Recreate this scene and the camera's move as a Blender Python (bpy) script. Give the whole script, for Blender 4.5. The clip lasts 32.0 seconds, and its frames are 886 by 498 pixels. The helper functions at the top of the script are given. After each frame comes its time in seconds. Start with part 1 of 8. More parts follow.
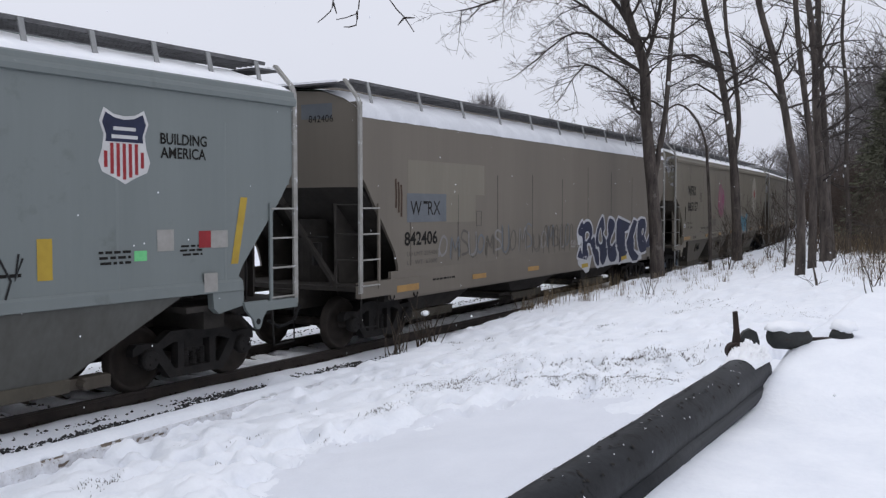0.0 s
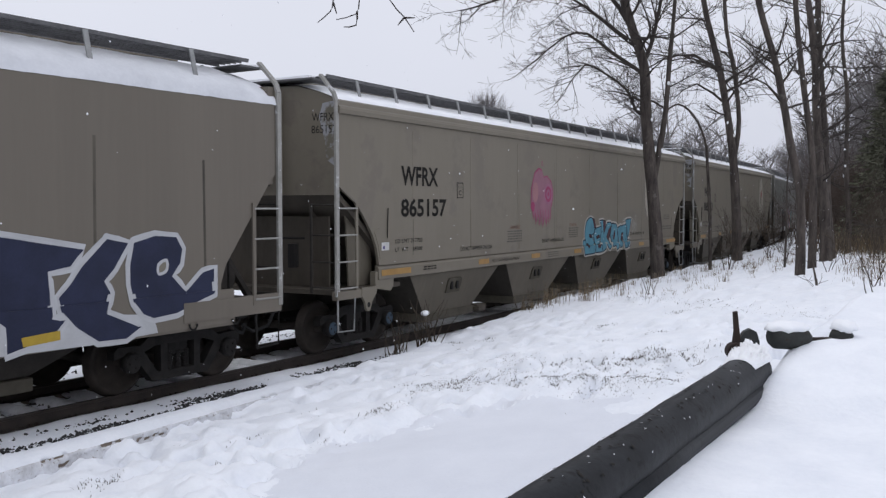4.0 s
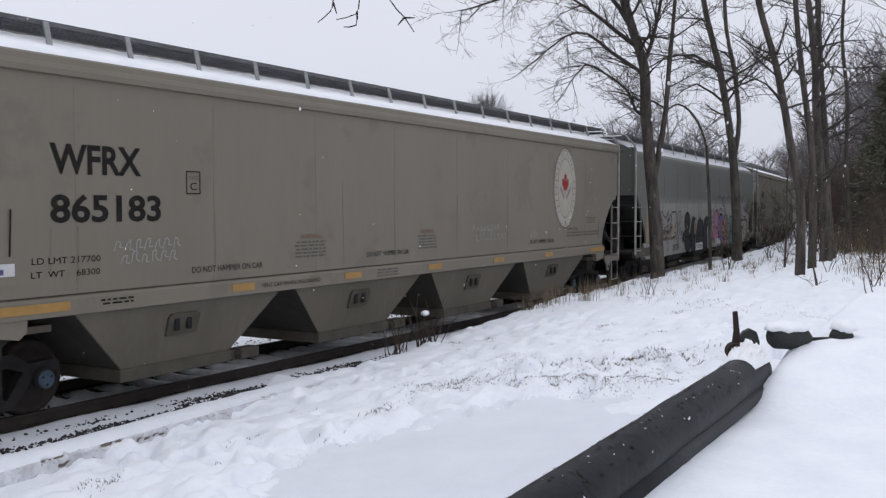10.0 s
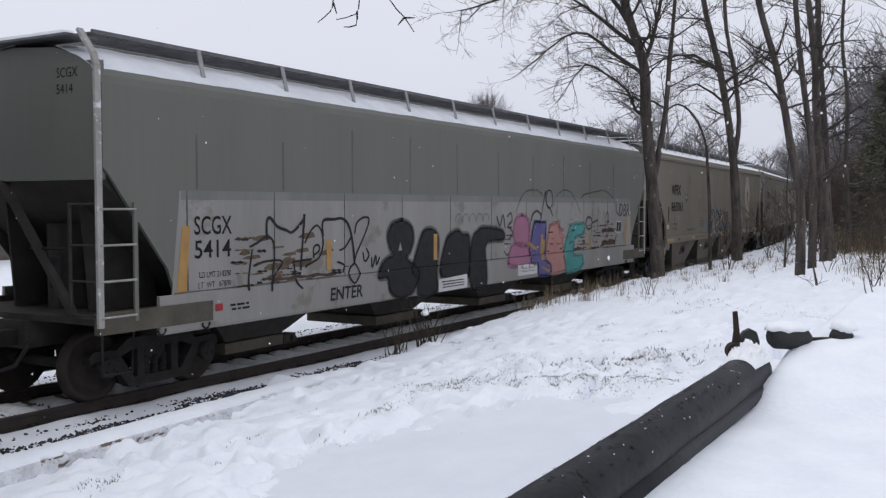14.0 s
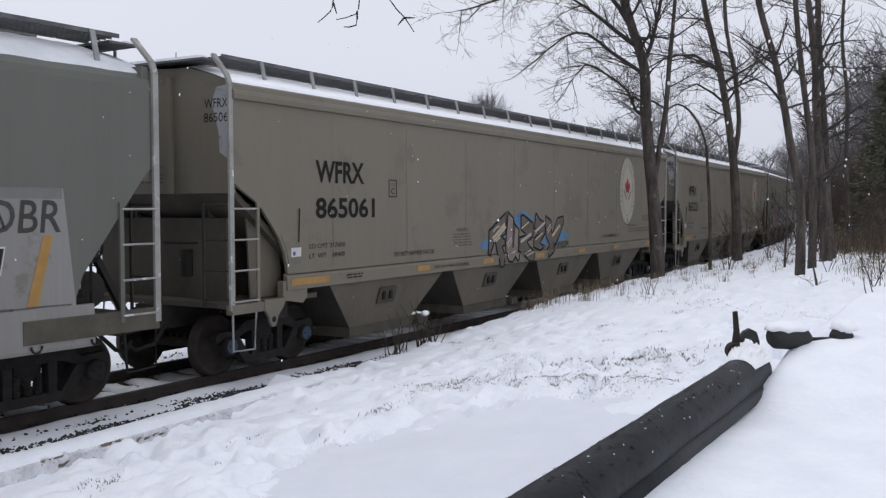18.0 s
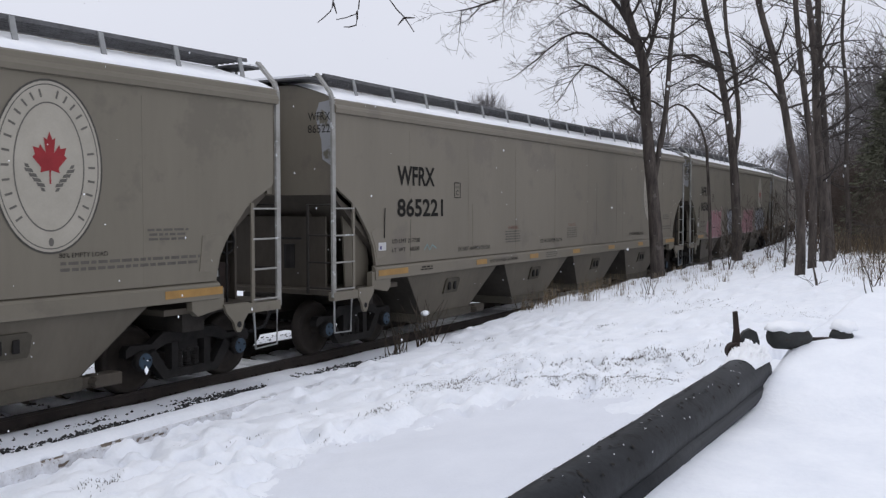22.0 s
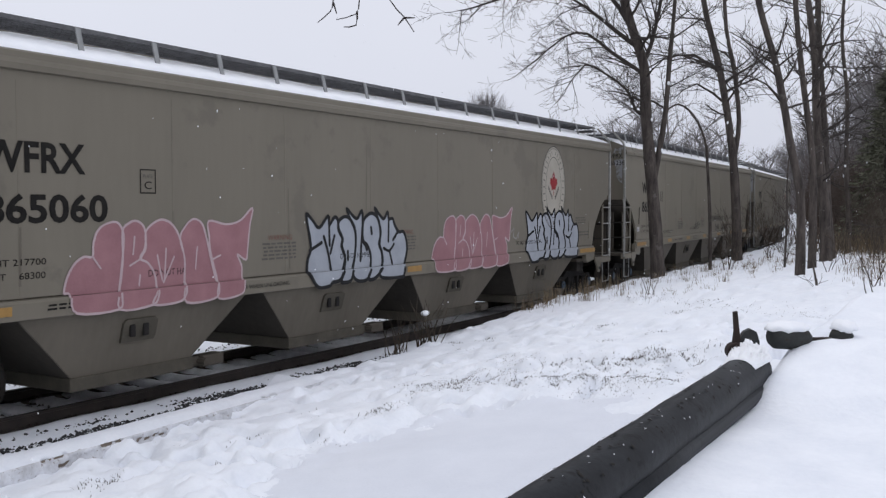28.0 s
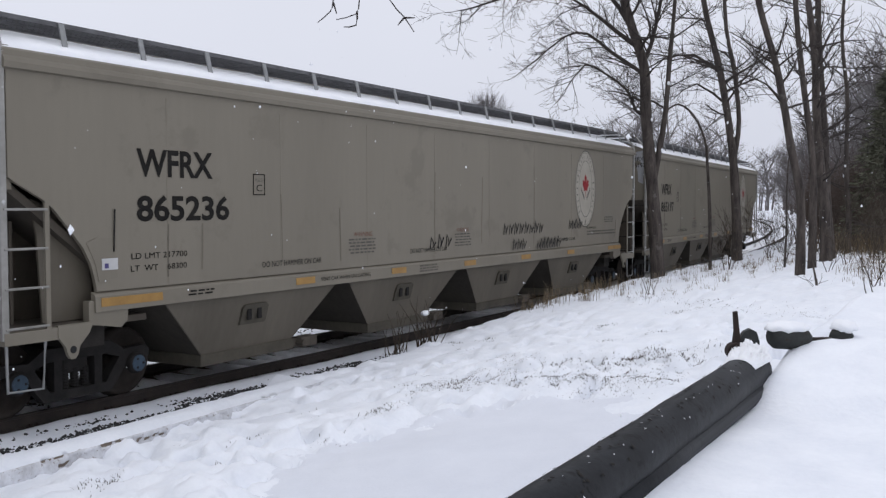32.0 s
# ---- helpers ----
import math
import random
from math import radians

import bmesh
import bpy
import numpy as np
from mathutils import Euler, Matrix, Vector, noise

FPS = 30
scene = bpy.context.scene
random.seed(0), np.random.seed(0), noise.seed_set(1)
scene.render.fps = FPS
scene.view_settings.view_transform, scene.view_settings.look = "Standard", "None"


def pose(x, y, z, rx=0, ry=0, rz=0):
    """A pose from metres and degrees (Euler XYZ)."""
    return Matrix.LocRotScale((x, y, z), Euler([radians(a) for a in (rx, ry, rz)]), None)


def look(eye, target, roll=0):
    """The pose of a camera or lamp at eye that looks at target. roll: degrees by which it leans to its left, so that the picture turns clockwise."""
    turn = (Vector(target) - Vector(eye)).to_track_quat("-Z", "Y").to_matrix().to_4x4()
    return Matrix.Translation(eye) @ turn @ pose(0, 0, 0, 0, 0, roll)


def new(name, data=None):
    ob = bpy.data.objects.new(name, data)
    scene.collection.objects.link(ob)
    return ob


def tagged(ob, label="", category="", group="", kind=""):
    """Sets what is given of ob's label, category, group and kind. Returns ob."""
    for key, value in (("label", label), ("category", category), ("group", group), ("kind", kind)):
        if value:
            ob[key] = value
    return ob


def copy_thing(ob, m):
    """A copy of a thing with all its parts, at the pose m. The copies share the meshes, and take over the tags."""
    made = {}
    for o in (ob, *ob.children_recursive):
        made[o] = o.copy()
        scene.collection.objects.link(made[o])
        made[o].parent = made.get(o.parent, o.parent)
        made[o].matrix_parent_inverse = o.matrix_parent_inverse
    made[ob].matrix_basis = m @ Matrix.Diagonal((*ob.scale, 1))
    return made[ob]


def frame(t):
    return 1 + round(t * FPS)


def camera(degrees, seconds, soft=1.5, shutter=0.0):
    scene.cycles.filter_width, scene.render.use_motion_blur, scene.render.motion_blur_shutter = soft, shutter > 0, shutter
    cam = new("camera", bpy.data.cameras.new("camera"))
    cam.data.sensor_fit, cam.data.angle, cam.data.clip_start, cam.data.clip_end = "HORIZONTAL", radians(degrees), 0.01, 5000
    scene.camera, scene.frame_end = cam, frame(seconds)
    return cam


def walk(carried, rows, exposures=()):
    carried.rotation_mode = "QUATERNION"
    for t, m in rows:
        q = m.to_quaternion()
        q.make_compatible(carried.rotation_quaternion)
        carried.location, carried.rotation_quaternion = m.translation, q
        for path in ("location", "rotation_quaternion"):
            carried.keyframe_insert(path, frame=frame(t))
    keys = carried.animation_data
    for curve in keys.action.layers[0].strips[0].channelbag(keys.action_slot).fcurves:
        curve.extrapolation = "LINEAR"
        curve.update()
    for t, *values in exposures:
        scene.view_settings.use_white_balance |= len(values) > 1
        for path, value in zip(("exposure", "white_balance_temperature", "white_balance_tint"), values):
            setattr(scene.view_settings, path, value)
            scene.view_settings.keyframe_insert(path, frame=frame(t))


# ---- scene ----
import collections
# ---------- camera: stands still on a tripod beside the line ----------
cam = camera(50.0, 32.0, soft=1.3, shutter=0.06)
EYE = Vector((0.0, -11.106, 2.750))
VIEW = look(EYE, (8.4443, -5.778, 2.1997), 0.963)
walk(cam, [(0.0, VIEW), (32.0, VIEW)])

# ---------- plan ----------
BEND = 0.0023          # curvature of the track, 1/m
CANT = -1.175          # degrees of lean of the track towards the bank
SPEED, GAIN = 4.9348, 0.0028


def run(t):
    """Metres that the train has gone at t, counted from t = 16 s."""
    return SPEED * (t - 16) + GAIN * (t - 16) ** 2 / 2


def on_track(s, across=0.0, up=0.0, lean=True):
    m = pose(s, BEND * s * s / 2, 0, CANT if lean else 0, 0, 0)
    m = Matrix.Translation(m.translation) @ Matrix.Rotation(math.atan(BEND * s), 4, "Z") @ m.to_3x3().to_4x4()
    return m @ Matrix.Translation((0, across, up))


# ---------- light: an overcast winter sky ----------
def make_world():
    world = bpy.data.worlds.new("overcast_sky")
    scene.world = world
    world.use_nodes = True
    nt = world.node_tree
    nt.nodes.clear()
    out = nt.nodes.new("ShaderNodeOutputWorld")
    bg = nt.nodes.new("ShaderNodeBackground")
    sky = nt.nodes.new("ShaderNodeTexSky")
    sky.sky_type = "NISHITA"
    sky.sun_disc = False
    sky.sun_elevation, sky.sun_rotation = radians(32), radians(200)
    sky.air_density, sky.dust_density = 1.0, 4.0
    grey = nt.nodes.new("ShaderNodeHueSaturation")
    grey.inputs["Saturation"].default_value = 0.12
    grey.inputs["Value"].default_value = 0.02
    coord = nt.nodes.new("ShaderNodeTexCoord")
    sep = nt.nodes.new("ShaderNodeSeparateXYZ")
    ramp = nt.nodes.new("ShaderNodeValToRGB")
    ramp.color_ramp.elements[0].position, ramp.color_ramp.elements[0].color = 0.0, (0.66, 0.687, 0.793, 1)
    ramp.color_ramp.elements[1].position, ramp.color_ramp.elements[1].color = 1.0, (0.80, 0.827, 0.93, 1)
    e = ramp.color_ramp.elements.new(0.25)
    e.color = (0.71, 0.733, 0.832, 1)
    cloud = nt.nodes.new("ShaderNodeTexNoise")
    cloud.inputs["Scale"].default_value, cloud.inputs["Detail"].default_value = 2.2, 4
    soft = nt.nodes.new("ShaderNodeMapRange")
    soft.inputs["To Min"].default_value, soft.inputs["To Max"].default_value = 0.93, 1.07
    mul = nt.nodes.new("ShaderNodeMix")
    mul.data_type, mul.blend_type = "RGBA", "MULTIPLY"
    mul.inputs["Factor"].default_value = 1.0
    add = nt.nodes.new("ShaderNodeMix")
    add.data_type, add.blend_type = "RGBA", "ADD"
    add.inputs["Factor"].default_value = 1.0
    ln = nt.links.new
    ln(coord.outputs["Generated"], sep.inputs[0])
    ln(sep.outputs["Z"], ramp.inputs[0])
    ln(coord.outputs["Generated"], cloud.inputs["Vector"])
    ln(cloud.outputs["Fac"], soft.inputs["Value"])
    ln(ramp.outputs["Color"], mul.inputs["A"])
    ln(soft.outputs["Result"], mul.inputs["B"])
    ln(sky.outputs["Color"], grey.inputs["Color"])
    ln(mul.outputs["Result"], add.inputs["A"])
    ln(grey.outputs["Color"], add.inputs["B"])
    ln(add.outputs["Result"], bg.inputs["Color"])
    bg.inputs["Strength"].default_value = 1.0
    ln(bg.outputs[0], out.inputs[0])


make_world()
sun = new("sun", bpy.data.lights.new("sun", "SUN"))
sun.data.energy, sun.data.angle, sun.data.color = 0.55, radians(35), (1.0, 0.98, 0.95)
sun.matrix_basis = look((-6, 16, 30), (0, 0, 0))
scene.view_settings.exposure = -0.08


# ---------- materials ----------
def material(name, dark, light, rough=0.6, metal=0.0, scale=6.0, fine=60.0, bump=0.15, stretch=(1, 1, 1), coat=0.0, spread=0.5, spots=None, spot_size=9.0, spot_at=0.62, world_space=False):
    """A surface between two colours, mixed by a coarse and a fine noise, with relief; spots is a third colour in patches."""
    m = bpy.data.materials.new(name)
    m.use_nodes = True
    nt = m.node_tree
    b = nt.nodes["Principled BSDF"]
    ln = nt.links.new
    coord = nt.nodes.new("ShaderNodeTexCoord")
    vec = coord.outputs["Object"]
    if world_space:
        vec = nt.nodes.new("ShaderNodeNewGeometry").outputs["Position"]
    info = nt.nodes.new("ShaderNodeObjectInfo")
    shift = nt.nodes.new("ShaderNodeVectorMath")
    shift.operation = "MULTIPLY_ADD"
    far = nt.nodes.new("ShaderNodeCombineXYZ")
    for i in range(3):
        ln(info.outputs["Random"], far.inputs[i])
    ln(far.outputs[0], shift.inputs[0])
    shift.inputs[1].default_value = (0, 0, 0) if world_space else (37, 53, 71)
    ln(vec, shift.inputs[2])
    mp = nt.nodes.new("ShaderNodeMapping")
    mp.inputs["Scale"].default_value = stretch
    ln(shift.outputs[0], mp.inputs["Vector"])
    n1 = nt.nodes.new("ShaderNodeTexNoise")
    n1.inputs["Scale"].default_value, n1.inputs["Detail"].default_value = scale, 5
    n2 = nt.nodes.new("ShaderNodeTexNoise")
    n2.inputs["Scale"].default_value, n2.inputs["Detail"].default_value = fine, 3
    ln(mp.outputs[0], n1.inputs["Vector"])
    ln(mp.outputs[0], n2.inputs["Vector"])
    mixn = nt.nodes.new("ShaderNodeMath")
    mixn.operation = "MULTIPLY_ADD"
    mixn.inputs[1].default_value = 0.35
    ln(n2.outputs["Fac"], mixn.inputs[0])
    ln(n1.outputs["Fac"], mixn.inputs[2])
    rng = nt.nodes.new("ShaderNodeMapRange")
    rng.inputs["From Min"].default_value, rng.inputs["From Max"].default_value = 0.675 - spread / 2, 0.675 + spread / 2
    ln(mixn.outputs[0], rng.inputs["Value"])
    mix = nt.nodes.new("ShaderNodeMix")
    mix.data_type = "RGBA"
    mix.inputs["A"].default_value, mix.inputs["B"].default_value = (*dark, 1), (*light, 1)
    ln(rng.outputs[0], mix.inputs["Factor"])
    col = mix.outputs["Result"]
    if spots:
        n3 = nt.nodes.new("ShaderNodeTexNoise")
        n3.inputs["Scale"].default_value, n3.inputs["Detail"].default_value = spot_size, 6
        n3.inputs["Roughness"].default_value = 0.65
        ln(shift.outputs[0], n3.inputs["Vector"])
        cut = nt.nodes.new("ShaderNodeMapRange")
        cut.inputs["From Min"].default_value, cut.inputs["From Max"].default_value = spot_at, spot_at + 0.07
        ln(n3.outputs["Fac"], cut.inputs["Value"])
        mix3 = nt.nodes.new("ShaderNodeMix")
        mix3.data_type = "RGBA"
        ln(cut.outputs[0], mix3.inputs["Factor"])
        ln(col, mix3.inputs["A"])
        mix3.inputs["B"].default_value = (*spots, 1)
        col = mix3.outputs["Result"]
    ln(col, b.inputs["Base Color"])
    b.inputs["Roughness"].default_value, b.inputs["Metallic"].default_value = rough, metal
    b.inputs["Coat Weight"].default_value = coat
    b.inputs["Specular IOR Level"].default_value = 0.5 if metal else 0.28
    if bump:
        bp = nt.nodes.new("ShaderNodeBump")
        bp.inputs["Strength"].default_value, bp.inputs["Distance"].default_value = bump, 0.02
        ln(mixn.outputs[0], bp.inputs["Height"])
        ln(bp.outputs[0], b.inputs["Normal"])
    return m


def snow_material():
    m = material("snow", (0.74, 0.77, 0.83), (0.88, 0.90, 0.94), 0.85, 0, 3.0, 26, 1.0, world_space=True, spread=0.7)
    b = m.node_tree.nodes["Principled BSDF"]
    b.inputs["Subsurface Weight"].default_value = 0.0
    b.inputs["Specular IOR Level"].default_value = 0.2
    return m


SNOW = snow_material()
SNOW_CAR = material("roof_snow", (0.80, 0.82, 0.86), (0.90, 0.91, 0.93), 0.85, 0, 3, 30, 0.3)
PACKED = material("packed_snow", (0.68, 0.705, 0.765), (0.77, 0.792, 0.848), 0.7, 0, 2.4, 34, 0.7, world_space=True, spread=0.9)
CRUST = material("thin_snow_crust", (0.42, 0.42, 0.435), (0.76, 0.775, 0.815), 0.85, 0, 7, 40, 0.8, (1, 1, 0.6), spread=0.6, world_space=True, spots=(0.30, 0.28, 0.26), spot_size=22, spot_at=0.585)
ROOFSNOW = material("thin_grey_roof_snow", (0.50, 0.515, 0.55), (0.74, 0.755, 0.79), 0.85, 0, 2.2, 22, 0.35, spread=0.9)
STREAK = (1.0, 1.0, 0.12)
MALT = material("beige_paint", (0.137, 0.122, 0.096), (0.185, 0.165, 0.131), 0.5, 0, 0.6, 9, 0.03, (1.2, 1.0, 0.18), spread=1.0, spots=(0.143, 0.126, 0.103), spot_size=0.9, spot_at=0.56)
MALT_FRESH = material("fresher_beige_paint", (0.155, 0.139, 0.110), (0.206, 0.186, 0.148), 0.5, 0, 0.6, 9, 0.03, (1.2, 1.0, 0.18), spread=1.0, spots=(0.162, 0.145, 0.115), spot_size=0.9, spot_at=0.56)
MALT_DULL = material("duller_beige_paint", (0.125, 0.112, 0.087), (0.172, 0.154, 0.121), 0.5, 0, 0.6, 9, 0.03, (1.2, 1.0, 0.18), spread=1.0, spots=(0.128, 0.114, 0.090), spot_size=0.9, spot_at=0.56)
TAN = material("tan_paint", (0.112, 0.098, 0.081), (0.158, 0.139, 0.115), 0.6, 0, 0.6, 9, 0.04, (1.8, 1.0, 0.10), spread=1.0)
BLUEGREY = material("blue_grey_paint", (0.134, 0.153, 0.152), (0.168, 0.190, 0.188), 0.5, 0, 0.8, 9, 0.03, (1.6, 1.0, 0.12), spread=0.9, spots=(0.126, 0.142, 0.138), spot_size=1.1, spot_at=0.6)
OLIVE = material("grey_green_paint", (0.092, 0.094, 0.082), (0.128, 0.129, 0.114), 0.55, 0, 0.6, 9, 0.04, (1.8, 1.0, 0.10), spread=1.0)
CHALK = material("chalky_white_paint", (0.165, 0.16, 0.15), (0.25, 0.243, 0.232), 0.7, 0, 1.0, 12, 0.05, (1.6, 1.0, 0.15), spread=0.9, spots=(0.155, 0.145, 0.128), spot_size=1.8, spot_at=0.58)
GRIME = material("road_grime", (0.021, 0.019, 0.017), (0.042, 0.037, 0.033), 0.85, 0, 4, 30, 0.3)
STEEL = material("dark_cast_steel", (0.007, 0.0066, 0.0068), (0.021, 0.019, 0.018), 0.85, 0.0, 6, 40, 0.3)
GRATE = material("weathered_grating", (0.07, 0.07, 0.073), (0.14, 0.14, 0.146), 0.6, 0.4, 5, 40, 0.2)
GALV = material("galvanised_steel", (0.22, 0.225, 0.225), (0.32, 0.325, 0.325), 0.5, 0.4, 8, 50, 0.15)
RUSTY = material("rusted_iron", (0.012, 0.008, 0.007), (0.03, 0.017, 0.013), 0.85, 0.1, 9, 60, 0.4)
BLACKPAINT = material("black_paint", (0.008, 0.008, 0.009), (0.018, 0.018, 0.019), 0.8, 0, 6, 50, 0.1)
LETTER = material("lettering_black", (0.007, 0.0065, 0.006), (0.018, 0.0165, 0.015), 0.7, 0, 8, 60, 0.02)
LETTER.node_tree.nodes["Principled BSDF"].inputs["Specular IOR Level"].default_value = 0.12
FAINT = material("faded_lettering", (0.0713, 0.0651, 0.0558), (0.0992, 0.0899, 0.0775), 0.6, 0, 8, 60, 0.05)
WHITEPAINT = material("white_paint", (0.413, 0.413, 0.413), (0.525, 0.525, 0.525), 0.5, 0, 4, 40, 0.05)
CREAM = material("cream_decal", (0.30, 0.28, 0.235), (0.36, 0.335, 0.285), 0.5, 0, 3, 40, 0.03)
ORANGE = material("reflective_orange", (0.25, 0.14, 0.042), (0.35, 0.205, 0.06), 0.4, 0, 5, 60, 0.05)
YELLOW = material("reflective_yellow", (0.30, 0.20, 0.025), (0.40, 0.28, 0.035), 0.5, 0, 5, 60, 0.05)
RED = material("red_decal", (0.20, 0.014, 0.018), (0.27, 0.022, 0.027), 0.6, 0, 5, 60, 0.03)
NAVY = material("navy_spray_paint", (0.009, 0.012, 0.032), (0.017, 0.022, 0.055), 0.6, 0, 3, 40, 0.03)
PALE = material("pale_spray_paint", (0.36, 0.367, 0.382), (0.446, 0.454, 0.475), 0.55, 0, 3, 40, 0.03)
ICE = material("pale_blue_spray", (0.26, 0.28, 0.315), (0.33, 0.352, 0.39), 0.55, 0, 3, 40, 0.03)
PINK = material("pink_spray_paint", (0.235, 0.112, 0.126), (0.30, 0.15, 0.165), 0.55, 0, 3, 40, 0.03)
MAGENTA = material("magenta_spray_paint", (0.22, 0.03, 0.085), (0.29, 0.045, 0.12), 0.6, 0, 3, 40, 0.03)
CYAN = material("cyan_spray_paint", (0.05, 0.165, 0.225), (0.09, 0.245, 0.315), 0.55, 0, 3, 40, 0.03)
TEAL = material("teal_spray_paint", (0.03, 0.16, 0.16), (0.06, 0.22, 0.21), 0.55, 0, 3, 40, 0.03)
PURPLE = material("purple_spray_paint", (0.055, 0.048, 0.145), (0.085, 0.072, 0.195), 0.55, 0, 3, 40, 0.03)
SALMON = material("salmon_spray_paint", (0.255, 0.115, 0.105), (0.325, 0.165, 0.145), 0.55, 0, 3, 40, 0.03)
ORCHID = material("orchid_spray_paint", (0.21, 0.08, 0.14), (0.265, 0.115, 0.175), 0.55, 0, 3, 40, 0.03)
SKYBLUE = material("blue_spray_paint", (0.055, 0.125, 0.225), (0.095, 0.185, 0.29), 0.55, 0, 3, 40, 0.03)
GREY = material("grey_patch_paint", (0.0875, 0.098, 0.112), (0.119, 0.13, 0.143), 0.55, 0, 3, 40, 0.03)
BLUECAP = material("blue_bearing_cap", (0.016, 0.035, 0.06), (0.035, 0.065, 0.10), 0.6, 0.1, 9, 60, 0.1)
WHEEL = material("brown_wheel_steel", (0.014, 0.011, 0.0095), (0.03, 0.024, 0.02), 0.8, 0, 6, 40, 0.2)
POST = material("snow_dusted_post_paint", (0.20, 0.195, 0.178), (0.32, 0.315, 0.30), 0.6, 0, 3, 20, 0.1, spots=(0.55, 0.56, 0.58), spot_size=5, spot_at=0.6)
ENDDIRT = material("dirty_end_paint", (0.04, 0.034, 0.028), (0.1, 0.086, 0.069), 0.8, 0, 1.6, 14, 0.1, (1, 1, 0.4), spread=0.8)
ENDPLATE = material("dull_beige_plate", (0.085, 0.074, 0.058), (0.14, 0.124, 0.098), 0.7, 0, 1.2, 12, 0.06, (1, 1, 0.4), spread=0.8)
LITTER = material("black_leaf_litter", (0.012, 0.011, 0.010), (0.03, 0.027, 0.024), 0.9, 0, 8, 40, 0.0)
BADGEDARK = material("dark_badge_print", (0.04, 0.037, 0.032), (0.07, 0.065, 0.057), 0.6, 0, 8, 60, 0.0)
BADGEGREY = material("grey_badge_print", (0.085, 0.08, 0.07), (0.12, 0.112, 0.1), 0.6, 0, 8, 60, 0.0)
WARNRED = material("faded_red_print", (0.13, 0.06, 0.045), (0.17, 0.08, 0.06), 0.6, 0, 8, 60, 0.0)
STREAKDIRT = material("dirt_streak", (0.10, 0.089, 0.07), (0.15, 0.134, 0.106), 0.7, 0, 2, 20, 0.03, (1, 1, 0.3))
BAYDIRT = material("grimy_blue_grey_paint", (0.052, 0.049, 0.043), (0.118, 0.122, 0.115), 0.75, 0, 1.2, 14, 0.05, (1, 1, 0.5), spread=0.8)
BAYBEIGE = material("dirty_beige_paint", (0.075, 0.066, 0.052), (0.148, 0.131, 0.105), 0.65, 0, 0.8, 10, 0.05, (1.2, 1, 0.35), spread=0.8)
# Dirt on the slopes between bays, darkened further to hold their shade.
SLOPEDARK = material("wheel_spray_dirt", (0.022, 0.019, 0.016), (0.075, 0.066, 0.054), 0.85, 0, 1.0, 12, 0.1, (1, 1, 0.5), spread=0.8)
TIESNOW = material("thin_dirty_snow", (0.55, 0.56, 0.58), (0.80, 0.81, 0.84), 0.85, 0, 5, 40, 0.3, world_space=True)
OLIVESEAM = material("stained_seam", (0.05, 0.05, 0.044), (0.10, 0.10, 0.089), 0.7, 0, 3, 14, 0.05, (1, 1, 0.3))
GATEDIRT = material("grimy_gate_paint", (0.045, 0.04, 0.032), (0.10, 0.09, 0.07), 0.8, 0, 3, 20, 0.1, spread=0.7)
OLDWOOD = material("bare_weathered_wood", (0.13, 0.105, 0.085), (0.25, 0.21, 0.175), 0.9, 0, 6, 50, 0.6, (0.2, 1, 1))
DARKSEAM = material("dark_seam_stain", (0.028, 0.028, 0.025), (0.06, 0.059, 0.053), 0.8, 0, 2, 14, 0.05, (1, 1, 0.3))
FROST = material("frosted_paint", (0.13, 0.117, 0.092), (0.17, 0.155, 0.122), 0.7, 0, 0.8, 9, 0.03, spots=(0.30, 0.305, 0.315), spot_size=3.0, spot_at=0.45)
SEAM = material("grimy_seam", (0.045, 0.04, 0.033), (0.1, 0.089, 0.07), 0.7, 0, 2, 12, 0.05, (1, 1, 0.3))
BARK = material("grey_brown_bark", (0.024, 0.02, 0.018), (0.092, 0.077, 0.068), 0.9, 0, 9, 45, 1.0, (1, 1, 0.22), world_space=True, spread=0.45, spots=(0.10, 0.09, 0.082), spot_size=5, spot_at=0.6)
TWIG = material("dark_twigs", (0.03, 0.025, 0.023), (0.06, 0.052, 0.047), 0.9, 0, 6, 40, 0.0, world_space=True)
# Distant twigs take a paler grey that puts the snow haze into their colour.
HAZETWIG = material("grey_winter_twigs", (0.12, 0.112, 0.112), (0.18, 0.168, 0.168), 0.9, 0, 6, 40, 0.0, world_space=True)
DEADGRASS = material("dead_grass", (0.11, 0.083, 0.053), (0.23, 0.178, 0.115), 0.9, 0, 8, 40, 0.0, world_space=True)
WEED = material("dark_dead_weed", (0.036, 0.028, 0.022), (0.09, 0.07, 0.052), 0.9, 0, 8, 40, 0.0, world_space=True)
NEEDLE = material("evergreen_needles", (0.07, 0.076, 0.054), (0.15, 0.15, 0.105), 0.9, 0, 6, 40, 0.0, world_space=True)
STONE = material("grey_ballast", (0.012, 0.0125, 0.0138), (0.065, 0.065, 0.067), 0.9, 0, 9, 50, 0.4, world_space=True, spread=0.4)
TIMBER = material("old_tie_timber", (0.06, 0.048, 0.039), (0.15, 0.122, 0.1), 0.9, 0, 5, 50, 0.5, (0.2, 1, 1))
RAILTOP = material("rail_steel", (0.016, 0.013, 0.012), (0.04, 0.03, 0.026), 0.75, 0.2, 6, 60, 0.2)
PIPE = material("black_tarred_pipe", (0.006, 0.0065, 0.0075), (0.02, 0.022, 0.0255), 0.40, 0, 5, 34, 0.16, (0.6, 1, 1), spread=0.5, spots=(0.0025, 0.0026, 0.003), spot_size=15, spot_at=0.56)
PIPE.node_tree.nodes["Principled BSDF"].inputs["Specular IOR Level"].default_value = 0.07
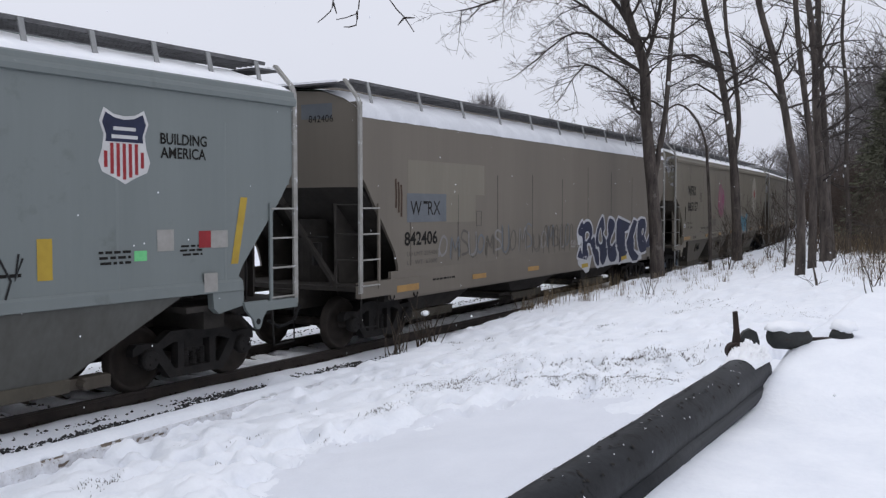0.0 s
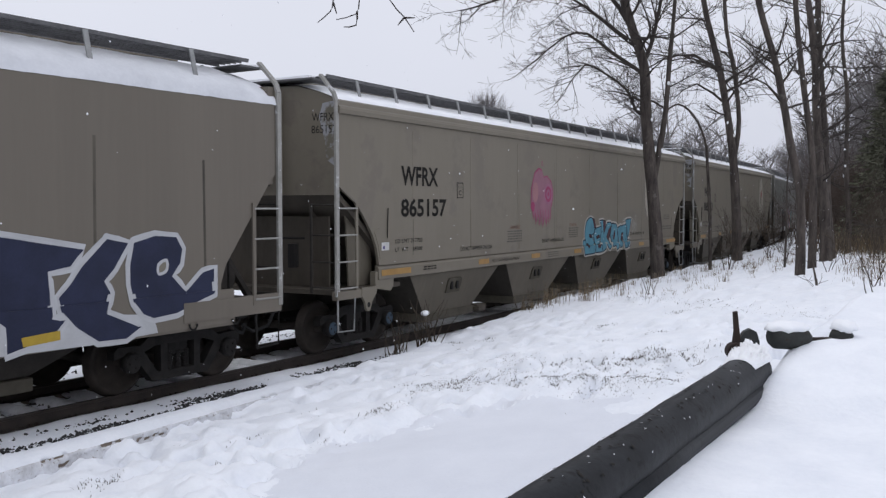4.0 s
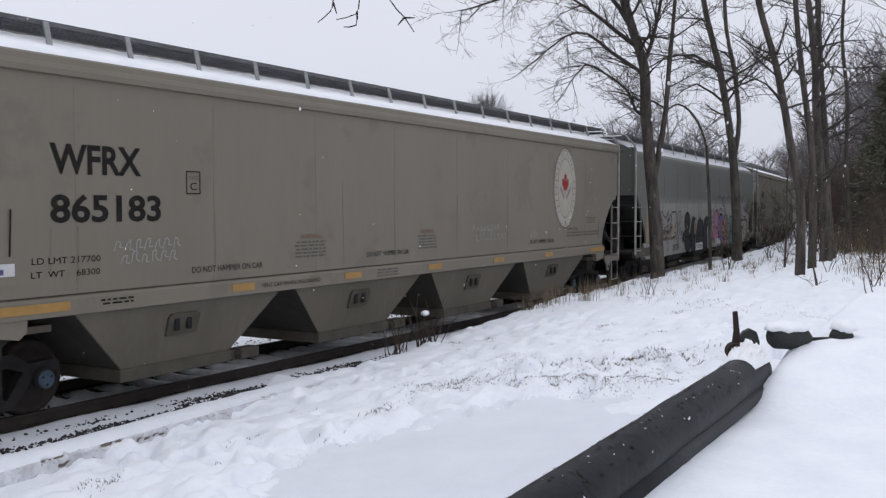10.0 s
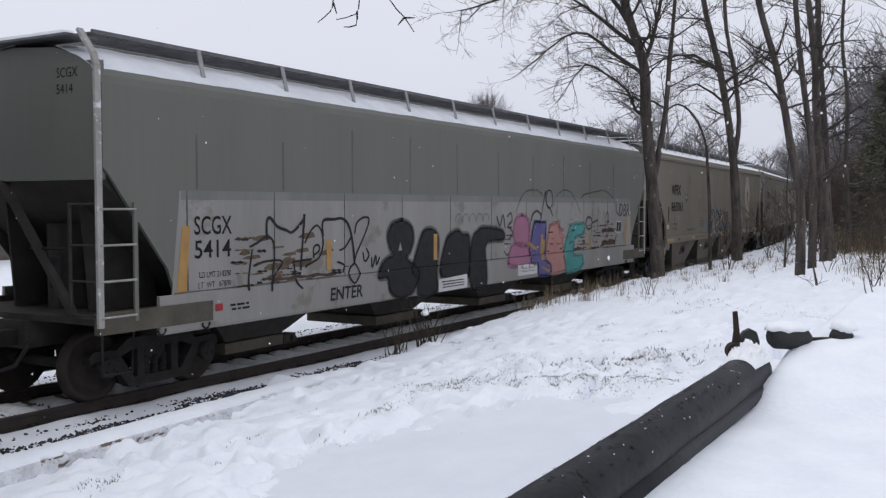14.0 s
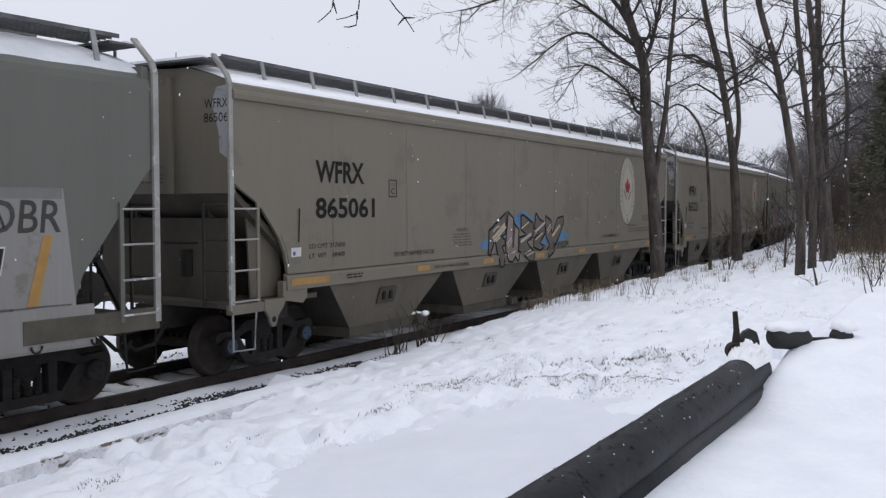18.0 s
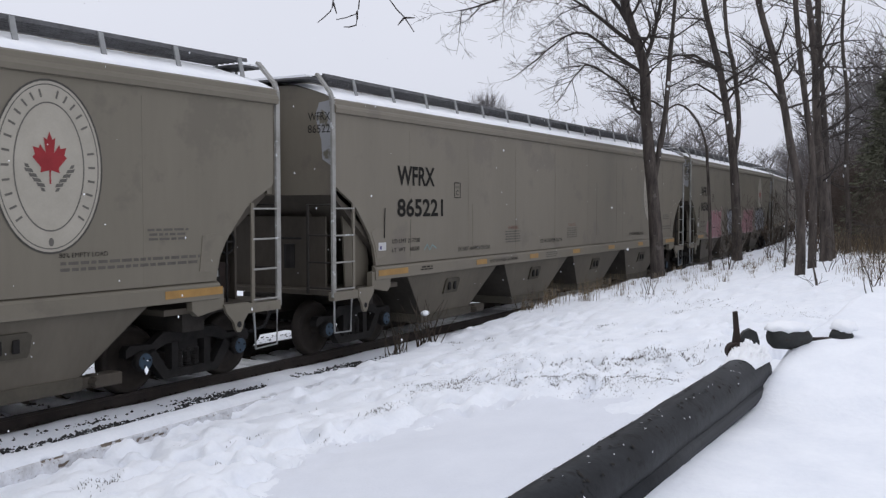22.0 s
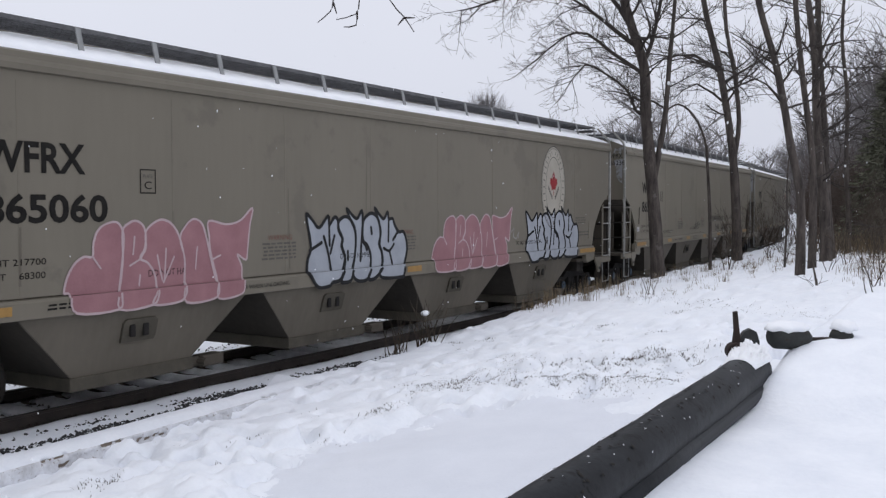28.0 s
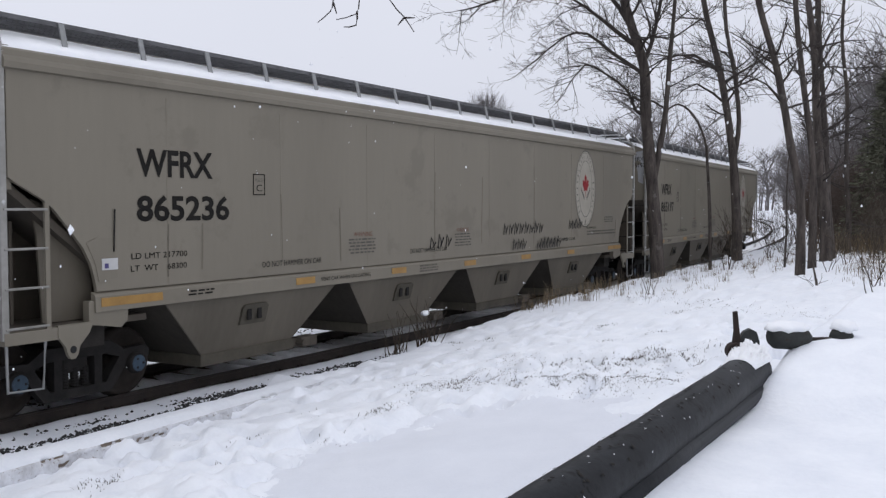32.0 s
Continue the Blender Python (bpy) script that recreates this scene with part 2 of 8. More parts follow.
PIPESMOOTH = material("black_steel_pipe", (0.02, 0.022, 0.026), (0.032, 0.035, 0.04), 0.4, 0.1, 5, 40, 0.15)
OLDPAINT = material("dull_green_paint", (0.019, 0.021, 0.021), (0.04, 0.043, 0.042), 0.7, 0, 9, 60, 0.3, spots=(0.03, 0.019, 0.014), spot_size=14, spot_at=0.58)
SIDING = material("pale_metal_siding", (0.36, 0.35, 0.32), (0.44, 0.43, 0.40), 0.6, 0, 3, 30, 0.05)


# ---------- mesh helpers ----------
def link(name, verts, faces, mat, parent=None, label="", smooth=False):
    me = bpy.data.meshes.new(name)
    me.from_pydata([tuple(v) for v in verts], [], faces)
    me.materials.append(mat)
    if smooth:
        me.polygons.foreach_set("use_smooth", [True] * len(me.polygons))
    me.update()
    ob = new(name, me)
    ob.parent = parent
    if label:
        tagged(ob, label)
    return ob


def part(name, bm, mat, parent, label="", smooth=False):
    """One bmesh as one mesh object under a thing or a part."""
    me = bpy.data.meshes.new(name)
    bmesh.ops.recalc_face_normals(bm, faces=bm.faces)
    bm.to_mesh(me)
    bm.free()
    me.materials.append(mat)
    if smooth:
        me.polygons.foreach_set("use_smooth", [True] * len(me.polygons))
    ob = new(name, me)
    ob.parent = parent
    if label:
        tagged(ob, label)
    return ob


def again(ob, name, x=0.0, y=0.0, z=0.0, rz=0.0, parent=None):
    """Another object on the same mesh."""
    o = new(name, ob.data)
    o.parent = parent or ob.parent
    o.matrix_basis = pose(x, y, z, 0, 0, rz)
    if ob.get("label"):
        o["label"] = ob["label"]
    return o


def box(bm, x0, x1, y0, y1, z0, z1, bevel=0.0):
    v = [bm.verts.new((x, y, z)) for x in (x0, x1) for y in (y0, y1) for z in (z0, z1)]
    fs = [bm.faces.new([v[i] for i in f]) for f in ((0, 1, 3, 2), (4, 6, 7, 5), (0, 4, 5, 1), (2, 3, 7, 6), (0, 2, 6, 4), (1, 5, 7, 3))]
    if bevel:
        es = list({e for f in fs for e in f.edges})
        bmesh.ops.bevel(bm, geom=es, offset=bevel, segments=1, affect="EDGES")
    return bm


def prism(bm, pts, y0, y1):
    """A plate: an outline in x and z, from y0 to y1."""
    a = [bm.verts.new((x, y0, z)) for x, z in pts]
    b = [bm.verts.new((x, y1, z)) for x, z in pts]
    n = len(pts)
    bm.faces.new(a)
    bm.faces.new(b[::-1])
    for i in range(n):
        bm.faces.new((a[i], b[i], b[(i + 1) % n], a[(i + 1) % n]))
    return bm


def extrude_x(bm, pts, x0, x1, closed=True, steps=1, jitter=0.0, rnd=None):
    """A bar along x with an outline in y and z."""
    rings = []
    for k in range(steps + 1):
        x = x0 + (x1 - x0) * k / steps
        rings.append([bm.verts.new((x, y, z + (rnd.uniform(-jitter, jitter) if rnd else 0))) for y, z in pts])
    n = len(pts)
    for a, b in zip(rings, rings[1:]):
        for i in range(n if closed else n - 1):
            bm.faces.new((a[i], b[i], b[(i + 1) % n], a[(i + 1) % n]))
    if closed:
        bm.faces.new(rings[0])
        bm.faces.new(rings[-1][::-1])
    return bm


def rod(bm, points, r, sides=6):
    """A round bar through points; r is one radius or one for each point."""
    pts = [Vector(p) for p in points]
    rs = r if isinstance(r, (list, tuple)) else [r] * len(pts)
    rings = []
    for i, p in enumerate(pts):
        d = (pts[min(i + 1, len(pts) - 1)] - pts[max(i - 1, 0)]).normalized()
        u = d.cross(Vector((0, 0, 1)) if abs(d.z) < 0.9 else Vector((1, 0, 0))).normalized()
        w = d.cross(u)
        rings.append([bm.verts.new(p + (u * math.cos(2 * math.pi * k / sides) + w * math.sin(2 * math.pi * k / sides)) * rs[i]) for k in range(sides)])
    for a, b in zip(rings, rings[1:]):
        for k in range(sides):
            bm.faces.new((a[k], a[(k + 1) % sides], b[(k + 1) % sides], b[k]))
    bm.faces.new(rings[0][::-1])
    bm.faces.new(rings[-1])
    return bm


def lathe_y(bm, profile, cx=0.0, cz=0.0, sides=24):
    """Turn a profile of (radius, y) about an axis along y."""
    rings = [[bm.verts.new((cx + max(r, 1e-4) * math.cos(2 * math.pi * k / sides), y, cz + max(r, 1e-4) * math.sin(2 * math.pi * k / sides))) for k in range(sides)] for r, y in profile]
    for a, b in zip(rings, rings[1:]):
        for k in range(sides):
            bm.faces.new((a[k], b[k], b[(k + 1) % sides], a[(k + 1) % sides]))
    bm.faces.new(rings[0])
    bm.faces.new(rings[-1][::-1])
    return bm


B = bmesh.new
# ---------- ground ----------
def ease(a, b, v):
    v = min(max((v - a) / (b - a), 0.0), 1.0)
    return v * v * (3 - 2 * v)


def table(rows, v):
    if v <= rows[0][0]:
        return rows[0][1]
    for (a, za), (b, zb) in zip(rows, rows[1:]):
        if v <= b:
            return za + (zb - za) * (v - a) / (b - a)
    return rows[-1][1]


BANK = ((-20, 0.02), (5, 0.0), (7.5, 0.07), (9.8, 0.165), (12, 0.18), (13.5, 0.25), (15.3, 0.38), (18.9, 0.56), (26, 0.60), (40, 0.63), (60, 0.72), (120, 0.8))


def track_y(x):
    return BEND * x * x / 2


def footprints():
    """Where feet have sunk into the snow: single prints strung along a few trodden lines."""
    rnd = random.Random(33)
    out = []
    for (ax, ay), (bx, by), n in (((5.0, -4.4), (9.9, -4.4), 13), ((5.6, -5.3), (8.3, -5.35), 9), ((9.0, -4.7), (13.5, -5.6), 11), ((5.2, -5.9), (6.8, -4.4), 5), ((8.2, -5.9), (11.2, -5.2), 8), ((6.2, -3.75), (10.5, -3.6), 7)):
        for i in range(n):
            t = (i + rnd.uniform(-0.3, 0.3)) / max(n - 1, 1)
            out.append((ax + (bx - ax) * t + rnd.gauss(0, 0.08), ay + (by - ay) * t + rnd.gauss(0, 0.13), rnd.uniform(0.10, 0.17), rnd.uniform(0.5, 1.0)))
    return out


STEPS = footprints()


def lie(x, y, rough=True):
    """The height of the ground."""
    w = y - track_y(x)
    if w > -1.95:
        z = -0.255 + 0.035 * ease(0.66, 0.5, abs(w))
        if w > 0:
            z += 0.1 * ease(0.85, 1.0, w) - 0.2 * ease(1.7, 3.0, w) + 0.25 * ease(6, 14, w)
        else:
            z += 0.15 * ease(0.82, 0.95, -w) + 0.005 * ease(1.35, 1.9, -w)
    else:
        near = table(BANK, x)
        inland = table(((2.45, 0.0), (3.5, 0.10), (5.0, 0.34), (7.0, 0.66), (8.5, 0.86), (11, 1.1), (16, 1.3), (40, 1.6)), -w)
        inland *= 1 - 0.55 * ease(14, 40, x)
        top = near + inland
        z = -0.10 + (top + 0.10) * ease(1.95, 2.6, -w)
    # the heap of snow on which the pipe lies
    if -16 < y < -8.8 and -3 < x < 13:
        heap = 1.60 + 0.13 * ease(5.3, 5.8, x) * ease(9.62, 9.78, -y) + 0.17 * ease(5.75, 6.45, x) * ease(9.62, 9.86, -y) + 0.11 * ease(7.0, 9.0, x)
        k = ease(9.25, 9.80, -y) * (1 - ease(8.6, 12.0, x)) * ease(-3, 0, x) * (1 - ease(12, 16, -y))
        z += (heap - z) * k
    if rough:
        p = Vector((x, y, 0.0))
        if w > -1.6:
            z += 0.02 * noise.noise(p * 0.9) + 0.012 * noise.noise(p * 4.0)
        elif y < -9.2:
            z += 0.02 * noise.noise(p * 0.9) + 0.012 * noise.noise(p * 2.6) + 0.004 * noise.noise(p * 9.0)
        else:
            # the trodden lane is flat and lies a little lower, between soft trampled mounds
            e = math.hypot((x - 6.6) / 2.0, (y + 7.35) / 1.65)
            lane = 1 - ease(0.72, 1.12, e)
            lump = ease(2.0, 2.5, -w) * (1 - 0.96 * lane) * (1.0 if x < 12 else 0.55)
            lump *= 0.45 + 0.75 * ease(-0.25, 0.25, noise.noise(p * 0.55 + Vector((9, 4, 0))))
            z += 0.05 * noise.noise(p * 0.8) * ease(2.0, 2.6, -w) - 0.05 * lane + 0.05 * math.exp(-((e - 1.2) / 0.16) ** 2)
            z += lump * (0.085 * noise.noise(p * 1.7 + Vector((5, 3, 0))) + 0.09 * noise.noise(p * 3.7) + 0.055 * noise.noise(p * 6.4 + Vector((2, 7, 0))) + 0.022 * noise.noise(p * 11.0))
            z -= lump * (0.8 if x > 7.5 else 0.6) * max(0.0, noise.noise(p * 3.6 + Vector((0, 0, 8))) - 0.22)
            z += 0.004 * noise.noise(p * 15.0)
            # a low bank with an undercut edge beyond the lane
            far = x - 10.75 - 0.25 * noise.noise(p * 0.7)
            if 4.6 < -y < 9.0:
                z += 0.09 * ease(0.0, 0.22, far) * (1 - ease(0.6, 3.0, far)) * ease(4.6, 5.6, -y)
            for fx, fy, r, k in STEPS:
                q = ((x - fx) / r) ** 2 + ((y - fy) / (r * 0.8)) ** 2
                if q < 6:
                    z += 0.14 * k * (0.42 * q - 1) * math.exp(-q)
    return z


def axis(segs):
    out = []
    for a, b, step in segs:
        n = max(1, round((b - a) / step))
        out += [a + (b - a) * i / n for i in range(n)]
    return out + [segs[-1][1]]


def make_ground():
    xs = axis(((-2500, -300, 550), (-300, -60, 40), (-60, -10, 5), (-10, 2, 0.5), (2, 3, 0.1), (3, 14, 0.05), (14, 15, 0.1), (15, 30, 0.2), (30, 70, 1.0), (70, 200, 10), (200, 3000, 400)))
    ws = axis(((-2500, -300, 550), (-300, -60, 40), (-60, -16, 4), (-16, -11, 0.4), (-11, -2.6, 0.05), (-2.6, -1.3, 0.06), (-1.3, -0.6, 0.07), (-0.6, 0.6, 0.15), (0.6, 1.3, 0.07), (1.3, 3, 0.2), (3, 20, 2), (20, 100, 10), (100, 3000, 400)))
    verts, faces = [], []
    for x in xs:
        bend = track_y(max(-120, min(x, 120)))
        for w in ws:
            y = w + bend
            verts.append((x, y, lie(x, y, abs(x) < 100) if abs(x) < 200 and abs(w) < 100 else (-0.14 if w > 0 else 1.0)))
    n = len(ws)
    for i in range(len(xs) - 1):
        for j in range(n - 1):
            k = i * n + j
            faces.append((k, k + n, k + n + 1, k + 1))
    g = link("ground", verts, faces, SNOW, None, "", True)
    tagged(g, "snow-covered ground with clumps, footprints and a bank", "ground", kind="structure")


make_ground()


def trodden_lane():
    """A sheet of packed, greyer snow where the lane is trodden flat."""
    v, f = [], []
    n = 90
    for i in range(n + 1):
        for j in range(n + 1):
            x, y = 4.0 + 5.3 * i / n, -9.4 + 4.4 * j / n
            e = math.hypot((x - 6.6) / 2.0, (y + 7.35) / 1.65) + 0.2 * noise.noise(Vector((x * 1.3, y * 1.3, 5))) + 0.16 * noise.noise(Vector((x * 4, y * 4, 6)))
            v.append((x, y, lie(x, y) + 0.012 - 0.05 * ease(0.78, 1.2, e) + 0.003 * noise.noise(Vector((x * 9, y * 9, 1)))))
    for i in range(n):
        for j in range(n):
            q = i * (n + 1) + j
            f.append((q, q + n + 1, q + n + 2, q + 1))
    o = link("trodden_snow", v, f, PACKED, None, "", True)
    tagged(o, "smooth packed grey-white snow on a trodden lane", "snow", kind="structure")


trodden_lane()


# ---------- track ----------
def make_track():
    track = new("railway_track")
    tagged(track, "rusty railway track on snowy wooden ties", "railway track", kind="structure")
    # rails, swept along the bend
    prof = ((-0.07, -0.17), (0.07, -0.17), (0.07, -0.155), (0.012, -0.14), (0.012, -0.04), (0.036, -0.03), (0.036, 0.0), (-0.036, 0.0), (-0.036, -0.03), (-0.012, -0.04), (-0.012, -0.14), (-0.07, -0.155))
    ss = axis(((-60, 0, 6), (0, 60, 2), (60, 200, 10)))
    for side in (-0.753, 0.753):
        verts, faces = [], []
        for s in ss:
            m = on_track(s)
            verts += [m @ Vector((0, side + y, z)) for y, z in prof]
        n = len(prof)
        for i in range(len(ss) - 1):
            for k in range(n):
                faces.append((i * n + k, i * n + (k + 1) % n, (i + 1) * n + (k + 1) % n, (i + 1) * n + k))
        link("rail", verts, faces, RAILTOP, track, "rust-brown steel rail")
    # ties, each with its cap of snow
    bm = B()
    box(bm, -0.115, 0.115, -1.3, 1.3, -0.35, -0.165, 0.012)
    tie0 = part("tie", bm, TIMBER, track, "weathered wooden tie")
    rnd = random.Random(5)
    caps = []
    for v in range(3):
        bm = B()
        for y0, y1 in ((-0.66, 0.66), (0.84, 1.3)):
            pts = ((-0.15, -0.06), (-0.13, 0.012), (-0.05, 0.04), (0.04, 0.042), (0.125, 0.016), (0.15, -0.06))
            k = 8
            rings = [[bm.verts.new((x * rnd.uniform(0.88, 1.12), y0 + (y1 - y0) * j / k, -0.164 + z * rnd.uniform(0.6, 1.2) * (0.35 if j in (0, k) else 1))) for x, z in pts] for j in range(k + 1)]
            for a, b in zip(rings, rings[1:]):
                for i in range(len(pts) - 1):
                    bm.faces.new((a[i], b[i], b[i + 1], a[i + 1]))
            bm.faces.new(rings[0])
            bm.faces.new(rings[-1][::-1])
        caps.append(part("snow_cap", bm, TIESNOW, tie0, "snow lying on the tie", True))
    s, i = -12.0, 0
    while s < 75:
        m = on_track(s) @ pose(0, rnd.uniform(-0.04, 0.04), 0, 0, 0, rnd.uniform(-1.2, 1.2))
        if i == 0:
            t = tie0
        else:
            t = new("tie", tie0.data)
            t.parent = track
            tagged(t, "weathered wooden tie")
        t.matrix_basis = m
        if i > 2:
            c = new("snow_cap", caps[i % 3].data)
            c.parent = t
        s += 0.56
        i += 1
    for c in caps[1:]:
        c.matrix_basis = pose(0, 0, 0, 0, 0, 180)
        c.parent = track.children[5 + caps.index(c)]
    # plates and spikes on the near rail
    bm = B()
    box(bm, -0.09, 0.09, -0.17, 0.17, -0.162, -0.15)
    for x in (-0.05, 0.05):
        for y in (-0.09, 0.09):
            box(bm, x - 0.012, x + 0.012, y - 0.018, y + 0.018, -0.15, -0.115)
    plate = part("tie_plate", bm, RUSTY, track, "rusty tie plate with spikes")
    s, i = -12.0, 0
    while s < 40:
        for side in (-0.753, 0.753):
            o = plate if i == 0 else again(plate, "tie_plate")
            o.matrix_basis = on_track(s, side)
            i += 1
        s += 0.56


make_track()


def make_ballast():
    """Loose dark stones that show through the snow along the shoulder and between the ties."""
    rnd = random.Random(11)
    verts, faces = [], []

    def stone(x, y, z, r):
        k = len(verts)
        q = [Vector((rnd.uniform(0.6, 1.2) * a, rnd.uniform(0.6, 1.2) * b, rnd.uniform(0.5, 0.9) * c)) * r for a, b, c in ((1, 0, 0), (-1, 0, 0), (0, 1, 0), (0, -1, 0), (0, 0, 1), (0, 0, -1))]
        turn = Matrix.Rotation(rnd.uniform(0, 6.28), 3, "Z")
        verts.extend([(turn @ v) + Vector((x, y, z)) for v in q])
        faces.extend([(k + a, k + b, k + c) for a, b, c in ((0, 2, 4), (2, 1, 4), (1, 3, 4), (3, 0, 4), (2, 0, 5), (1, 2, 5), (3, 1, 5), (0, 3, 5))])

    for _ in range(15000):
        x = rnd.uniform(2, 17)
        w = rnd.gauss(-1.60 - 0.03 * max(0, x - 8), 0.14)
        if noise.noise(Vector((x * 1.3, w * 3, 7))) + rnd.uniform(-0.5, 0.5) < 0.1:
            continue
        y = w + track_y(x)
        stone(x, y, lie(x, y) + rnd.uniform(-0.014, 0.012), rnd.uniform(0.012, 0.032))
    for _ in range(16000):
        x, w = rnd.uniform(2, 26), rnd.uniform(-0.68, 1.4)
        if noise.noise(Vector((x * 2.1, w * 2.4, 2))) < 0.12:
            continue
        stone(x, w + track_y(x), lie(x, w + track_y(x)) + rnd.uniform(-0.015, 0.008), rnd.uniform(0.014, 0.032))
    for _ in range(1500):
        x, w = rnd.uniform(2, 40), rnd.gauss(1.75, 0.16)
        stone(x, w + track_y(x), lie(x, w + track_y(x)) + rnd.uniform(-0.01, 0.012), rnd.uniform(0.012, 0.03))
    b = link("ballast", verts, faces, STONE)
    tagged(b, "dark ballast stones showing through the snow", "gravel", kind="stuff")


make_ballast()
# ---------- lettering and paint on the cars ----------
GLYPHS = {}


def glyphs(text, bold=0.0, shear=0.0, spacing=1.0):
    """The outlines of a word as numbers: its points and faces."""
    key = (text, bold, shear, spacing)
    if key not in GLYPHS:
        cu = bpy.data.curves.new("text", "FONT")
        cu.body, cu.offset, cu.shear, cu.space_character = text, bold, shear, spacing
        cu.resolution_u = 3
        ob = bpy.data.objects.new("text", cu)
        me = bpy.data.meshes.new_from_object(ob)
        GLYPHS[key] = ([tuple(v.co) for v in me.vertices], [tuple(p.vertices) for p in me.polygons])
        bpy.data.meshes.remove(me)
        bpy.data.objects.remove(ob)
        bpy.data.curves.remove(cu)
    return GLYPHS[key]


def letters(parent, text, x0, z0, x1, z1, mat, y=-1.606, bold=0.0, shear=0.0, name="lettering", label="", grow=0.0, wave=0.0, spacing=1.0):
    """Words that fill the box from (x0, z0) to (x1, z1) on a car's side; grow widens each stroke."""
    co, faces = glyphs(text, bold, shear, spacing)
    base = np.array(glyphs(text, 0.0, shear, spacing)[0])
    lo, hi = base.min(0), base.max(0)
    verts = []
    for c in co:
        u, h = (c[0] - lo[0]) / (hi[0] - lo[0]), (c[1] - lo[1]) / (hi[1] - lo[1])
        z = z0 + (z1 - z0) * h + wave * math.sin(u * 17.0) * (h - 0.3)
        verts.append((x0 + (x1 - x0) * u + wave * 0.6 * math.sin(u * 23 + h * 4), y, z))
    if z1 - z0 > 0.18:
        # large characters are parts of their own
        root = list(range(len(verts)))

        def top(i):
            while root[i] != i:
                i = root[i]
            return i

        for f in faces:
            for i in f[1:]:
                root[top(i)] = top(f[0])
        islands = collections.OrderedDict()
        for f in faces:
            islands.setdefault(top(f[0]), []).append(f)
        for group in islands.values():
            used = sorted({i for f in group for i in f})
            place = {i: k for k, i in enumerate(used)}
            ob = link("letter", [verts[i] for i in used], [[place[i] for i in f] for f in group], mat, parent, label)
        return ob
    ob = link(name, verts, faces, mat, parent)
    if label:
        tagged(ob, label)
    return ob


def bars(parent, x0, z0, x1, z1, rows, mat, y=-1.605, seed=1, label="lines of small unreadable print"):
    """Lines of small print as broken bars."""
    rnd = random.Random(seed)
    bm = B()
    h = (z1 - z0) / rows
    for r in range(rows):
        x = x0 + rnd.uniform(0, 0.06)
        z = z0 + h * (r + 0.25)
        while x < x1 - 0.03:
            e = min(x + rnd.uniform(0.05, 0.17), x1)
            f = [bm.verts.new((a, y, b)) for a, b in ((x, z), (e, z), (e, z + h * 0.5), (x, z + h * 0.5))]
            bm.faces.new(f)
            x = e + 0.03
    return part("small_print", bm, mat, parent, label)


def patch(parent, name, pts, mat, y=-1.606, label=""):
    bm = B()
    f = bm.faces.new([bm.verts.new((x, y, z)) for x, z in pts])
    f.normal_update()
    bmesh.ops.triangulate(bm, faces=[f])
    return part(name, bm, mat, parent, label)


def rect(parent, name, x0, z0, x1, z1, mat, y=-1.606, label="", thick=0.0):
    if thick:
        return part(name, box(B(), x0, x1, y - thick, y, z0, z1), mat, parent, label)
    return patch(parent, name, ((x0, z0), (x1, z0), (x1, z1), (x0, z1)), mat, y, label)


def stroke(parent, pts, width, mat, y=-1.608, name="paint_stroke", label=""):
    """A painted line along points."""
    bm = B()
    v = [Vector((x, z)) for x, z in pts]
    left, right = [], []
    for i, p in enumerate(v):
        d = (v[min(i + 1, len(v) - 1)] - v[max(i - 1, 0)]).normalized()
        nrm = Vector((-d.y, d.x)) * width / 2
        left.append(bm.verts.new((p.x + nrm.x, y, p.y + nrm.y)))
        right.append(bm.verts.new((p.x - nrm.x, y, p.y - nrm.y)))
    for i in range(len(v) - 1):
        bm.faces.new((left[i], left[i + 1], right[i + 1], right[i]))
    return part(name, bm, mat, parent, label)


def oval(cx, cz, rx, rz, n=48):
    return [(cx + rx * math.cos(2 * math.pi * k / n), cz + rz * math.sin(2 * math.pi * k / n)) for k in range(n)]


def ring(parent, name, cx, cz, rx, rz, w, mat, y):
    bm = B()
    a = [bm.verts.new((x, y, z)) for x, z in oval(cx, cz, rx, rz)]
    b = [bm.verts.new((x, y, z)) for x, z in oval(cx, cz, rx - w, rz - w)]
    for i in range(48):
        bm.faces.new((a[i], a[(i + 1) % 48], b[(i + 1) % 48], b[i]))
    return part(name, bm, mat, parent)


# ---------- trucks ----------
AXLES = []


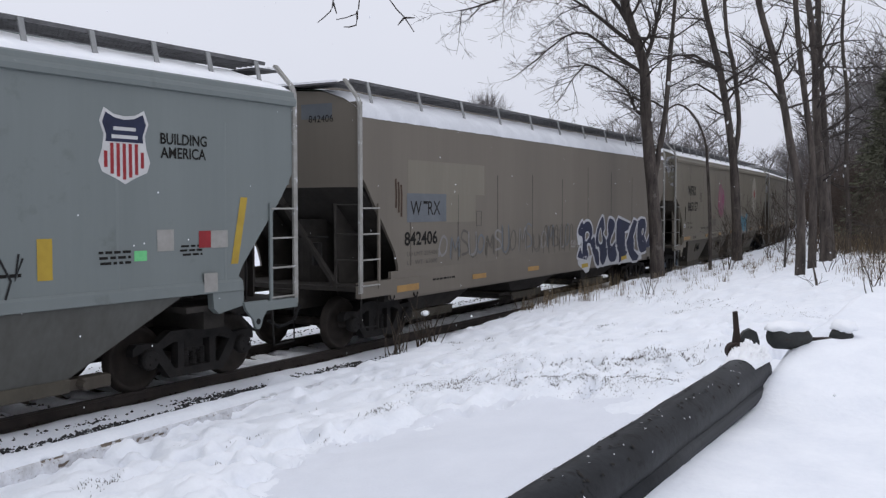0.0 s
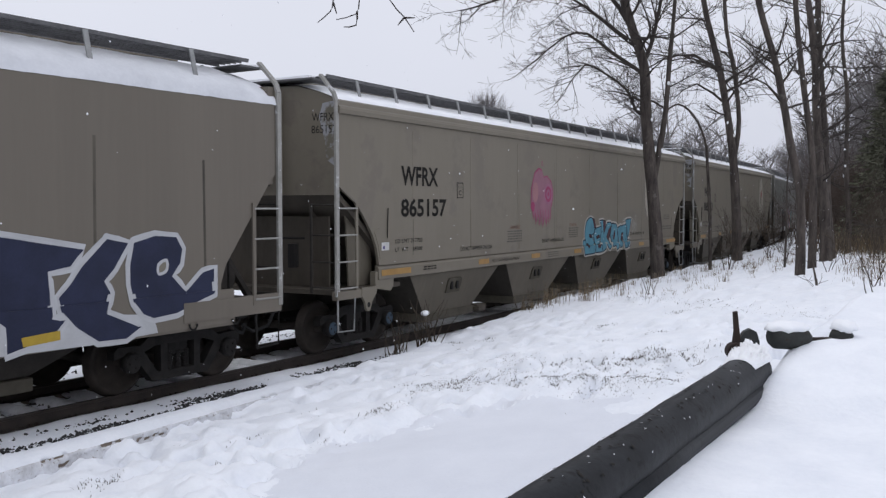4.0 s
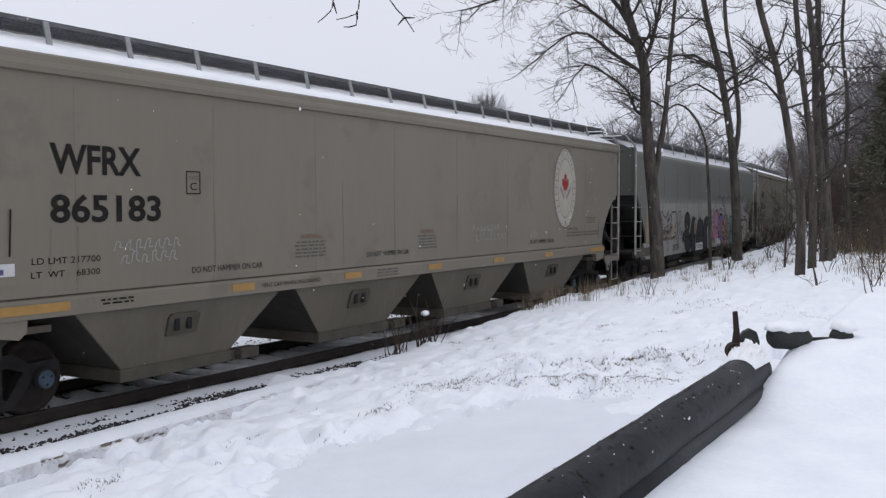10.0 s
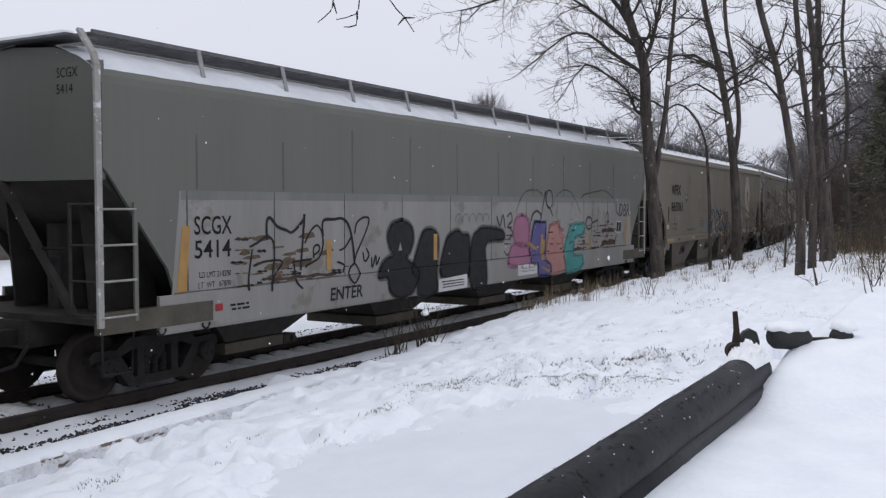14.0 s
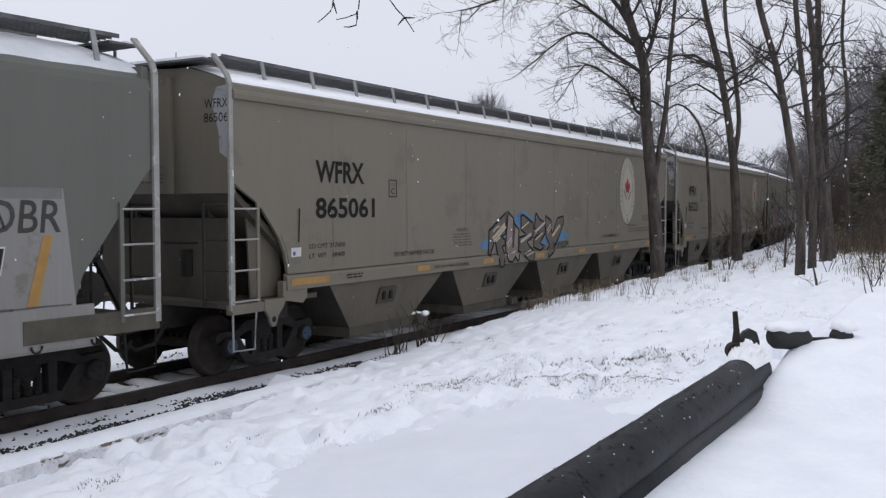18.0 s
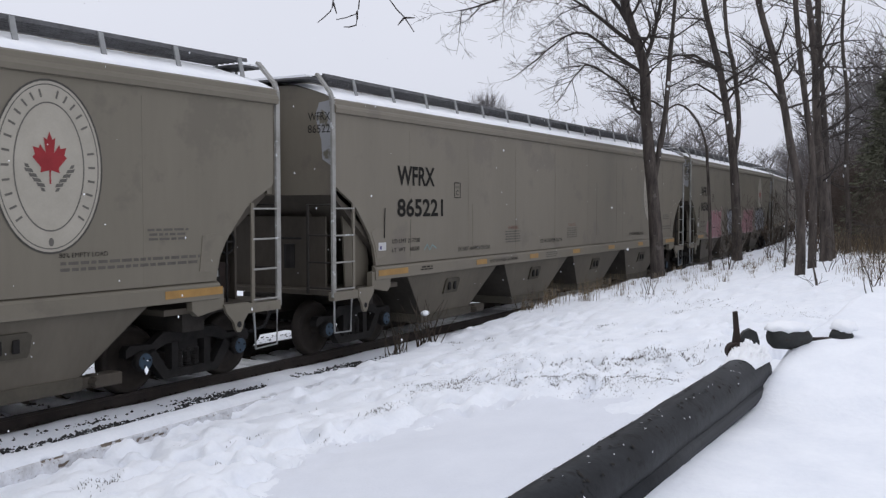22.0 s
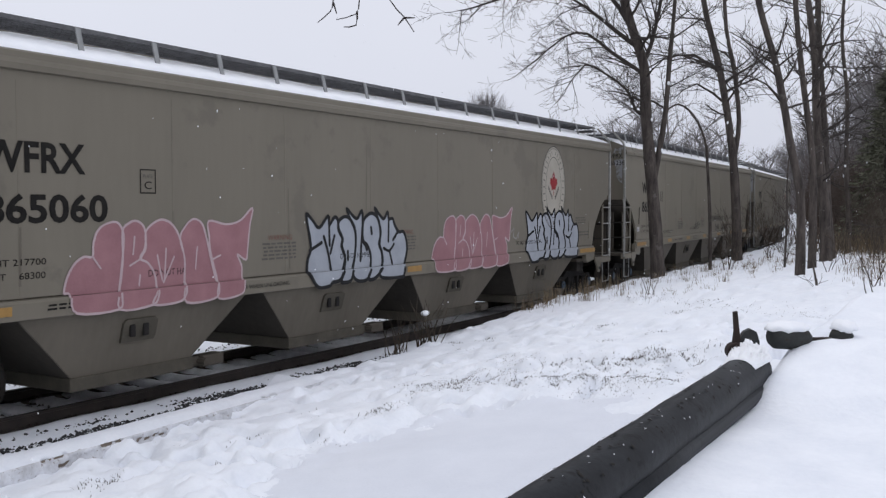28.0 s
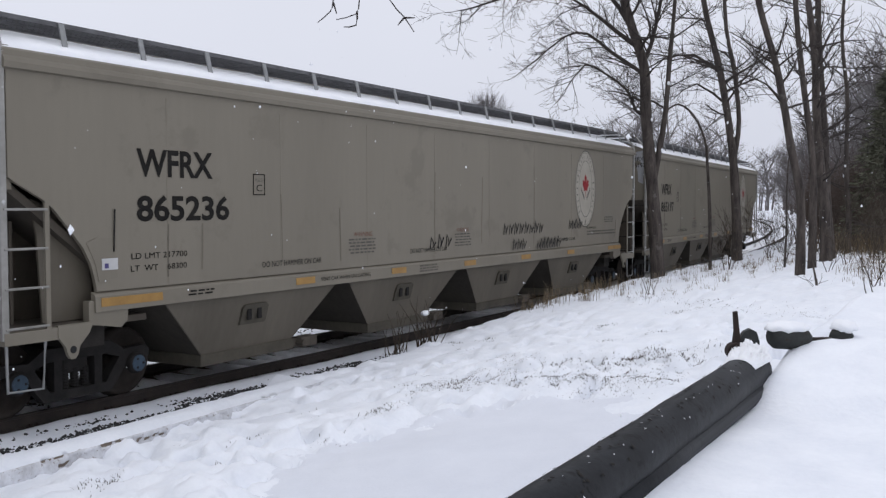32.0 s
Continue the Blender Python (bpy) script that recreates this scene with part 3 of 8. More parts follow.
def make_truck(car, x, blue):
    """A two-axle truck; its wheelsets turn."""
    bm = B()
    box(bm, -0.2, 0.2, -1.0, 1.0, 0.45, 0.78, 0.03)
    truck = part("truck", bm, STEEL, car, "dark cast steel two-axle truck")
    truck.matrix_basis = pose(x, 0, 0)
    for side in (-1, 1):
        y0, y1 = side * 0.92, side * 1.06
        bm = B()
        prism(bm, ((-1.14, 0.62), (-1.08, 0.68), (-0.72, 0.66), (-0.5, 0.80), (0.5, 0.80), (0.72, 0.66), (1.08, 0.68), (1.14, 0.62), (1.14, 0.52), (0.98, 0.56), (0.78, 0.52), (0.45, 0.64), (-0.45, 0.64), (-0.78, 0.52), (-0.98, 0.56), (-1.14, 0.52)), y0, y1)
        prism(bm, ((-0.80, 0.58), (-0.66, 0.60), (-0.42, 0.27), (0.42, 0.27), (0.66, 0.60), (0.80, 0.58), (0.74, 0.44), (0.50, 0.15), (-0.50, 0.15), (-0.74, 0.44)), y0, y1)
        for px in (-0.36, 0.24):
            box(bm, px, px + 0.12, min(y0, y1), max(y0, y1), 0.26, 0.66)
        part("side_frame", bm, STEEL, truck, "grimy cast steel side frame")
        coil = None
        for px in (-0.15, 0.0, 0.15):
            if coil is None:
                bm = B()
                rod(bm, [(0, 0, 0.27 + 0.018 * k) for k in range(15)], [0.06 if k % 2 else 0.05 for k in range(15)], 8)
                coil = part("spring", bm, STEEL, truck)
                coil.matrix_basis = pose(px, side * 0.97, 0)
            else:
                again(coil, "spring", px, side * 0.97)
    axle = None
    for ax in (-0.889, 0.889):
        bm = B()
        for side in (-1, 1):
            prof = [(0.10, 0.66), (0.13, 0.69), (0.15, 0.70), (0.36, 0.73), (0.38, 0.70), (0.475, 0.70), (0.482, 0.715), (0.46, 0.735), (0.45, 0.82), (0.385, 0.825), (0.37, 0.79), (0.17, 0.76), (0.15, 0.80), (0.08, 0.80)]
            lathe_y(bm, [(r, side * y) for r, y in prof], 0, 0, 28)
        rod(bm, ((0, -1.05, 0), (0, 1.05, 0)), 0.075, 10)
        axle = part("wheelset", bm, WHEEL, truck, "rust-brown steel wheels on an axle", True)
        for side in (-1, 1):
            bm = B()
            lathe_y(bm, ((0.12, side * 1.0), (0.145, side * 1.07), (0.14, side * 1.12), (0.12, side * 1.145), (0.03, side * 1.15)), 0, 0, 16)
            for k in range(3):
                a = 2.1 * k
                box(bm, 0.065 * math.cos(a) - 0.014, 0.065 * math.cos(a) + 0.014, *sorted((side * 1.13, side * 1.165)), 0.065 * math.sin(a) - 0.014, 0.065 * math.sin(a) + 0.014)
            part("bearing_cap", bm, STEEL, axle)
            if blue:
                part("cap_face", lathe_y(B(), ((0.112, side * 1.147), (0.10, side * 1.158), (0.02, side * 1.159)), 0, 0, 14), BLUECAP, axle, "blue face of the bearing cap")
        AXLES.append((axle, ax, x))
        axle.matrix_basis = pose(ax, 0, 0.457)
    return truck


# ---------- covered hopper cars ----------
CARS = []
ROOF = ((-1.60, 4.20), (-1.57, 4.265), (-1.45, 4.325), (-1.25, 4.40), (-0.8, 4.52), (0.0, 4.56))
ROUND = ((-1.60, 4.02), (-1.575, 4.12), (-1.46, 4.23), (-1.25, 4.35), (-0.8, 4.50), (0.0, 4.56))


def make_car(u, L, paint, style, label, seed, blue=False):
    """A covered hopper whose leading corner post stands u metres along the train."""
    rnd = random.Random(seed)
    car = new("covered_hopper")
    tagged(car, label, "hopper car", "hopper cars of the train")
    mid = L / 2
    CARS.append((car, u + mid, mid - 1.5))
    X = lambda x: x - mid
    malt = style == "malt"
    curve = ROUND if style == "slab" else ROOF
    up = 0.0 if style == "slab" else 0.11
    if malt:
        cut = ((0.08, 4.1), (0.08, 2.86), (0.2, 2.78), (0.5, 2.62), (0.66, 2.5), (0.86, 2.28), (1.06, 2.04), (1.17, 1.84), (1.23, 1.62), (1.25, 1.505))
        z_low, sill = 1.505, (1.25, 1.475)
    elif style == "slab":
        cut = ((0.08, 4.025), (0.08, 3.0), (0.16, 2.93), (1.1, 1.72), (1.2, 1.45), (1.2, 1.3))
        z_low, sill = 1.3, (1.25, 1.36)
    else:
        cut = ((0.05, 4.1), (0.05, 3.02), (0.3, 2.66), (1.12, 1.7), (1.2, 1.56), (1.22, 1.44))
        z_low, sill = 1.44, (1.33, 1.5)
    outline = [(X(x), z) for x, z in cut] + [(X(L - x), z) for x, z in reversed(cut)]
    for side in (-1, 1):
        part("side_sheet", prism(B(), outline, side * 1.6, side * 1.55), paint, car)
        # rolled top chord
        bm = B()
        s = side
        extrude_x(bm, [(s * 1.595, 3.92 + up), (s * 1.66, 3.935 + up), (s * 1.672, 4.0 + up), (s * 1.655, 4.045 + up), (s * 1.632, 4.07 + up), (s * 1.628, 4.135 + up), (s * 1.60, 4.16 + up), (s * 1.56, 4.16 + up), (s * 1.56, 3.92 + up)], X(0.02), X(L - 0.02))
        if style == "slab":
            bm.free()
        else:
            part("top_chord", bm, paint, car)
        e0 = 1.2 if malt else 1.15
        bm = B()
        extrude_x(bm, [(s * 1.59, sill[0]), (s * 1.636, sill[0] + 0.012), (s * 1.628, sill[1] - 0.03), (s * 1.606, sill[1]), (s * 1.55, sill[1] + 0.03), (s * 1.55, sill[0])], X(e0), X(L - e0))
        if style == "slab":
            bm.free()
        else:
            part("side_sill", bm, paint, car)
        if style == "slab":
            bm = B()
            extrude_x(bm, [(s * 1.54, 0.88), (s * 1.60, 0.86), (s * 1.612, 0.9), (s * 1.607, 1.25), (s * 1.602, 1.37), (s * 1.55, 1.37)], X(0.95), X(L - 0.95))
            part("lower_sill", bm, CHALK if paint is OLIVE else paint, car, "dirty lower side sill")
    # seams of the side sheets
    seams = np.arange(2.4, L - 1.5, 2.28) if malt else np.arange(1.64, L - 1, 1.81)
    bm = B()
    if malt:
        box(bm, -0.012, 0.012, -1.6025, -1.6, 1.5, 3.93)
    else:
        extrude = [(-0.022, -1.6), (-0.008, -1.6028), (0.008, -1.6028), (0.022, -1.6)]
        lo = [bm.verts.new((x, y, 2.76 if paint is OLIVE else 1.45)) for x, y in extrude]
        hi = [bm.verts.new((x, y, 3.8)) for x, y in extrude]
        for i in range(3):
            bm.faces.new((lo[i], lo[i + 1], hi[i + 1], hi[i]))
    seam = part("seam", bm, OLIVESEAM if paint is OLIVE else (SEAM if style == "slab" else paint), car)
    for i, x in enumerate(seams):
        part_of = 1.0 if malt else rnd.uniform(0.7, 1.0)
        base = 2.76 if paint is OLIVE else 1.45
        (seam if i == 0 else again(seam, "seam")).matrix_basis = pose(X(x), 0, base * (1 - part_of), 0, rnd.uniform(-0.5, 0.5) if not malt else 0, 0) @ Matrix.Diagonal((1, 1, part_of, 1))
    # roof and the snow on it
    full = list(curve) + [(-y, z) for y, z in reversed(curve[:-1])]
    bm = B()
    extrude_x(bm, full, X(0.06), X(L - 0.06))
    part("roof", bm, paint, car)
    bm = B()
    steps = int(L / 0.11)
    rings = []
    for k in range(steps + 1):
        x = 0.04 + (L - 0.08) * k / steps
        fade = 0.25 + 0.75 * min(1, k / 5, (steps - k) / 5)
        row = []
        for i, (y, z) in enumerate(full):
            edge = min(i, len(full) - 1 - i)
            th = ((-0.04, -0.03, 0.022, 0.055, 0.085, 0.12) if paint is OLIVE else (0.004, 0.045, 0.06, 0.055, 0.085, 0.12))[edge] * fade
            th += (0.012 * noise.noise(Vector((x * 2.1 + seed * 9, y * 3, 1))) + 0.008 * noise.noise(Vector((x * 9 + seed, y * 3, 4))) if edge else 0)
            drop = rnd.uniform(0.0, 0.012 if style == "slab" else 0.014) if edge == 0 else 0
            row.append(bm.verts.new((X(x), y * ((0.98 if paint is OLIVE else 1.004) if edge < 2 else 1), z + (th if paint is OLIVE else max(th, 0.004)) + (0.014 - drop if edge == 0 and paint is not OLIVE else 0))))
        rings.append(row)
    for a, b in zip(rings, rings[1:]):
        for i in range(len(full) - 1):
            bm.faces.new((a[i], a[i + 1], b[i + 1], b[i]))
    part("roof_snow", bm, ROOFSNOW if style == "slab" else SNOW_CAR, car, "thin uneven snow along the roof", True)
    # hatches on the roof
    bm = B()
    extrude_x(bm, ((-0.36, 4.57), (-0.36, 4.70), (-0.26, 4.735), (0.26, 4.735), (0.36, 4.70), (0.36, 4.57)), X(0.8), X(L - 0.8))
    box(bm, X(0.9), X(L - 0.9), -0.22, 0.22, 4.46, 4.57)
    part("hatch_trough", bm, paint, car, "trough hatch cover along the roof")
    # walkways: frame, grating and supports
    first, pitch = {"malt": (1.06, 1.21), "lift": (0.64, 0.97), "slab": (2.03, 1.80) if paint is OLIVE else (0.72, 1.72)}[style]
    bm = B()
    strap(bm, (0, -1.37, 4.31), (0, -1.275, 4.70), 0.075, 0.02)
    prop = part("walkway_support", bm, GALV, car, "grey steel walkway bracket")
    bm = B()
    rod(bm, ((0, -0.68, 4.40), (0, -0.68, 4.62)), 0.022)
    leg = part("walkway_leg", bm, GRATE, car)
    n = 0
    x = first
    while x < L - 0.3:
        for side in (-1, 1):
            o = prop if n == 0 else again(prop, "walkway_support")
            o.matrix_basis = pose(X(x), 0, 0, 0, 0, 0 if side < 0 else 180)
            q = leg if n == 0 else again(leg, "walkway_leg")
            q.matrix_basis = pose(X(x + pitch * 0.45), 0, 0, 0, 0, 0 if side < 0 else 180)
            n += 1
        x += pitch
    for side in (-1, 1):
        bm = B()
        a, b = sorted((side * 1.26, side * 1.22))
        box(bm, X(0.25), X(L - 0.25), a, b, 4.665, 4.715)
        a, b = sorted((side * 0.62, side * 0.66))
        box(bm, X(0.25), X(L - 0.25), a, b, 4.65, 4.70)
        part("walkway_edge", bm, GRATE, car, "steel edge of the roof walkway")
        bm = B()
        a, b = sorted((side * 0.66, side * 1.22))
        x = 0.3
        while x < L - 0.3:
            box(bm, X(x), X(x + 0.02), a, b, 4.675, 4.70)
            x += 0.075
        for k in range(1, 5):
            y = side * (0.66 + 0.112 * k)
            box(bm, X(0.25), X(L - 0.25), y - 0.006, y + 0.006, 4.66, 4.695)
        part("grating", bm, GRATE, car, "dark steel grating")
    for end in (0, 1):
        sg = 1 if end == 0 else -1
        E = lambda x: X(x) if end == 0 else X(L - x)

        def ends(bm, x0, x1, *rest):
            a, b = sorted((E(x0), E(x1)))
            return box(bm, a, b, *rest)

        # walkway across the end, with snow
        bm = B()
        ends(bm, -0.1, 0.36, -1.2, 1.2, 4.60, 4.63)
        part("end_walkway", bm, GRATE, car)
        bm = B()
        ends(bm, -0.1, 0.06, -1.15, 1.15, 4.63, 4.665)
        part("walkway_snow", bm, SNOW_CAR, car, "snow on the end walkway")
        # end wall, slope sheet and shear plate
        z_end = 2.72 if malt else 2.86
        bm = B()
        prism(bm, ((E(0.055), 4.30), (E(0.055), z_end), (E(0.16), z_end), (E(0.16), 4.30)), -1.55, 1.55)
        part("end_wall", bm, paint, car, "flat painted end wall")
        bm = B()
        prism(bm, ((E(0.06), z_end + 0.04), (E(2.0), 1.28), (E(2.1), 1.36), (E(0.18), z_end + 0.06)), -1.5, 1.5)
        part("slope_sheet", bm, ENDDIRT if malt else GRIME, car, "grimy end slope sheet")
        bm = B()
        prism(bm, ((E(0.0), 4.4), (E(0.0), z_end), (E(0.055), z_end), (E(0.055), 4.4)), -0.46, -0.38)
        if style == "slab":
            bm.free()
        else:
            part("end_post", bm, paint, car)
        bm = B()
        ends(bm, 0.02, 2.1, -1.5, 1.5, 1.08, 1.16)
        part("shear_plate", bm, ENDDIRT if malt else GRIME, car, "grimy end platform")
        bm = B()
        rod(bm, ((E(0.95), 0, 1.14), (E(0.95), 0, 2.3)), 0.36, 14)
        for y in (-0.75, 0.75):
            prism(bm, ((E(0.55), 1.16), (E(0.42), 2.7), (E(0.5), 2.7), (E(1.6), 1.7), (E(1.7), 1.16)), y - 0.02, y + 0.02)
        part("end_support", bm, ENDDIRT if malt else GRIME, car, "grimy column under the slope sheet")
        # dark plates added on the far side so the end recess shows no daylight
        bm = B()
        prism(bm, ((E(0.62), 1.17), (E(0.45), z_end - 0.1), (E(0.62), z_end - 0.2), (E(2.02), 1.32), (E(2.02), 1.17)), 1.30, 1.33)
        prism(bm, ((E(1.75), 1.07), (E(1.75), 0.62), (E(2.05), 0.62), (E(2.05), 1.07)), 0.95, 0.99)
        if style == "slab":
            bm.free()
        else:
            part("gusset_plate", bm, ENDDIRT if malt else GRIME, car, "dark plate added to close the view through the end")
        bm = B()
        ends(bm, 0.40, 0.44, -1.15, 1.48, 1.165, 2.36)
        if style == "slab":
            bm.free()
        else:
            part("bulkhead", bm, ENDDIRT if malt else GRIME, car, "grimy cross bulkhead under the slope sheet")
        bm = B()
        ends(bm, -0.05, 1.9, -0.26, 0.26, 0.72, 1.08)
        part("draft_sill", bm, GRIME, car)
        bm = B()
        ends(bm, -0.62, 0.0, -0.09, 0.09, 0.76, 0.96)
        ends(bm, -0.78, -0.52, -0.16, 0.13, 0.70, 1.02)
        part("coupler", bm, STEEL, car, "rusty knuckle coupler")
        bm = B()
        rod(bm, ((E(-0.05), -0.35, 0.8), (E(-0.3), -0.4, 0.55), (E(-0.55), -0.3, 0.48), (E(-0.72), -0.2, 0.6)), 0.03)
        part("air_hose", bm, BLACKPAINT, car)
        bm = B()
        if end == 1:
            rod(bm, ((E(0.6), -1.05, 1.48), (E(0.6), 0.15, 1.48)), 0.24, 14)
            ends(bm, 0.3, 0.75, 0.45, 1.25, 1.16, 2.0)
            part("air_reservoir", bm, GRIME if not malt else RUSTY, car, "brown air brake reservoir")
            bm = B()
            ends(bm, 0.86, 1.12, -1.28, -0.98, 1.42, 1.66, 0.01)
            valve = part("control_valve", bm, STEEL, car, "dark brake control valve")
            bm = B()
            ends(bm, 0.90, 1.06, -1.283, -1.28, 1.53, 1.62)
            part("tag_plate", bm, GALV, valve, "pale tag plate")
            bm = B()
            rod(bm, ((E(0.98), -1.12, 1.17), (E(0.98), -1.12, 1.42)), 0.03, 6)
            part("valve_stand", bm, STEEL, car)
            bm = B()
            rod(bm, [(E(0.7 + 0.15 * math.cos(a)), -1.25, 2.02 + 0.17 * math.sin(a)) for a in np.linspace(0, 6.28, 15)], 0.02, 5)
            wheel = part("brake_wheel", bm, STEEL, car, "dark brake wheel")
            bm = B()
            rod(bm, ((E(0.55), -1.25, 2.02), (E(0.85), -1.25, 2.02)), 0.014, 5)
            rod(bm, ((E(0.7), -1.25, 1.87), (E(0.7), -1.25, 2.17)), 0.014, 5)
            part("spoke", bm, STEEL, wheel)
            for px, top, rr in ((1.25, 1.9, 0.018), (1.05, 2.0, 0.022), (0.8, 2.2, 0.018)):
                bm = B()
                rod(bm, ((E(px), -1.35, 1.16), (E(px), -1.35, top - 0.1), (E(px - 0.1), -1.2, top), (E(px - 0.15), -0.6, top)), rr, 6)
                part("brake_pipe", bm, STEEL, car)
        else:
            rod(bm, ((E(0.2), -0.55, 1.5), (E(0.2), -0.55, 1.9)), 0.09, 8)
            rod(bm, ((E(0.13), -0.85, 2.0), (E(0.10), -0.2, 2.0)), 0.02, 6)
            part("brake_rod", bm, STEEL, car)
        if style == "slab":
            bm = B()
            strap(bm, (E(0.08), 0.3, 2.85), (E(0.08), -1.05, 1.16), 0.1, 0.07)
            part("end_brace", bm, GRIME, car, "grimy diagonal end brace")
        if malt:
            bm = B()
            prism(bm, ((E(1.28), 1.62), (E(1.22), 1.86), (E(1.1), 2.1), (E(1.26), 2.16), (E(1.5), 2.14), (E(1.56), 1.66)), -1.608, -1.6)
            part("side_gusset", bm, paint, car, "welded stiffener plate")
        if malt and end == 0:
            for sg in (-1, 1):
                bm = B()
                prism(bm, ((E(0.66), 1.17), (E(0.60), 2.2), (E(0.52), 2.62), (E(0.72), 2.56), (E(0.95), 2.36), (E(1.28), 1.95), (E(1.36), 1.6), (E(1.36), 1.17)), *sorted((sg * 1.34, sg * 1.37)))
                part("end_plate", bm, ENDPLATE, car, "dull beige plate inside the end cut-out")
        # body bolster
        bm = B()
        prism(bm, ((E(0.0), 1.1), (E(0.0), 1.02), (E(1.2), 0.98), (E(1.2), 1.1)), -1.58, 1.58)
        bm2 = B()
        ends(bm2, 1.2, 1.6, -1.3, 1.3, 0.8, 1.08)
        part("bolster", bm2, GRIME, car)
        bm.free()
        for side in (-1, 1):
            s = side

            def span(y0, y1):
                return sorted((s * y0, s * y1))

            # corner post with its bend to the walkway
            bm = B()
            pts = ((E(0.0), s * 1.61, 1.06), (E(0.0), s * 1.61, 4.22), (E(0.0), s * 1.56, 4.36), (E(0.04), s * 1.27, 4.68))
            for p, q in zip(pts, pts[1:]):
                strap(bm, p, q, 0.085, 0.04)
            part("corner_post", bm, POST, car, "steel corner post bent over the roof edge")
            # side ladder
            bm = B()
            ends(bm, 0.52, 0.58, *span(1.6, 1.63), 1.1, 2.58)
            rail = part("ladder_rail", bm, paint, car)
            bm = B()
            rod(bm, ((E(0.0), s * 1.63, 0), (E(0.55), s * 1.63, 0)), 0.016)
            rung = part("rung", bm, POST, rail, "snow-dusted round steel rung")
            for i, z in enumerate((1.18, 1.62, 2.06, 2.5)):
                (rung if i == 0 else again(rung, "rung")).matrix_basis = pose(0, 0, z)
            bm = B()
            ends(bm, -0.03, 0.0, *span(1.08, 1.12), 1.1, 2.58)
            rail = part("ladder_rail", bm, GRIME, car)
            bm = B()
            rod(bm, ((E(-0.02), s * 1.60, 0), (E(-0.02), s * 1.08, 0)), 0.015)
            rung = part("rung", bm, GRIME, rail)
            for i, z in enumerate((1.2, 1.62, 2.06, 2.56)):
                (rung if i == 0 else again(rung, "rung")).matrix_basis = pose(0, 0, z)
            # end sill step and stirrup
            bm = B()
            if style == "slab":
                ends(bm, -0.02, 1.9, *span(1.52, 1.622), 0.97, 1.24)
            else:
                ends(bm, -0.02, 0.85, *span(1.52, 1.635), 1.0, 1.14)
            part("end_sill", bm, GATEDIRT if paint is OLIVE else paint, car, "dirty painted corner sill")
            if style == "slab":
                bm = B()
                rod(bm, [(E(0.95 + 0.07 * math.cos(a)), s * 1.635, 0.95 + 0.08 * math.sin(a)) for a in np.linspace(3.14, 6.28, 8)], 0.014, 6)
                rod(bm, [(E(1.75 + 0.07 * math.cos(a)), s * 1.635, 0.95 + 0.08 * math.sin(a)) for a in np.linspace(3.14, 6.28, 8)], 0.014, 6)
                part("tow_loop", bm, STEEL, car, "dark bent towing loop")
            bm = B()
            rod(bm, ((E(0.02), s * 1.6, 1.02), (E(0.03), s * 1.6, 0.48), (E(0.48), s * 1.6, 0.46), (E(0.52), s * 1.6, 1.02)), 0.018)
            part("stirrup", bm, GALV if malt else STEEL, car, "bent steel step")
            # haulage lug with its eye, and the jacking pad behind it
            if style != "slab":
                bm = B()
                lug = [(E(0.66), 1.16), (E(0.66), 1.02), (E(0.76), 0.9), (E(0.79), 0.8), (E(0.83), 0.75), (E(0.89), 0.75), (E(0.93), 0.8), (E(0.96), 0.9), (E(1.1), 1.04), (E(1.15), 1.16)]
                prism(bm, lug, *span(1.6, 1.645))
                lg = part("haulage_lug", bm, paint, car)
                bm = B()
                lathe_y(bm, ((0.045, s * 1.646), (0.045, s * 1.65)), E(0.86), 0.86, 12)
                part("lug_eye", bm, BLACKPAINT, lg, "dark eye of the lug")
                bm = B()
                prism(bm, ((E(1.12), 1.4), (E(1.12), 1.12), (E(1.6), 1.04), (E(1.7), 1.12), (E(1.72), 1.4)), *span(1.5, 1.61))
                part("jacking_pad", bm, paint, car)
    # hopper bays below the sill
    flush = style != "slab"
    if flush:
        nb, edge, half = (4, 2.2, 0.98) if malt else (3, 2.05, 0.45)
        span_b = (L - 2 * edge) / nb
        mids = [edge + span_b * (i + 0.5) for i in range(nb)]
    else:
        edge, half = 1.9, 0.66 if paint is OLIVE else 0.85
        mids = (3.68, 7.78, 11.95, 16.12) if paint is OLIVE else (3.72, 8.46, 13.1)
    cuts = [edge] + [(p + q) / 2 for p, q in zip(mids, mids[1:])] + [L - edge]
    turn = -1 if paint is TAN else 1  # the end of the bay on which the gate's rack sits
    for a, b, gate in zip(cuts, cuts[1:], mids):
        c, d = gate - half, gate + half
        yt, yb, zt, zb = (1.585, 1.30, 1.42, 0.42) if flush else (1.3, 0.8, 1.3, 0.46)
        bm = B()
        top = [bm.verts.new(p) for p in ((X(a), -yt, zt), (X(b), -yt, zt), (X(b), yt, zt), (X(a), yt, zt))]
        low = [bm.verts.new(p) for p in ((X(c), -yb, zb), (X(d), -yb, zb), (X(d), yb, zb), (X(c), yb, zb))]
        for k in (0, 2):
            bm.faces.new((top[k], top[(k + 1) % 4], low[(k + 1) % 4], low[k]))
        bm.faces.new(low)
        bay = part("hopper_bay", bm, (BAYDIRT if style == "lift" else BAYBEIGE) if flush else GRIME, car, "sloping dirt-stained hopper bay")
        for p, q in ((a, c), (b, d)):
            bm = B()
            n = 1 if p < q else -1
            prism(bm, ((X(p), zt), (X(q), zb), (X(q + 0.02 * n), zb), (X(p + 0.02 * n), zt)), -1, 1)
            for r in bm.verts:
                r.co.y *= yt if r.co.z > zb + 0.1 else yb
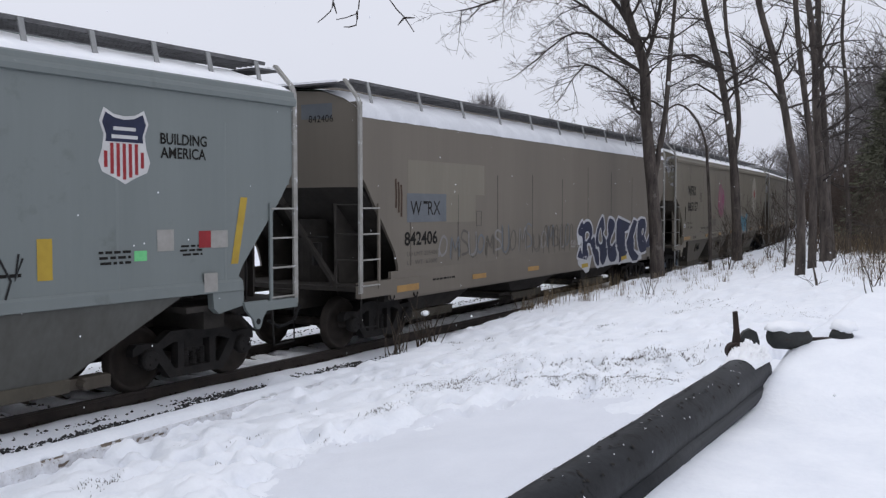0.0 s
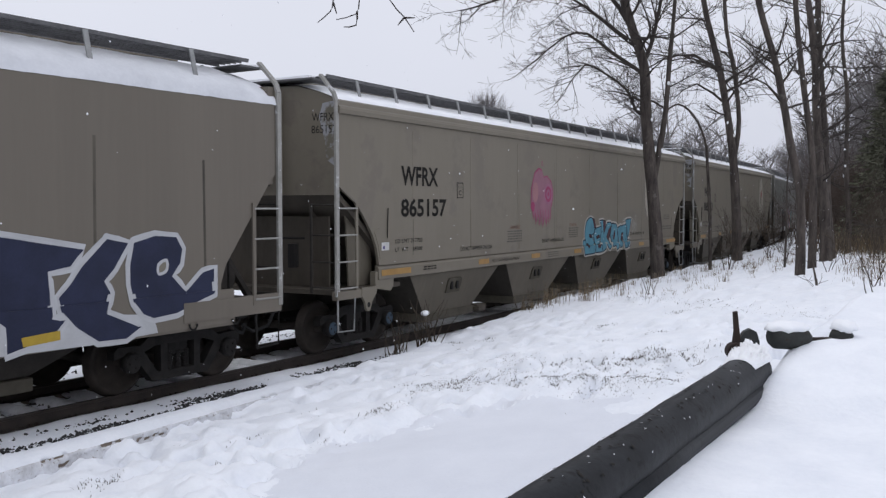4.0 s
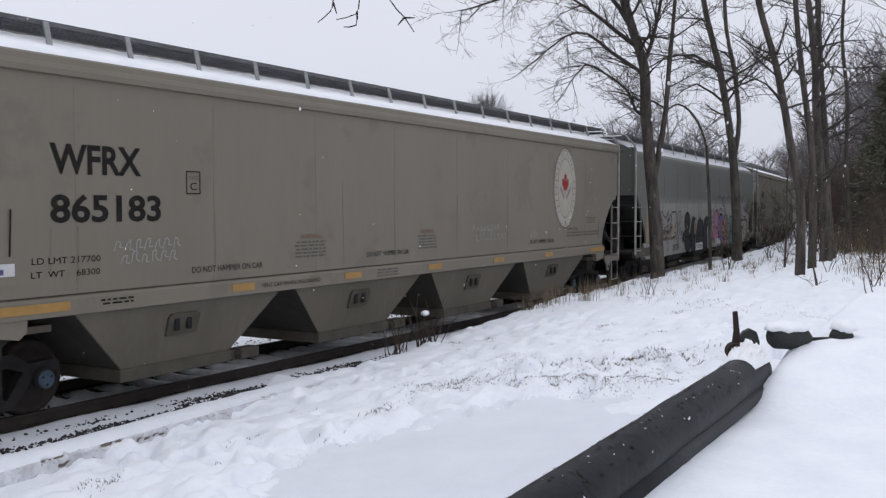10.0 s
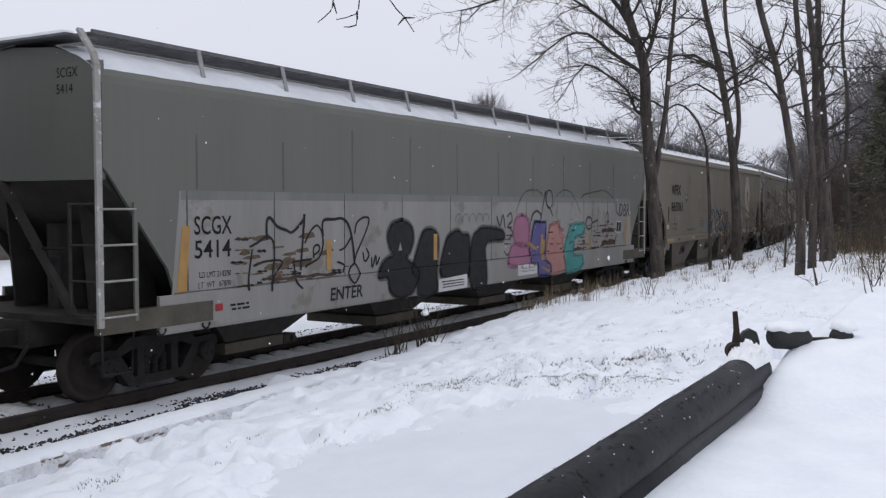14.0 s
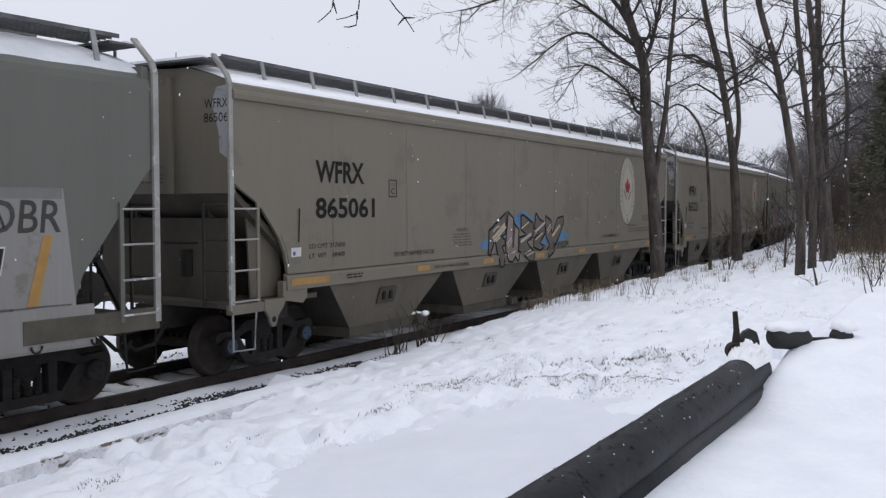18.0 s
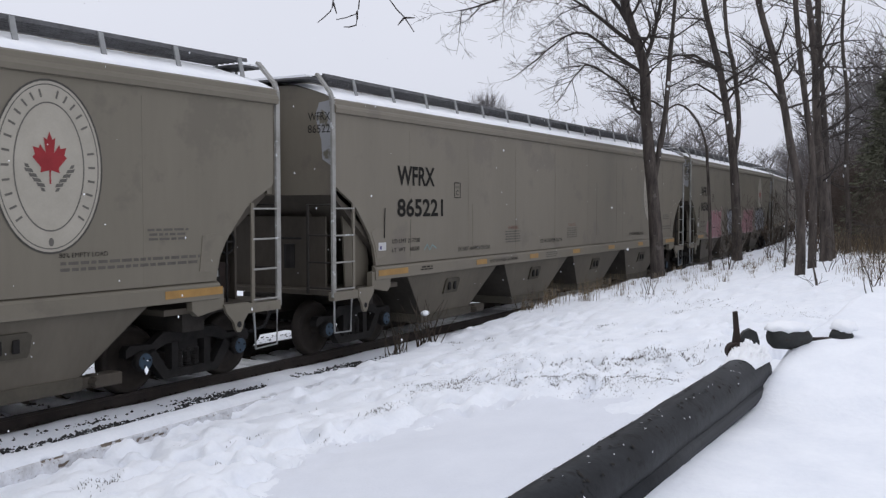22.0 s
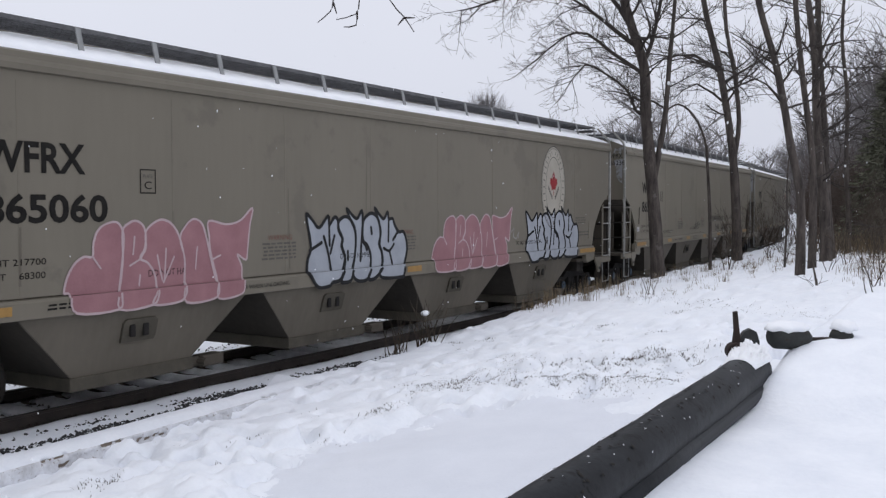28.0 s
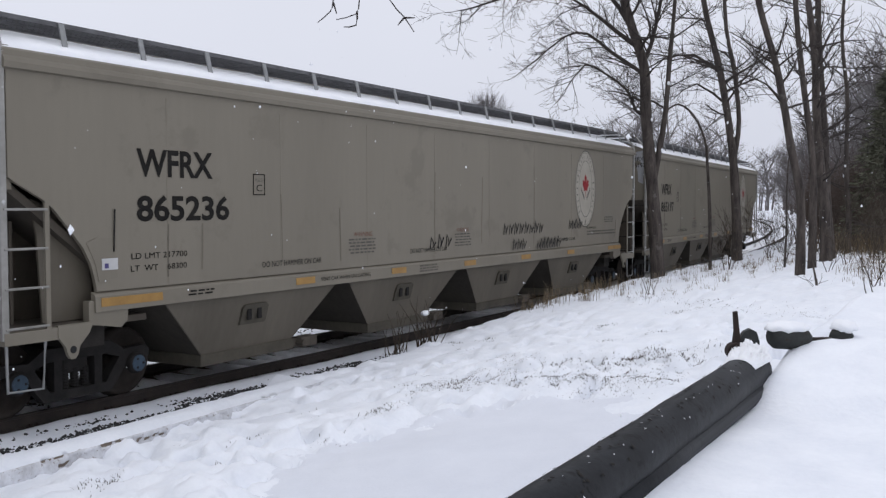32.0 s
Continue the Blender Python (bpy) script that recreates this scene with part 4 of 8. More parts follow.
            part("bay_slope", bm, SLOPEDARK if flush else GRIME, bay, "grimy sloping end of the bay with shade in its colour")
        bm = B()
        box(bm, X(c) - 0.04, X(d) + 0.04, -yb - 0.03, yb + 0.03, 0.27, 0.44, 0.01)
        part("outlet_gate", bm, GATEDIRT, bay, "discharge gate under the bay")
        bm = B()
        g = X(d) if turn > 0 else X(c)
        reach = 0.62 if flush else (0.3 if turn > 0 else 0.66)
        x0, x1, x2 = g, g + turn * 0.2, g + turn * reach
        box(bm, min(x0, x1), max(x0, x1), -yb + 0.02, -yb + 0.2, 0.28, 0.42, 0.01)
        if turn > 0:
            box(bm, x1 if flush else x0, x2, -yb - 0.06, -yb + 0.16, 0.27, 0.43, 0.015)
        else:
            for y in (-yb + 0.02, yb - 0.08):
                box(bm, x2, x0, y, y + 0.06, 0.40, 0.46, 0.005)
            box(bm, x2, x2 + 0.06, -yb, yb, 0.40, 0.46, 0.005)
        rod(bm, ((g + turn * 0.2, -yb - 0.12, 0.35), (g + turn * 0.2, yb + 0.12, 0.35)), 0.05, 8)
        part("gate_shaft", bm, ENDDIRT if flush else GRIME, bay, "dirty gate rack and shaft")
        if malt:
            tilt = (yt - yb) / (zt - zb)
            xm = X((a + b) / 2)
            bm = B()
            v = []
            for x, z in ((xm - 0.34, 0.80), (xm + 0.2, 0.80), (xm + 0.22, 0.85), (xm + 0.22, 1.06), (xm + 0.16, 1.1), (xm - 0.3, 1.1), (xm - 0.34, 1.05)):
                v.append((x, -(yb + (z - zb) * tilt), z))
            lo = [bm.verts.new(p) for p in v]
            hi = [bm.verts.new((p[0], p[1] - 0.035, p[2])) for p in v]
            bm.faces.new(hi)
            for k in range(len(v)):
                bm.faces.new((lo[k], lo[(k + 1) % len(v)], hi[(k + 1) % len(v)], hi[k]))
            pad = part("vibrator_bracket", bm, GATEDIRT, bay, "dark vibrator bracket")
            for dx in (-0.2, 0.02):
                bm = B()
                y = -(yb + (0.95 - zb) * tilt) - 0.035
                box(bm, xm + dx - 0.045, xm + dx + 0.045, y - 0.035, y, 0.87, 1.03, 0.01)
                part("bracket_lug", bm, STEEL, pad)
    bm = B()
    box(bm, X(1.6), X(L - 1.6), -0.2, 0.2, 0.95, 1.4)
    part("centre_sill", bm, GRIME, car)
    off = 1.40 if malt else (1.5 if style == "lift" else 1.42)
    for x in (off, L - (1.22 if malt else (1.45 if style == "slab" else off))):
        make_truck(car, X(x), blue)
    return car, X


def strap(bm, p, q, wide, thick):
    """A flat bar between two points."""
    p, q = Vector(p), Vector(q)
    d = (q - p).normalized()
    a = Vector((1, 0, 0)) * wide / 2
    b = d.cross(Vector((1, 0, 0))).normalized() * thick / 2
    lo = [bm.verts.new(p + x + y) for x, y in ((a, b), (-a, b), (-a, -b), (a, -b))]
    hi = [bm.verts.new(q + x + y) for x, y in ((a, b), (-a, b), (-a, -b), (a, -b))]
    for k in range(4):
        bm.faces.new((lo[k], lo[(k + 1) % 4], hi[(k + 1) % 4], hi[k]))
    bm.faces.new(lo[::-1])
    bm.faces.new(hi)


LEAF = ((0, 1.0), (0.14, 0.74), (0.30, 0.82), (0.22, 0.34), (0.50, 0.60), (0.56, 0.47), (0.88, 0.52), (0.76, 0.28), (0.90, 0.20), (0.46, -0.12), (0.50, -0.28), (0.04, -0.2), (0.04, -0.62))


def malt_car(u, number, label, seed, load="217700", empty="68300"):
    L = 20.85
    car, X = make_car(u, L, {"865236": MALT_FRESH, "865197": MALT_FRESH, "865060": MALT_DULL, "865061": MALT_DULL}.get(number, MALT), "malt", label, seed, True)
    dx, px = {"865183": (0.09, 4.285), "865236": (-0.07, 4.18), "865157": (0.03, 4.22), "865060": (0.0, 4.255)}.get(number, (0.0, 4.2))
    letters(car, "WFRX", X(1.97 + dx), 2.92, X(3.27 + dx), 3.25, LETTER, bold=0.026)
    letters(car, number, X(1.96 + dx), 2.35, X(3.6 + dx), 2.66, LETTER, bold=0.026)
    bm = B()
    for a, b, c, d in ((-0.13, 0.13, 0.14, 0.155), (-0.13, 0.13, -0.155, -0.14), (-0.13, -0.115, -0.14, 0.14), (0.115, 0.13, -0.14, 0.14)):
        box(bm, X(px) + a, X(px) + b, -1.606, -1.603, 2.85 + c, 2.85 + d)
    part("plate_box", bm, LETTER, car)
    letters(car, "C", X(px - 0.06), 2.75, X(px + 0.06), 2.85, LETTER)
    letters(car, "PLATE", X(px - 0.08), 2.89, X(px + 0.08), 2.94, FAINT)
    letters(car, "LD LMT " + load, X(1.78), 1.87, X(2.73), 1.945, LETTER)
    letters(car, "LT  WT    " + empty, X(1.77), 1.715, X(2.72), 1.79, LETTER)
    letters(car, "DO NOT HAMMER ON CAR", X(4.24), 1.63, X(5.66), 1.715, LETTER)
    letters(car, "DO NOT HAMMER ON CAR", X(8.35), 1.66, X(9.7), 1.745, LETTER)
    letters(car, "WARNING", X(6.55), 2.02, X(7.1), 2.1, WARNRED)
    bars(car, X(6.4), 1.72, X(7.2), 2.0, 5, FAINT, seed=seed)
    letters(car, "WARNING", X(10.1), 2.02, X(10.6), 2.1, WARNRED)
    bars(car, X(10.0), 1.72, X(10.7), 2.0, 5, FAINT, seed=seed + 1)
    letters(car, "VENT CAR WHEN UNLOADING", X(5.6), 1.335, X(7.0), 1.395, LETTER, y=-1.639)
    letters(car, "DO NOT HAMMER ON CAR", X(14.95), 1.66, X(16.32), 1.745, LETTER)
    bars(car, X(18.4), 2.08, X(19.1), 2.26, 3, FAINT, seed=seed + 2)
    letters(car, "80% EMPTY LOAD", X(17.12), 1.93, X(17.8), 1.985, LETTER)
    bars(car, X(17.12), 1.75, X(19.3), 1.9, 2, FAINT, seed=seed + 3)
    bars(car, X(2.7), 1.33, X(3.2), 1.42, 2, LETTER, y=-1.639, seed=seed + 4)
    bars(car, X(8.6), 1.29, X(9.3), 1.44, 3, FAINT, y=-1.639, seed=seed + 5)
    for x0, x1 in ((1.28, 2.26), (4.98, 5.45), (7.67, 8.15), (10.36, 10.85), (13.05, 13.55), (15.74, 16.2), (18.66, 19.68)):
        rect(car, "reflector_strip", X(x0), 1.32, X(x1), 1.425, ORANGE, -1.637, "orange reflective strip", 0.003)
    rect(car, "placard_holder", X(1.32), 1.76, X(1.56), 1.9, WHITEPAINT, -1.601, "small white placard holder", 0.012)
    rect(car, "placard", X(1.36), 1.78, X(1.42), 1.84, PURPLE, -1.614)
    bm = B()
    rod(bm, ((X(1.5), -1.615, 1.98), (X(1.52), -1.62, 2.5)), 0.01)
    part("grab_iron", bm, STEEL, car)
    # oval badge with a leaf and ears of grain, its words as bars
    cx, cz = X(17.02), 2.985
    patch(car, "badge", oval(cx, cz, 0.715, 1.0), CREAM, -1.604, "oval cream badge with a red leaf")
    ring(car, "badge_ring", cx, cz, 0.72, 1.005, 0.024, BADGEDARK, -1.606)
    ring(car, "badge_ring", cx, cz, 0.665, 0.95, 0.014, BADGEGREY, -1.606)
    ring(car, "badge_ring", cx, cz, 0.465, 0.745, 0.018, BADGEGREY, -1.606)
    leaf = [(cx + 0.25 * x, 3.02 + 0.37 * z) for x, z in LEAF] + [(cx - 0.25 * x, 3.02 + 0.37 * z) for x, z in reversed(LEAF[1:])]
    patch(car, "leaf", leaf, RED, -1.6088, "red leaf emblem")
    for sg in (-1, 1):
        bm = B()
        for k in range(5):
            for h in (0, 1):
                x, z = cx + sg * (0.06 + 0.05 * k), 2.70 + 0.055 * k + 0.05 * h
                f = [bm.verts.new((x + a * sg, -1.607, z + b)) for a, b in ((0, 0), (0.05, 0.005), (0.07, 0.05), (0.02, 0.04))]
                bm.faces.new(f)
        part("grain_ear", bm, BADGEGREY, car)
    for k in range(25):
        a = math.radians(118 - 30 * 0 + (k - 12) * 11.2 - 28)
        if 6 <= k % 25 <= 6 or k == 12:
            continue
        ca, sa = math.cos(a), math.sin(a)
        t = Vector((-0.565 * sa, 0.848 * ca)).normalized()
        nn = Vector((t.y, -t.x))
        p = Vector((cx + 0.565 * ca, cz + 0.848 * sa))
        f = [p + t * i * 0.013 + nn * j * 0.048 for i, j in ((-1, -1), (1, -1), (1, 1), (-1, 1))]
        bm = B()
        bm.faces.new([bm.verts.new((q.x, -1.607, q.y)) for q in f])
        part("badge_bar", bm, BADGEGREY, car, "grey bar in the badge's rim")
    patch(car, "badge_dot", oval(cx, cz - 0.865, 0.035, 0.05, 16), BADGEGREY, -1.607)
    # number on the end wall
    m = letters(car, "WFRX", -0.02, 3.93, 0.42, 4.06, LETTER, y=0)
    m.matrix_basis = pose(X(0.05), -1.1, 0, 0, 0, -90)
    m = letters(car, number, -0.03, 3.73, 0.48, 3.86, LETTER, y=0)
    m.matrix_basis = pose(X(0.05), -1.1, 0, 0, 0, -90)
    m = patch(car, "snow_dusting", [(0.2, 4.22), (0.12, 4.0), (0.24, 3.6), (0.26, 3.3), (0.42, 3.2), (0.44, 4.25)], FROST, 0, "wind-blown snow dusting the end wall")
    m.matrix_basis = pose(X(0.052), -1.1, 0, 0, 0, -90)
    o = bars(car, -0.3, 2.86, 0.3, 3.14, 5, FAINT, y=0, seed=seed + 7)
    o.matrix_basis = pose(X(0.05), 0.05, 0, 0, 0, -90)
    rnd = random.Random(seed + 40)
    for k in range(9):
        x = 2.4 + 2.28 * (k // 1.2) + rnd.choice((0, 0, rnd.uniform(-0.8, 0.8)))
        if x > 19 or 15.9 < x < 17.8:
            continue
        z0, z1 = rnd.uniform(1.55, 1.75), rnd.uniform(2.4, 3.6)
        if x < 4:
            z1 = 2.3
        zs = np.linspace(z0, z1, 7)
        stroke(car, [(X(x + 0.012 * math.sin(3 * z + k)), z) for z in zs], rnd.uniform(0.014, 0.03), STREAKDIRT, -1.6032, "dirt_streak", "dark dirt streak along a seam")
    return car, X


def malt_cars():
    made = {}
    for u, number in ((-47.0, "865157"), (-24.85, "865183"), (19.47, "865061"), (41.58, "865221"), (63.38, "865060"), (85.42, "865236"), (107.38, "865197")):
        marks = {"865157": "with pink and blue graffiti", "865061": "with brown and blue graffiti", "865060": "with pink and pale graffiti", "865236": "with black scrawled tags"}.get(number, "with clean lettered sides")
        made[number] = malt_car(u, number, "beige four-bay covered hopper " + marks, int(number) % 97, *(("217600", "68400") if number == "865061" else ("217700", "68300")))
    return made


MADE = malt_cars()


def smooth_line(pts, per=3):
    """A finer line through points."""
    out = []
    P = [Vector(p) for p in pts]
    for i in range(len(P) - 1):
        a, b, c, d = P[max(i - 1, 0)], P[i], P[i + 1], P[min(i + 2, len(P) - 1)]
        for k in range(per):
            t = k / per
            out.append(0.5 * ((2 * b) + (c - a) * t + (2 * a - 5 * b + 4 * c - d) * t * t + (3 * b - a - 3 * c + d) * t ** 3))
    return out + [P[-1]]


# ---------- painted shapes that run down over the edge of the side sheet onto the sill ----------
LEDGE = {"beige": (1.48, -1.641), "slab": (1.37, -1.6145)}


def rounded(pts, per=4):
    """A closed outline drawn softly through its corners."""
    P = [Vector((x, z)) for x, z in pts]
    n, out = len(P), []
    for i in range(n):
        a, b, c, d = P[i - 1], P[i], P[(i + 1) % n], P[(i + 2) % n]
        for k in range(per):
            t = k / per
            q = 0.5 * (2 * b + (c - a) * t + (2 * a - 5 * b + 4 * c - d) * t * t + (3 * b - a - 3 * c + d) * t ** 3)
            out.append((q.x, q.y))
    return out


def spray(parent, pts, mat, lift=0.0, kind="beige", name="graffiti_fill", label="", soft=True):
    """A filled painted shape; lift sets the order of the coats."""
    edge, low = LEDGE[kind]
    bm = B()
    face = bm.faces.new([bm.verts.new((x, -1.605 - lift, z)) for x, z in (rounded(pts) if soft else pts)])
    face.normal_update()
    bmesh.ops.triangulate(bm, faces=[face])
    cut = bmesh.ops.bisect_plane(bm, geom=bm.verts[:] + bm.edges[:] + bm.faces[:], plane_co=(0, 0, edge), plane_no=(0, 0, 1))["geom_cut"]
    bmesh.ops.split_edges(bm, edges=[e for e in cut if isinstance(e, bmesh.types.BMEdge)])
    for f in bm.faces:
        if f.calc_center_median().z < edge:
            for q in f.verts:
                q.co.y = low - lift
    return part(name, bm, mat, parent, label)


def line(parent, pts, width, mat, lift=0.0, kind="beige", name="graffiti_line", label="", closed=False, soft=True):
    """A sprayed line, of uneven width, along points or round an outline."""
    edge, low = LEDGE[kind]
    if closed:
        P = rounded(pts) if soft else [p for a, b in zip(pts, pts[1:] + pts[:1]) for p in (a, ((a[0] + b[0]) / 2, (a[1] + b[1]) / 2))]
        P = list(P) + [P[0], P[1]]
    else:
        P = [(q.x, q.z) for q in smooth_line([(x, 0, z) for x, z in pts], 4)] if soft and len(pts) > 2 else list(pts)
    v = [Vector(p) for p in P]
    n = len(v)
    bm = B()
    left, right = [], []
    for i, p in enumerate(v):
        d = v[min(i + 1, n - 1)] - v[max(i - 1, 0)]
        d = d.normalized() if d.length > 1e-6 else Vector((1, 0))
        h = width / 2 * (1 + 0.22 * noise.noise(Vector((p.x * 3, p.y * 3, 2))))
        y = (low if p.y < edge else -1.605) - lift - 0.0004 * (i % 2)
        left.append(bm.verts.new((p.x - d.y * h, y, p.y + d.x * h)))
        right.append(bm.verts.new((p.x + d.y * h, y, p.y - d.x * h)))
    for i in range(n - 1):
        bm.faces.new((left[i], left[i + 1], right[i + 1], right[i]))
    for i in (0, n - 1):
        p = v[i]
        y = (low if p.y < edge else -1.605) - lift - 0.0006
        bm.faces.new([bm.verts.new((p.x + width * 0.52 * math.cos(0.5236 * k), y, p.y + width * 0.52 * math.sin(0.5236 * k))) for k in range(12)])
    return part(name, bm, mat, parent, label)


def mist(mat, cover):
    """The same paint, sprayed thinly."""
    m = mat.copy()
    m.name = "thin_" + mat.name
    m.node_tree.nodes["Principled BSDF"].inputs["Alpha"].default_value = cover
    return m


def at(X, pts, scale=1.0, shift=0.0):
    return [(X(x * scale + shift), z) for x, z in pts]


# ---------- graffiti on the beige cars ----------
def paint_beige_cars():
    car, base = MADE["865157"]
    X = lambda x: base(x + 0.28)
    head = [(7.42, 2.75), (7.44, 2.95), (7.55, 3.15), (7.62, 3.3), (7.85, 3.42), (8.05, 3.38), (8.15, 3.22), (8.35, 3.25), (8.6, 3.12), (8.72, 2.92), (8.70, 2.7), (8.6, 2.5), (8.56, 2.2), (8.5, 2.3), (8.46, 2.12), (8.4, 2.28), (8.3, 2.05), (8.22, 2.28), (8.1, 2.03), (8.02, 2.3), (7.92, 2.08), (7.85, 2.32), (7.72, 2.15), (7.68, 2.36), (7.55, 2.22), (7.52, 2.42), (7.42, 2.5)]
    mid = (8.08, 2.75)
    patch(car, "graffiti_outline", [(X(mid[0] + (x - mid[0]) * 1.03), mid[1] + (z - mid[1]) * 1.03) for x, z in head], MAGENTA, -1.604)
    patch(car, "graffiti_fill", [(X(mid[0] + (x - mid[0]) * 0.98), mid[1] + (z - mid[1]) * 0.98) for x, z in head], PINKDULL, -1.606, "sprayed pink blob with drips")
    patch(car, "graffiti_patch", oval(X(7.66), 2.86, 0.17, 0.24, 20), PINK, -1.608)
    for i, (rx, rz) in enumerate(((0.26, 0.26), (0.19, 0.19), (0.12, 0.12), (0.05, 0.05))):
        patch(car, "graffiti_swirl", oval(X(8.42), 2.82, rx, rz, 20), (ORCHID, MAGENTA)[i % 2], -1.608 - 0.0015 * i)
    patch(car, "graffiti_patch", oval(X(7.52), 2.52, 0.1, 0.12, 16), MAGENTA, -1.608)
    for k in range(6):
        x = 7.62 + 0.16 * k
        stroke(car, [(X(x), 2.45), (X(x + 0.03), 2.25), (X(x + 0.05), 2.1)], 0.018, MAGENTA, -1.61, "graffiti_drip")
    stroke(car, [(X(8.02), 3.5), (X(8.0), 3.58), (X(8.07), 3.6), (X(8.1), 3.5), (X(8.02), 3.5)], 0.018, MAGENTA, -1.606, "graffiti_drip")
    # sky-blue letters with maroon depths on a pale ground
    letters_blue = (
        (((11.19, 1.92), (11.28, 2.1), (11.43, 2.19), (11.62, 2.23), (11.81, 2.17), (11.96, 2.03), (11.98, 1.95), (11.9, 1.88), (11.9, 1.81), (11.77, 1.77), (11.66, 1.73), (11.77, 1.67), (11.92, 1.49), (11.91, 1.36), (11.81, 1.26), (11.24, 1.25), (11.11, 1.25), (11.06, 1.4), (11.03, 1.56), (11.07, 1.63), (11.2, 1.64), (11.17, 1.74)), (((11.72, 2.21), (11.89, 2.18), (12, 1.99), (11.98, 1.93), (11.87, 1.95), (11.81, 2.1)), ((11.21, 1.64), (11.27, 1.54), (11.41, 1.53), (11.48, 1.45), (11.39, 1.41), (11.28, 1.51)), ((11.48, 1.76), (11.55, 1.79), (11.63, 1.76), (11.69, 1.67), (11.53, 1.7)), )),
        (((11.9, 1.88), (12.04, 1.94), (12.29, 1.96), (12.42, 1.98), (12.42, 1.8), (12.34, 1.65), (12.28, 1.49), (12.44, 1.45), (12.46, 1.27), (11.92, 1.27), (11.93, 1.46), (11.88, 1.63), (11.78, 1.71), (11.88, 1.8)), (((12.04, 1.7), (12.25, 1.75), (12.3, 1.68), (12.08, 1.64)), ((12.07, 1.48), (12.37, 1.5), (12.3, 1.4), (12.13, 1.38)), )),
        (((12.29, 2.13), (12.51, 2.15), (12.6, 2.13), (12.62, 1.97), (12.63, 1.75), (12.77, 1.93), (12.93, 2.08), (13.24, 2.07), (13.28, 1.98), (13.14, 1.69), (13.01, 1.59), (13.24, 1.4), (13.05, 1.31), (12.89, 1.41), (12.79, 1.49), (12.77, 1.35), (12.49, 1.27), (12.44, 1.45), (12.37, 1.56), (12.42, 1.8), (12.42, 2.01)), (((12.57, 2.15), (12.79, 2.11), (12.77, 1.93), (12.63, 1.77), (12.6, 2)), ((12.86, 1.67), (13.04, 1.88), (13.24, 1.98), (13.17, 1.76), (12.99, 1.57)), )),
        (((13.29, 2.04), (13.68, 2.02), (13.78, 1.92), (13.8, 1.73), (13.86, 1.49), (13.87, 1.34), (13.69, 1.27), (13.59, 1.4), (13.36, 1.38), (13.3, 1.49), (13.16, 1.69), (13.24, 1.87)), (((13.41, 1.64), (13.53, 1.86), (13.58, 1.7), (13.45, 1.56)), )),
        (((13.78, 1.9), (14.08, 1.98), (14.16, 1.95), (14.27, 1.98), (14.55, 2), (14.64, 1.85), (14.68, 1.64), (14.73, 1.43), (14.64, 1.32), (14.41, 1.29), (14.33, 1.46), (14.32, 1.62), (14.23, 1.55), (14.15, 1.35), (13.95, 1.33), (13.88, 1.49), (13.83, 1.73)), (((14.07, 1.56), (14.14, 1.75), (14.3, 1.76), (14.26, 1.62), (14.18, 1.51)), )),
        (((14.49, 2.11), (14.66, 2.15), (15.02, 2.15), (14.96, 2), (14.77, 1.63), (14.63, 1.62), (14.6, 1.93)), ()),
        (((14.66, 1.52), (14.87, 1.55), (14.83, 1.39), (14.73, 1.31), (14.62, 1.38)), ()),
    )
    for k, (shape, depths) in enumerate(letters_blue):
        line(car, at(base, shape), 0.11, PALEGREY, 0.0003 * (k % 2), name="graffiti_halo", closed=True)
    for k, (shape, depths) in enumerate(letters_blue):
        spray(car, at(base, shape), CYAN, 0.0016 + 0.0003 * (k % 3), name="graffiti_letter", label="sky-blue graffiti letter", soft=k < 1)
        line(car, at(base, shape), 0.035, DEEPBLUE, 0.003 + 0.0003 * (k % 3), name="graffiti_outline", closed=True, soft=k < 1)
        for q in depths:
            spray(car, at(base, q), MAROON, 0.0042 + 0.0002 * (k % 3), name="graffiti_depth", label="dark maroon depth of a letter", soft=False)
            line(car, at(base, q), 0.02, BLACKPAINT, 0.005, name="graffiti_outline", closed=True, soft=False)
    rnd = random.Random(15)
    for k in range(26):
        x, z = rnd.uniform(11.3, 14.8), rnd.uniform(1.3, 2.1)
        line(car, at(base, ((x, z), (x + rnd.uniform(0.05, 0.12), z + rnd.uniform(-0.02, 0.08)))), 0.018, (PALE, DEEPBLUE)[k % 2], 0.0056, name="highlight_stroke")
    for k in range(9):
        x, z = 15.05 + 0.05 * k, 2.0 + rnd.uniform(-0.2, 0.12)
        line(car, at(base, ((x, z), (x + 0.06, z + 0.16), (x + 0.12, z - 0.04), (x + 0.05, z - 0.12))), 0.02, FADEWHITE, 0.001, name="chalk_scribble", label="faded pale tag")

    car, X = MADE["865183"]
    for x0, z0, n, sd in ((2.95, 1.98, 7, 3), (3.05, 1.82, 6, 4), (12.15, 2.0, 8, 5), (12.3, 1.8, 9, 6), (14.95, 1.8, 3, 7)):
        q = random.Random(sd)
        for k in range(n):
            x = x0 + 0.16 * k
            pts = [(x + q.uniform(-0.02, 0.02), z0), (x + 0.03, z0 + q.uniform(0.08, 0.15)), (x + 0.09, z0 + q.uniform(0.06, 0.15)), (x + 0.07, z0 + q.uniform(0.0, 0.08)), (x + 0.13, z0 + q.uniform(0.0, 0.06))]
            stroke(car, [(X(p.x), p.z) for p in smooth_line([(a, 0, b) for a, b in pts], 3)], 0.016, FADEWHITE, -1.607, "chalk_scribble", "faint white chalk scribble")

    car, X = MADE["865061"]
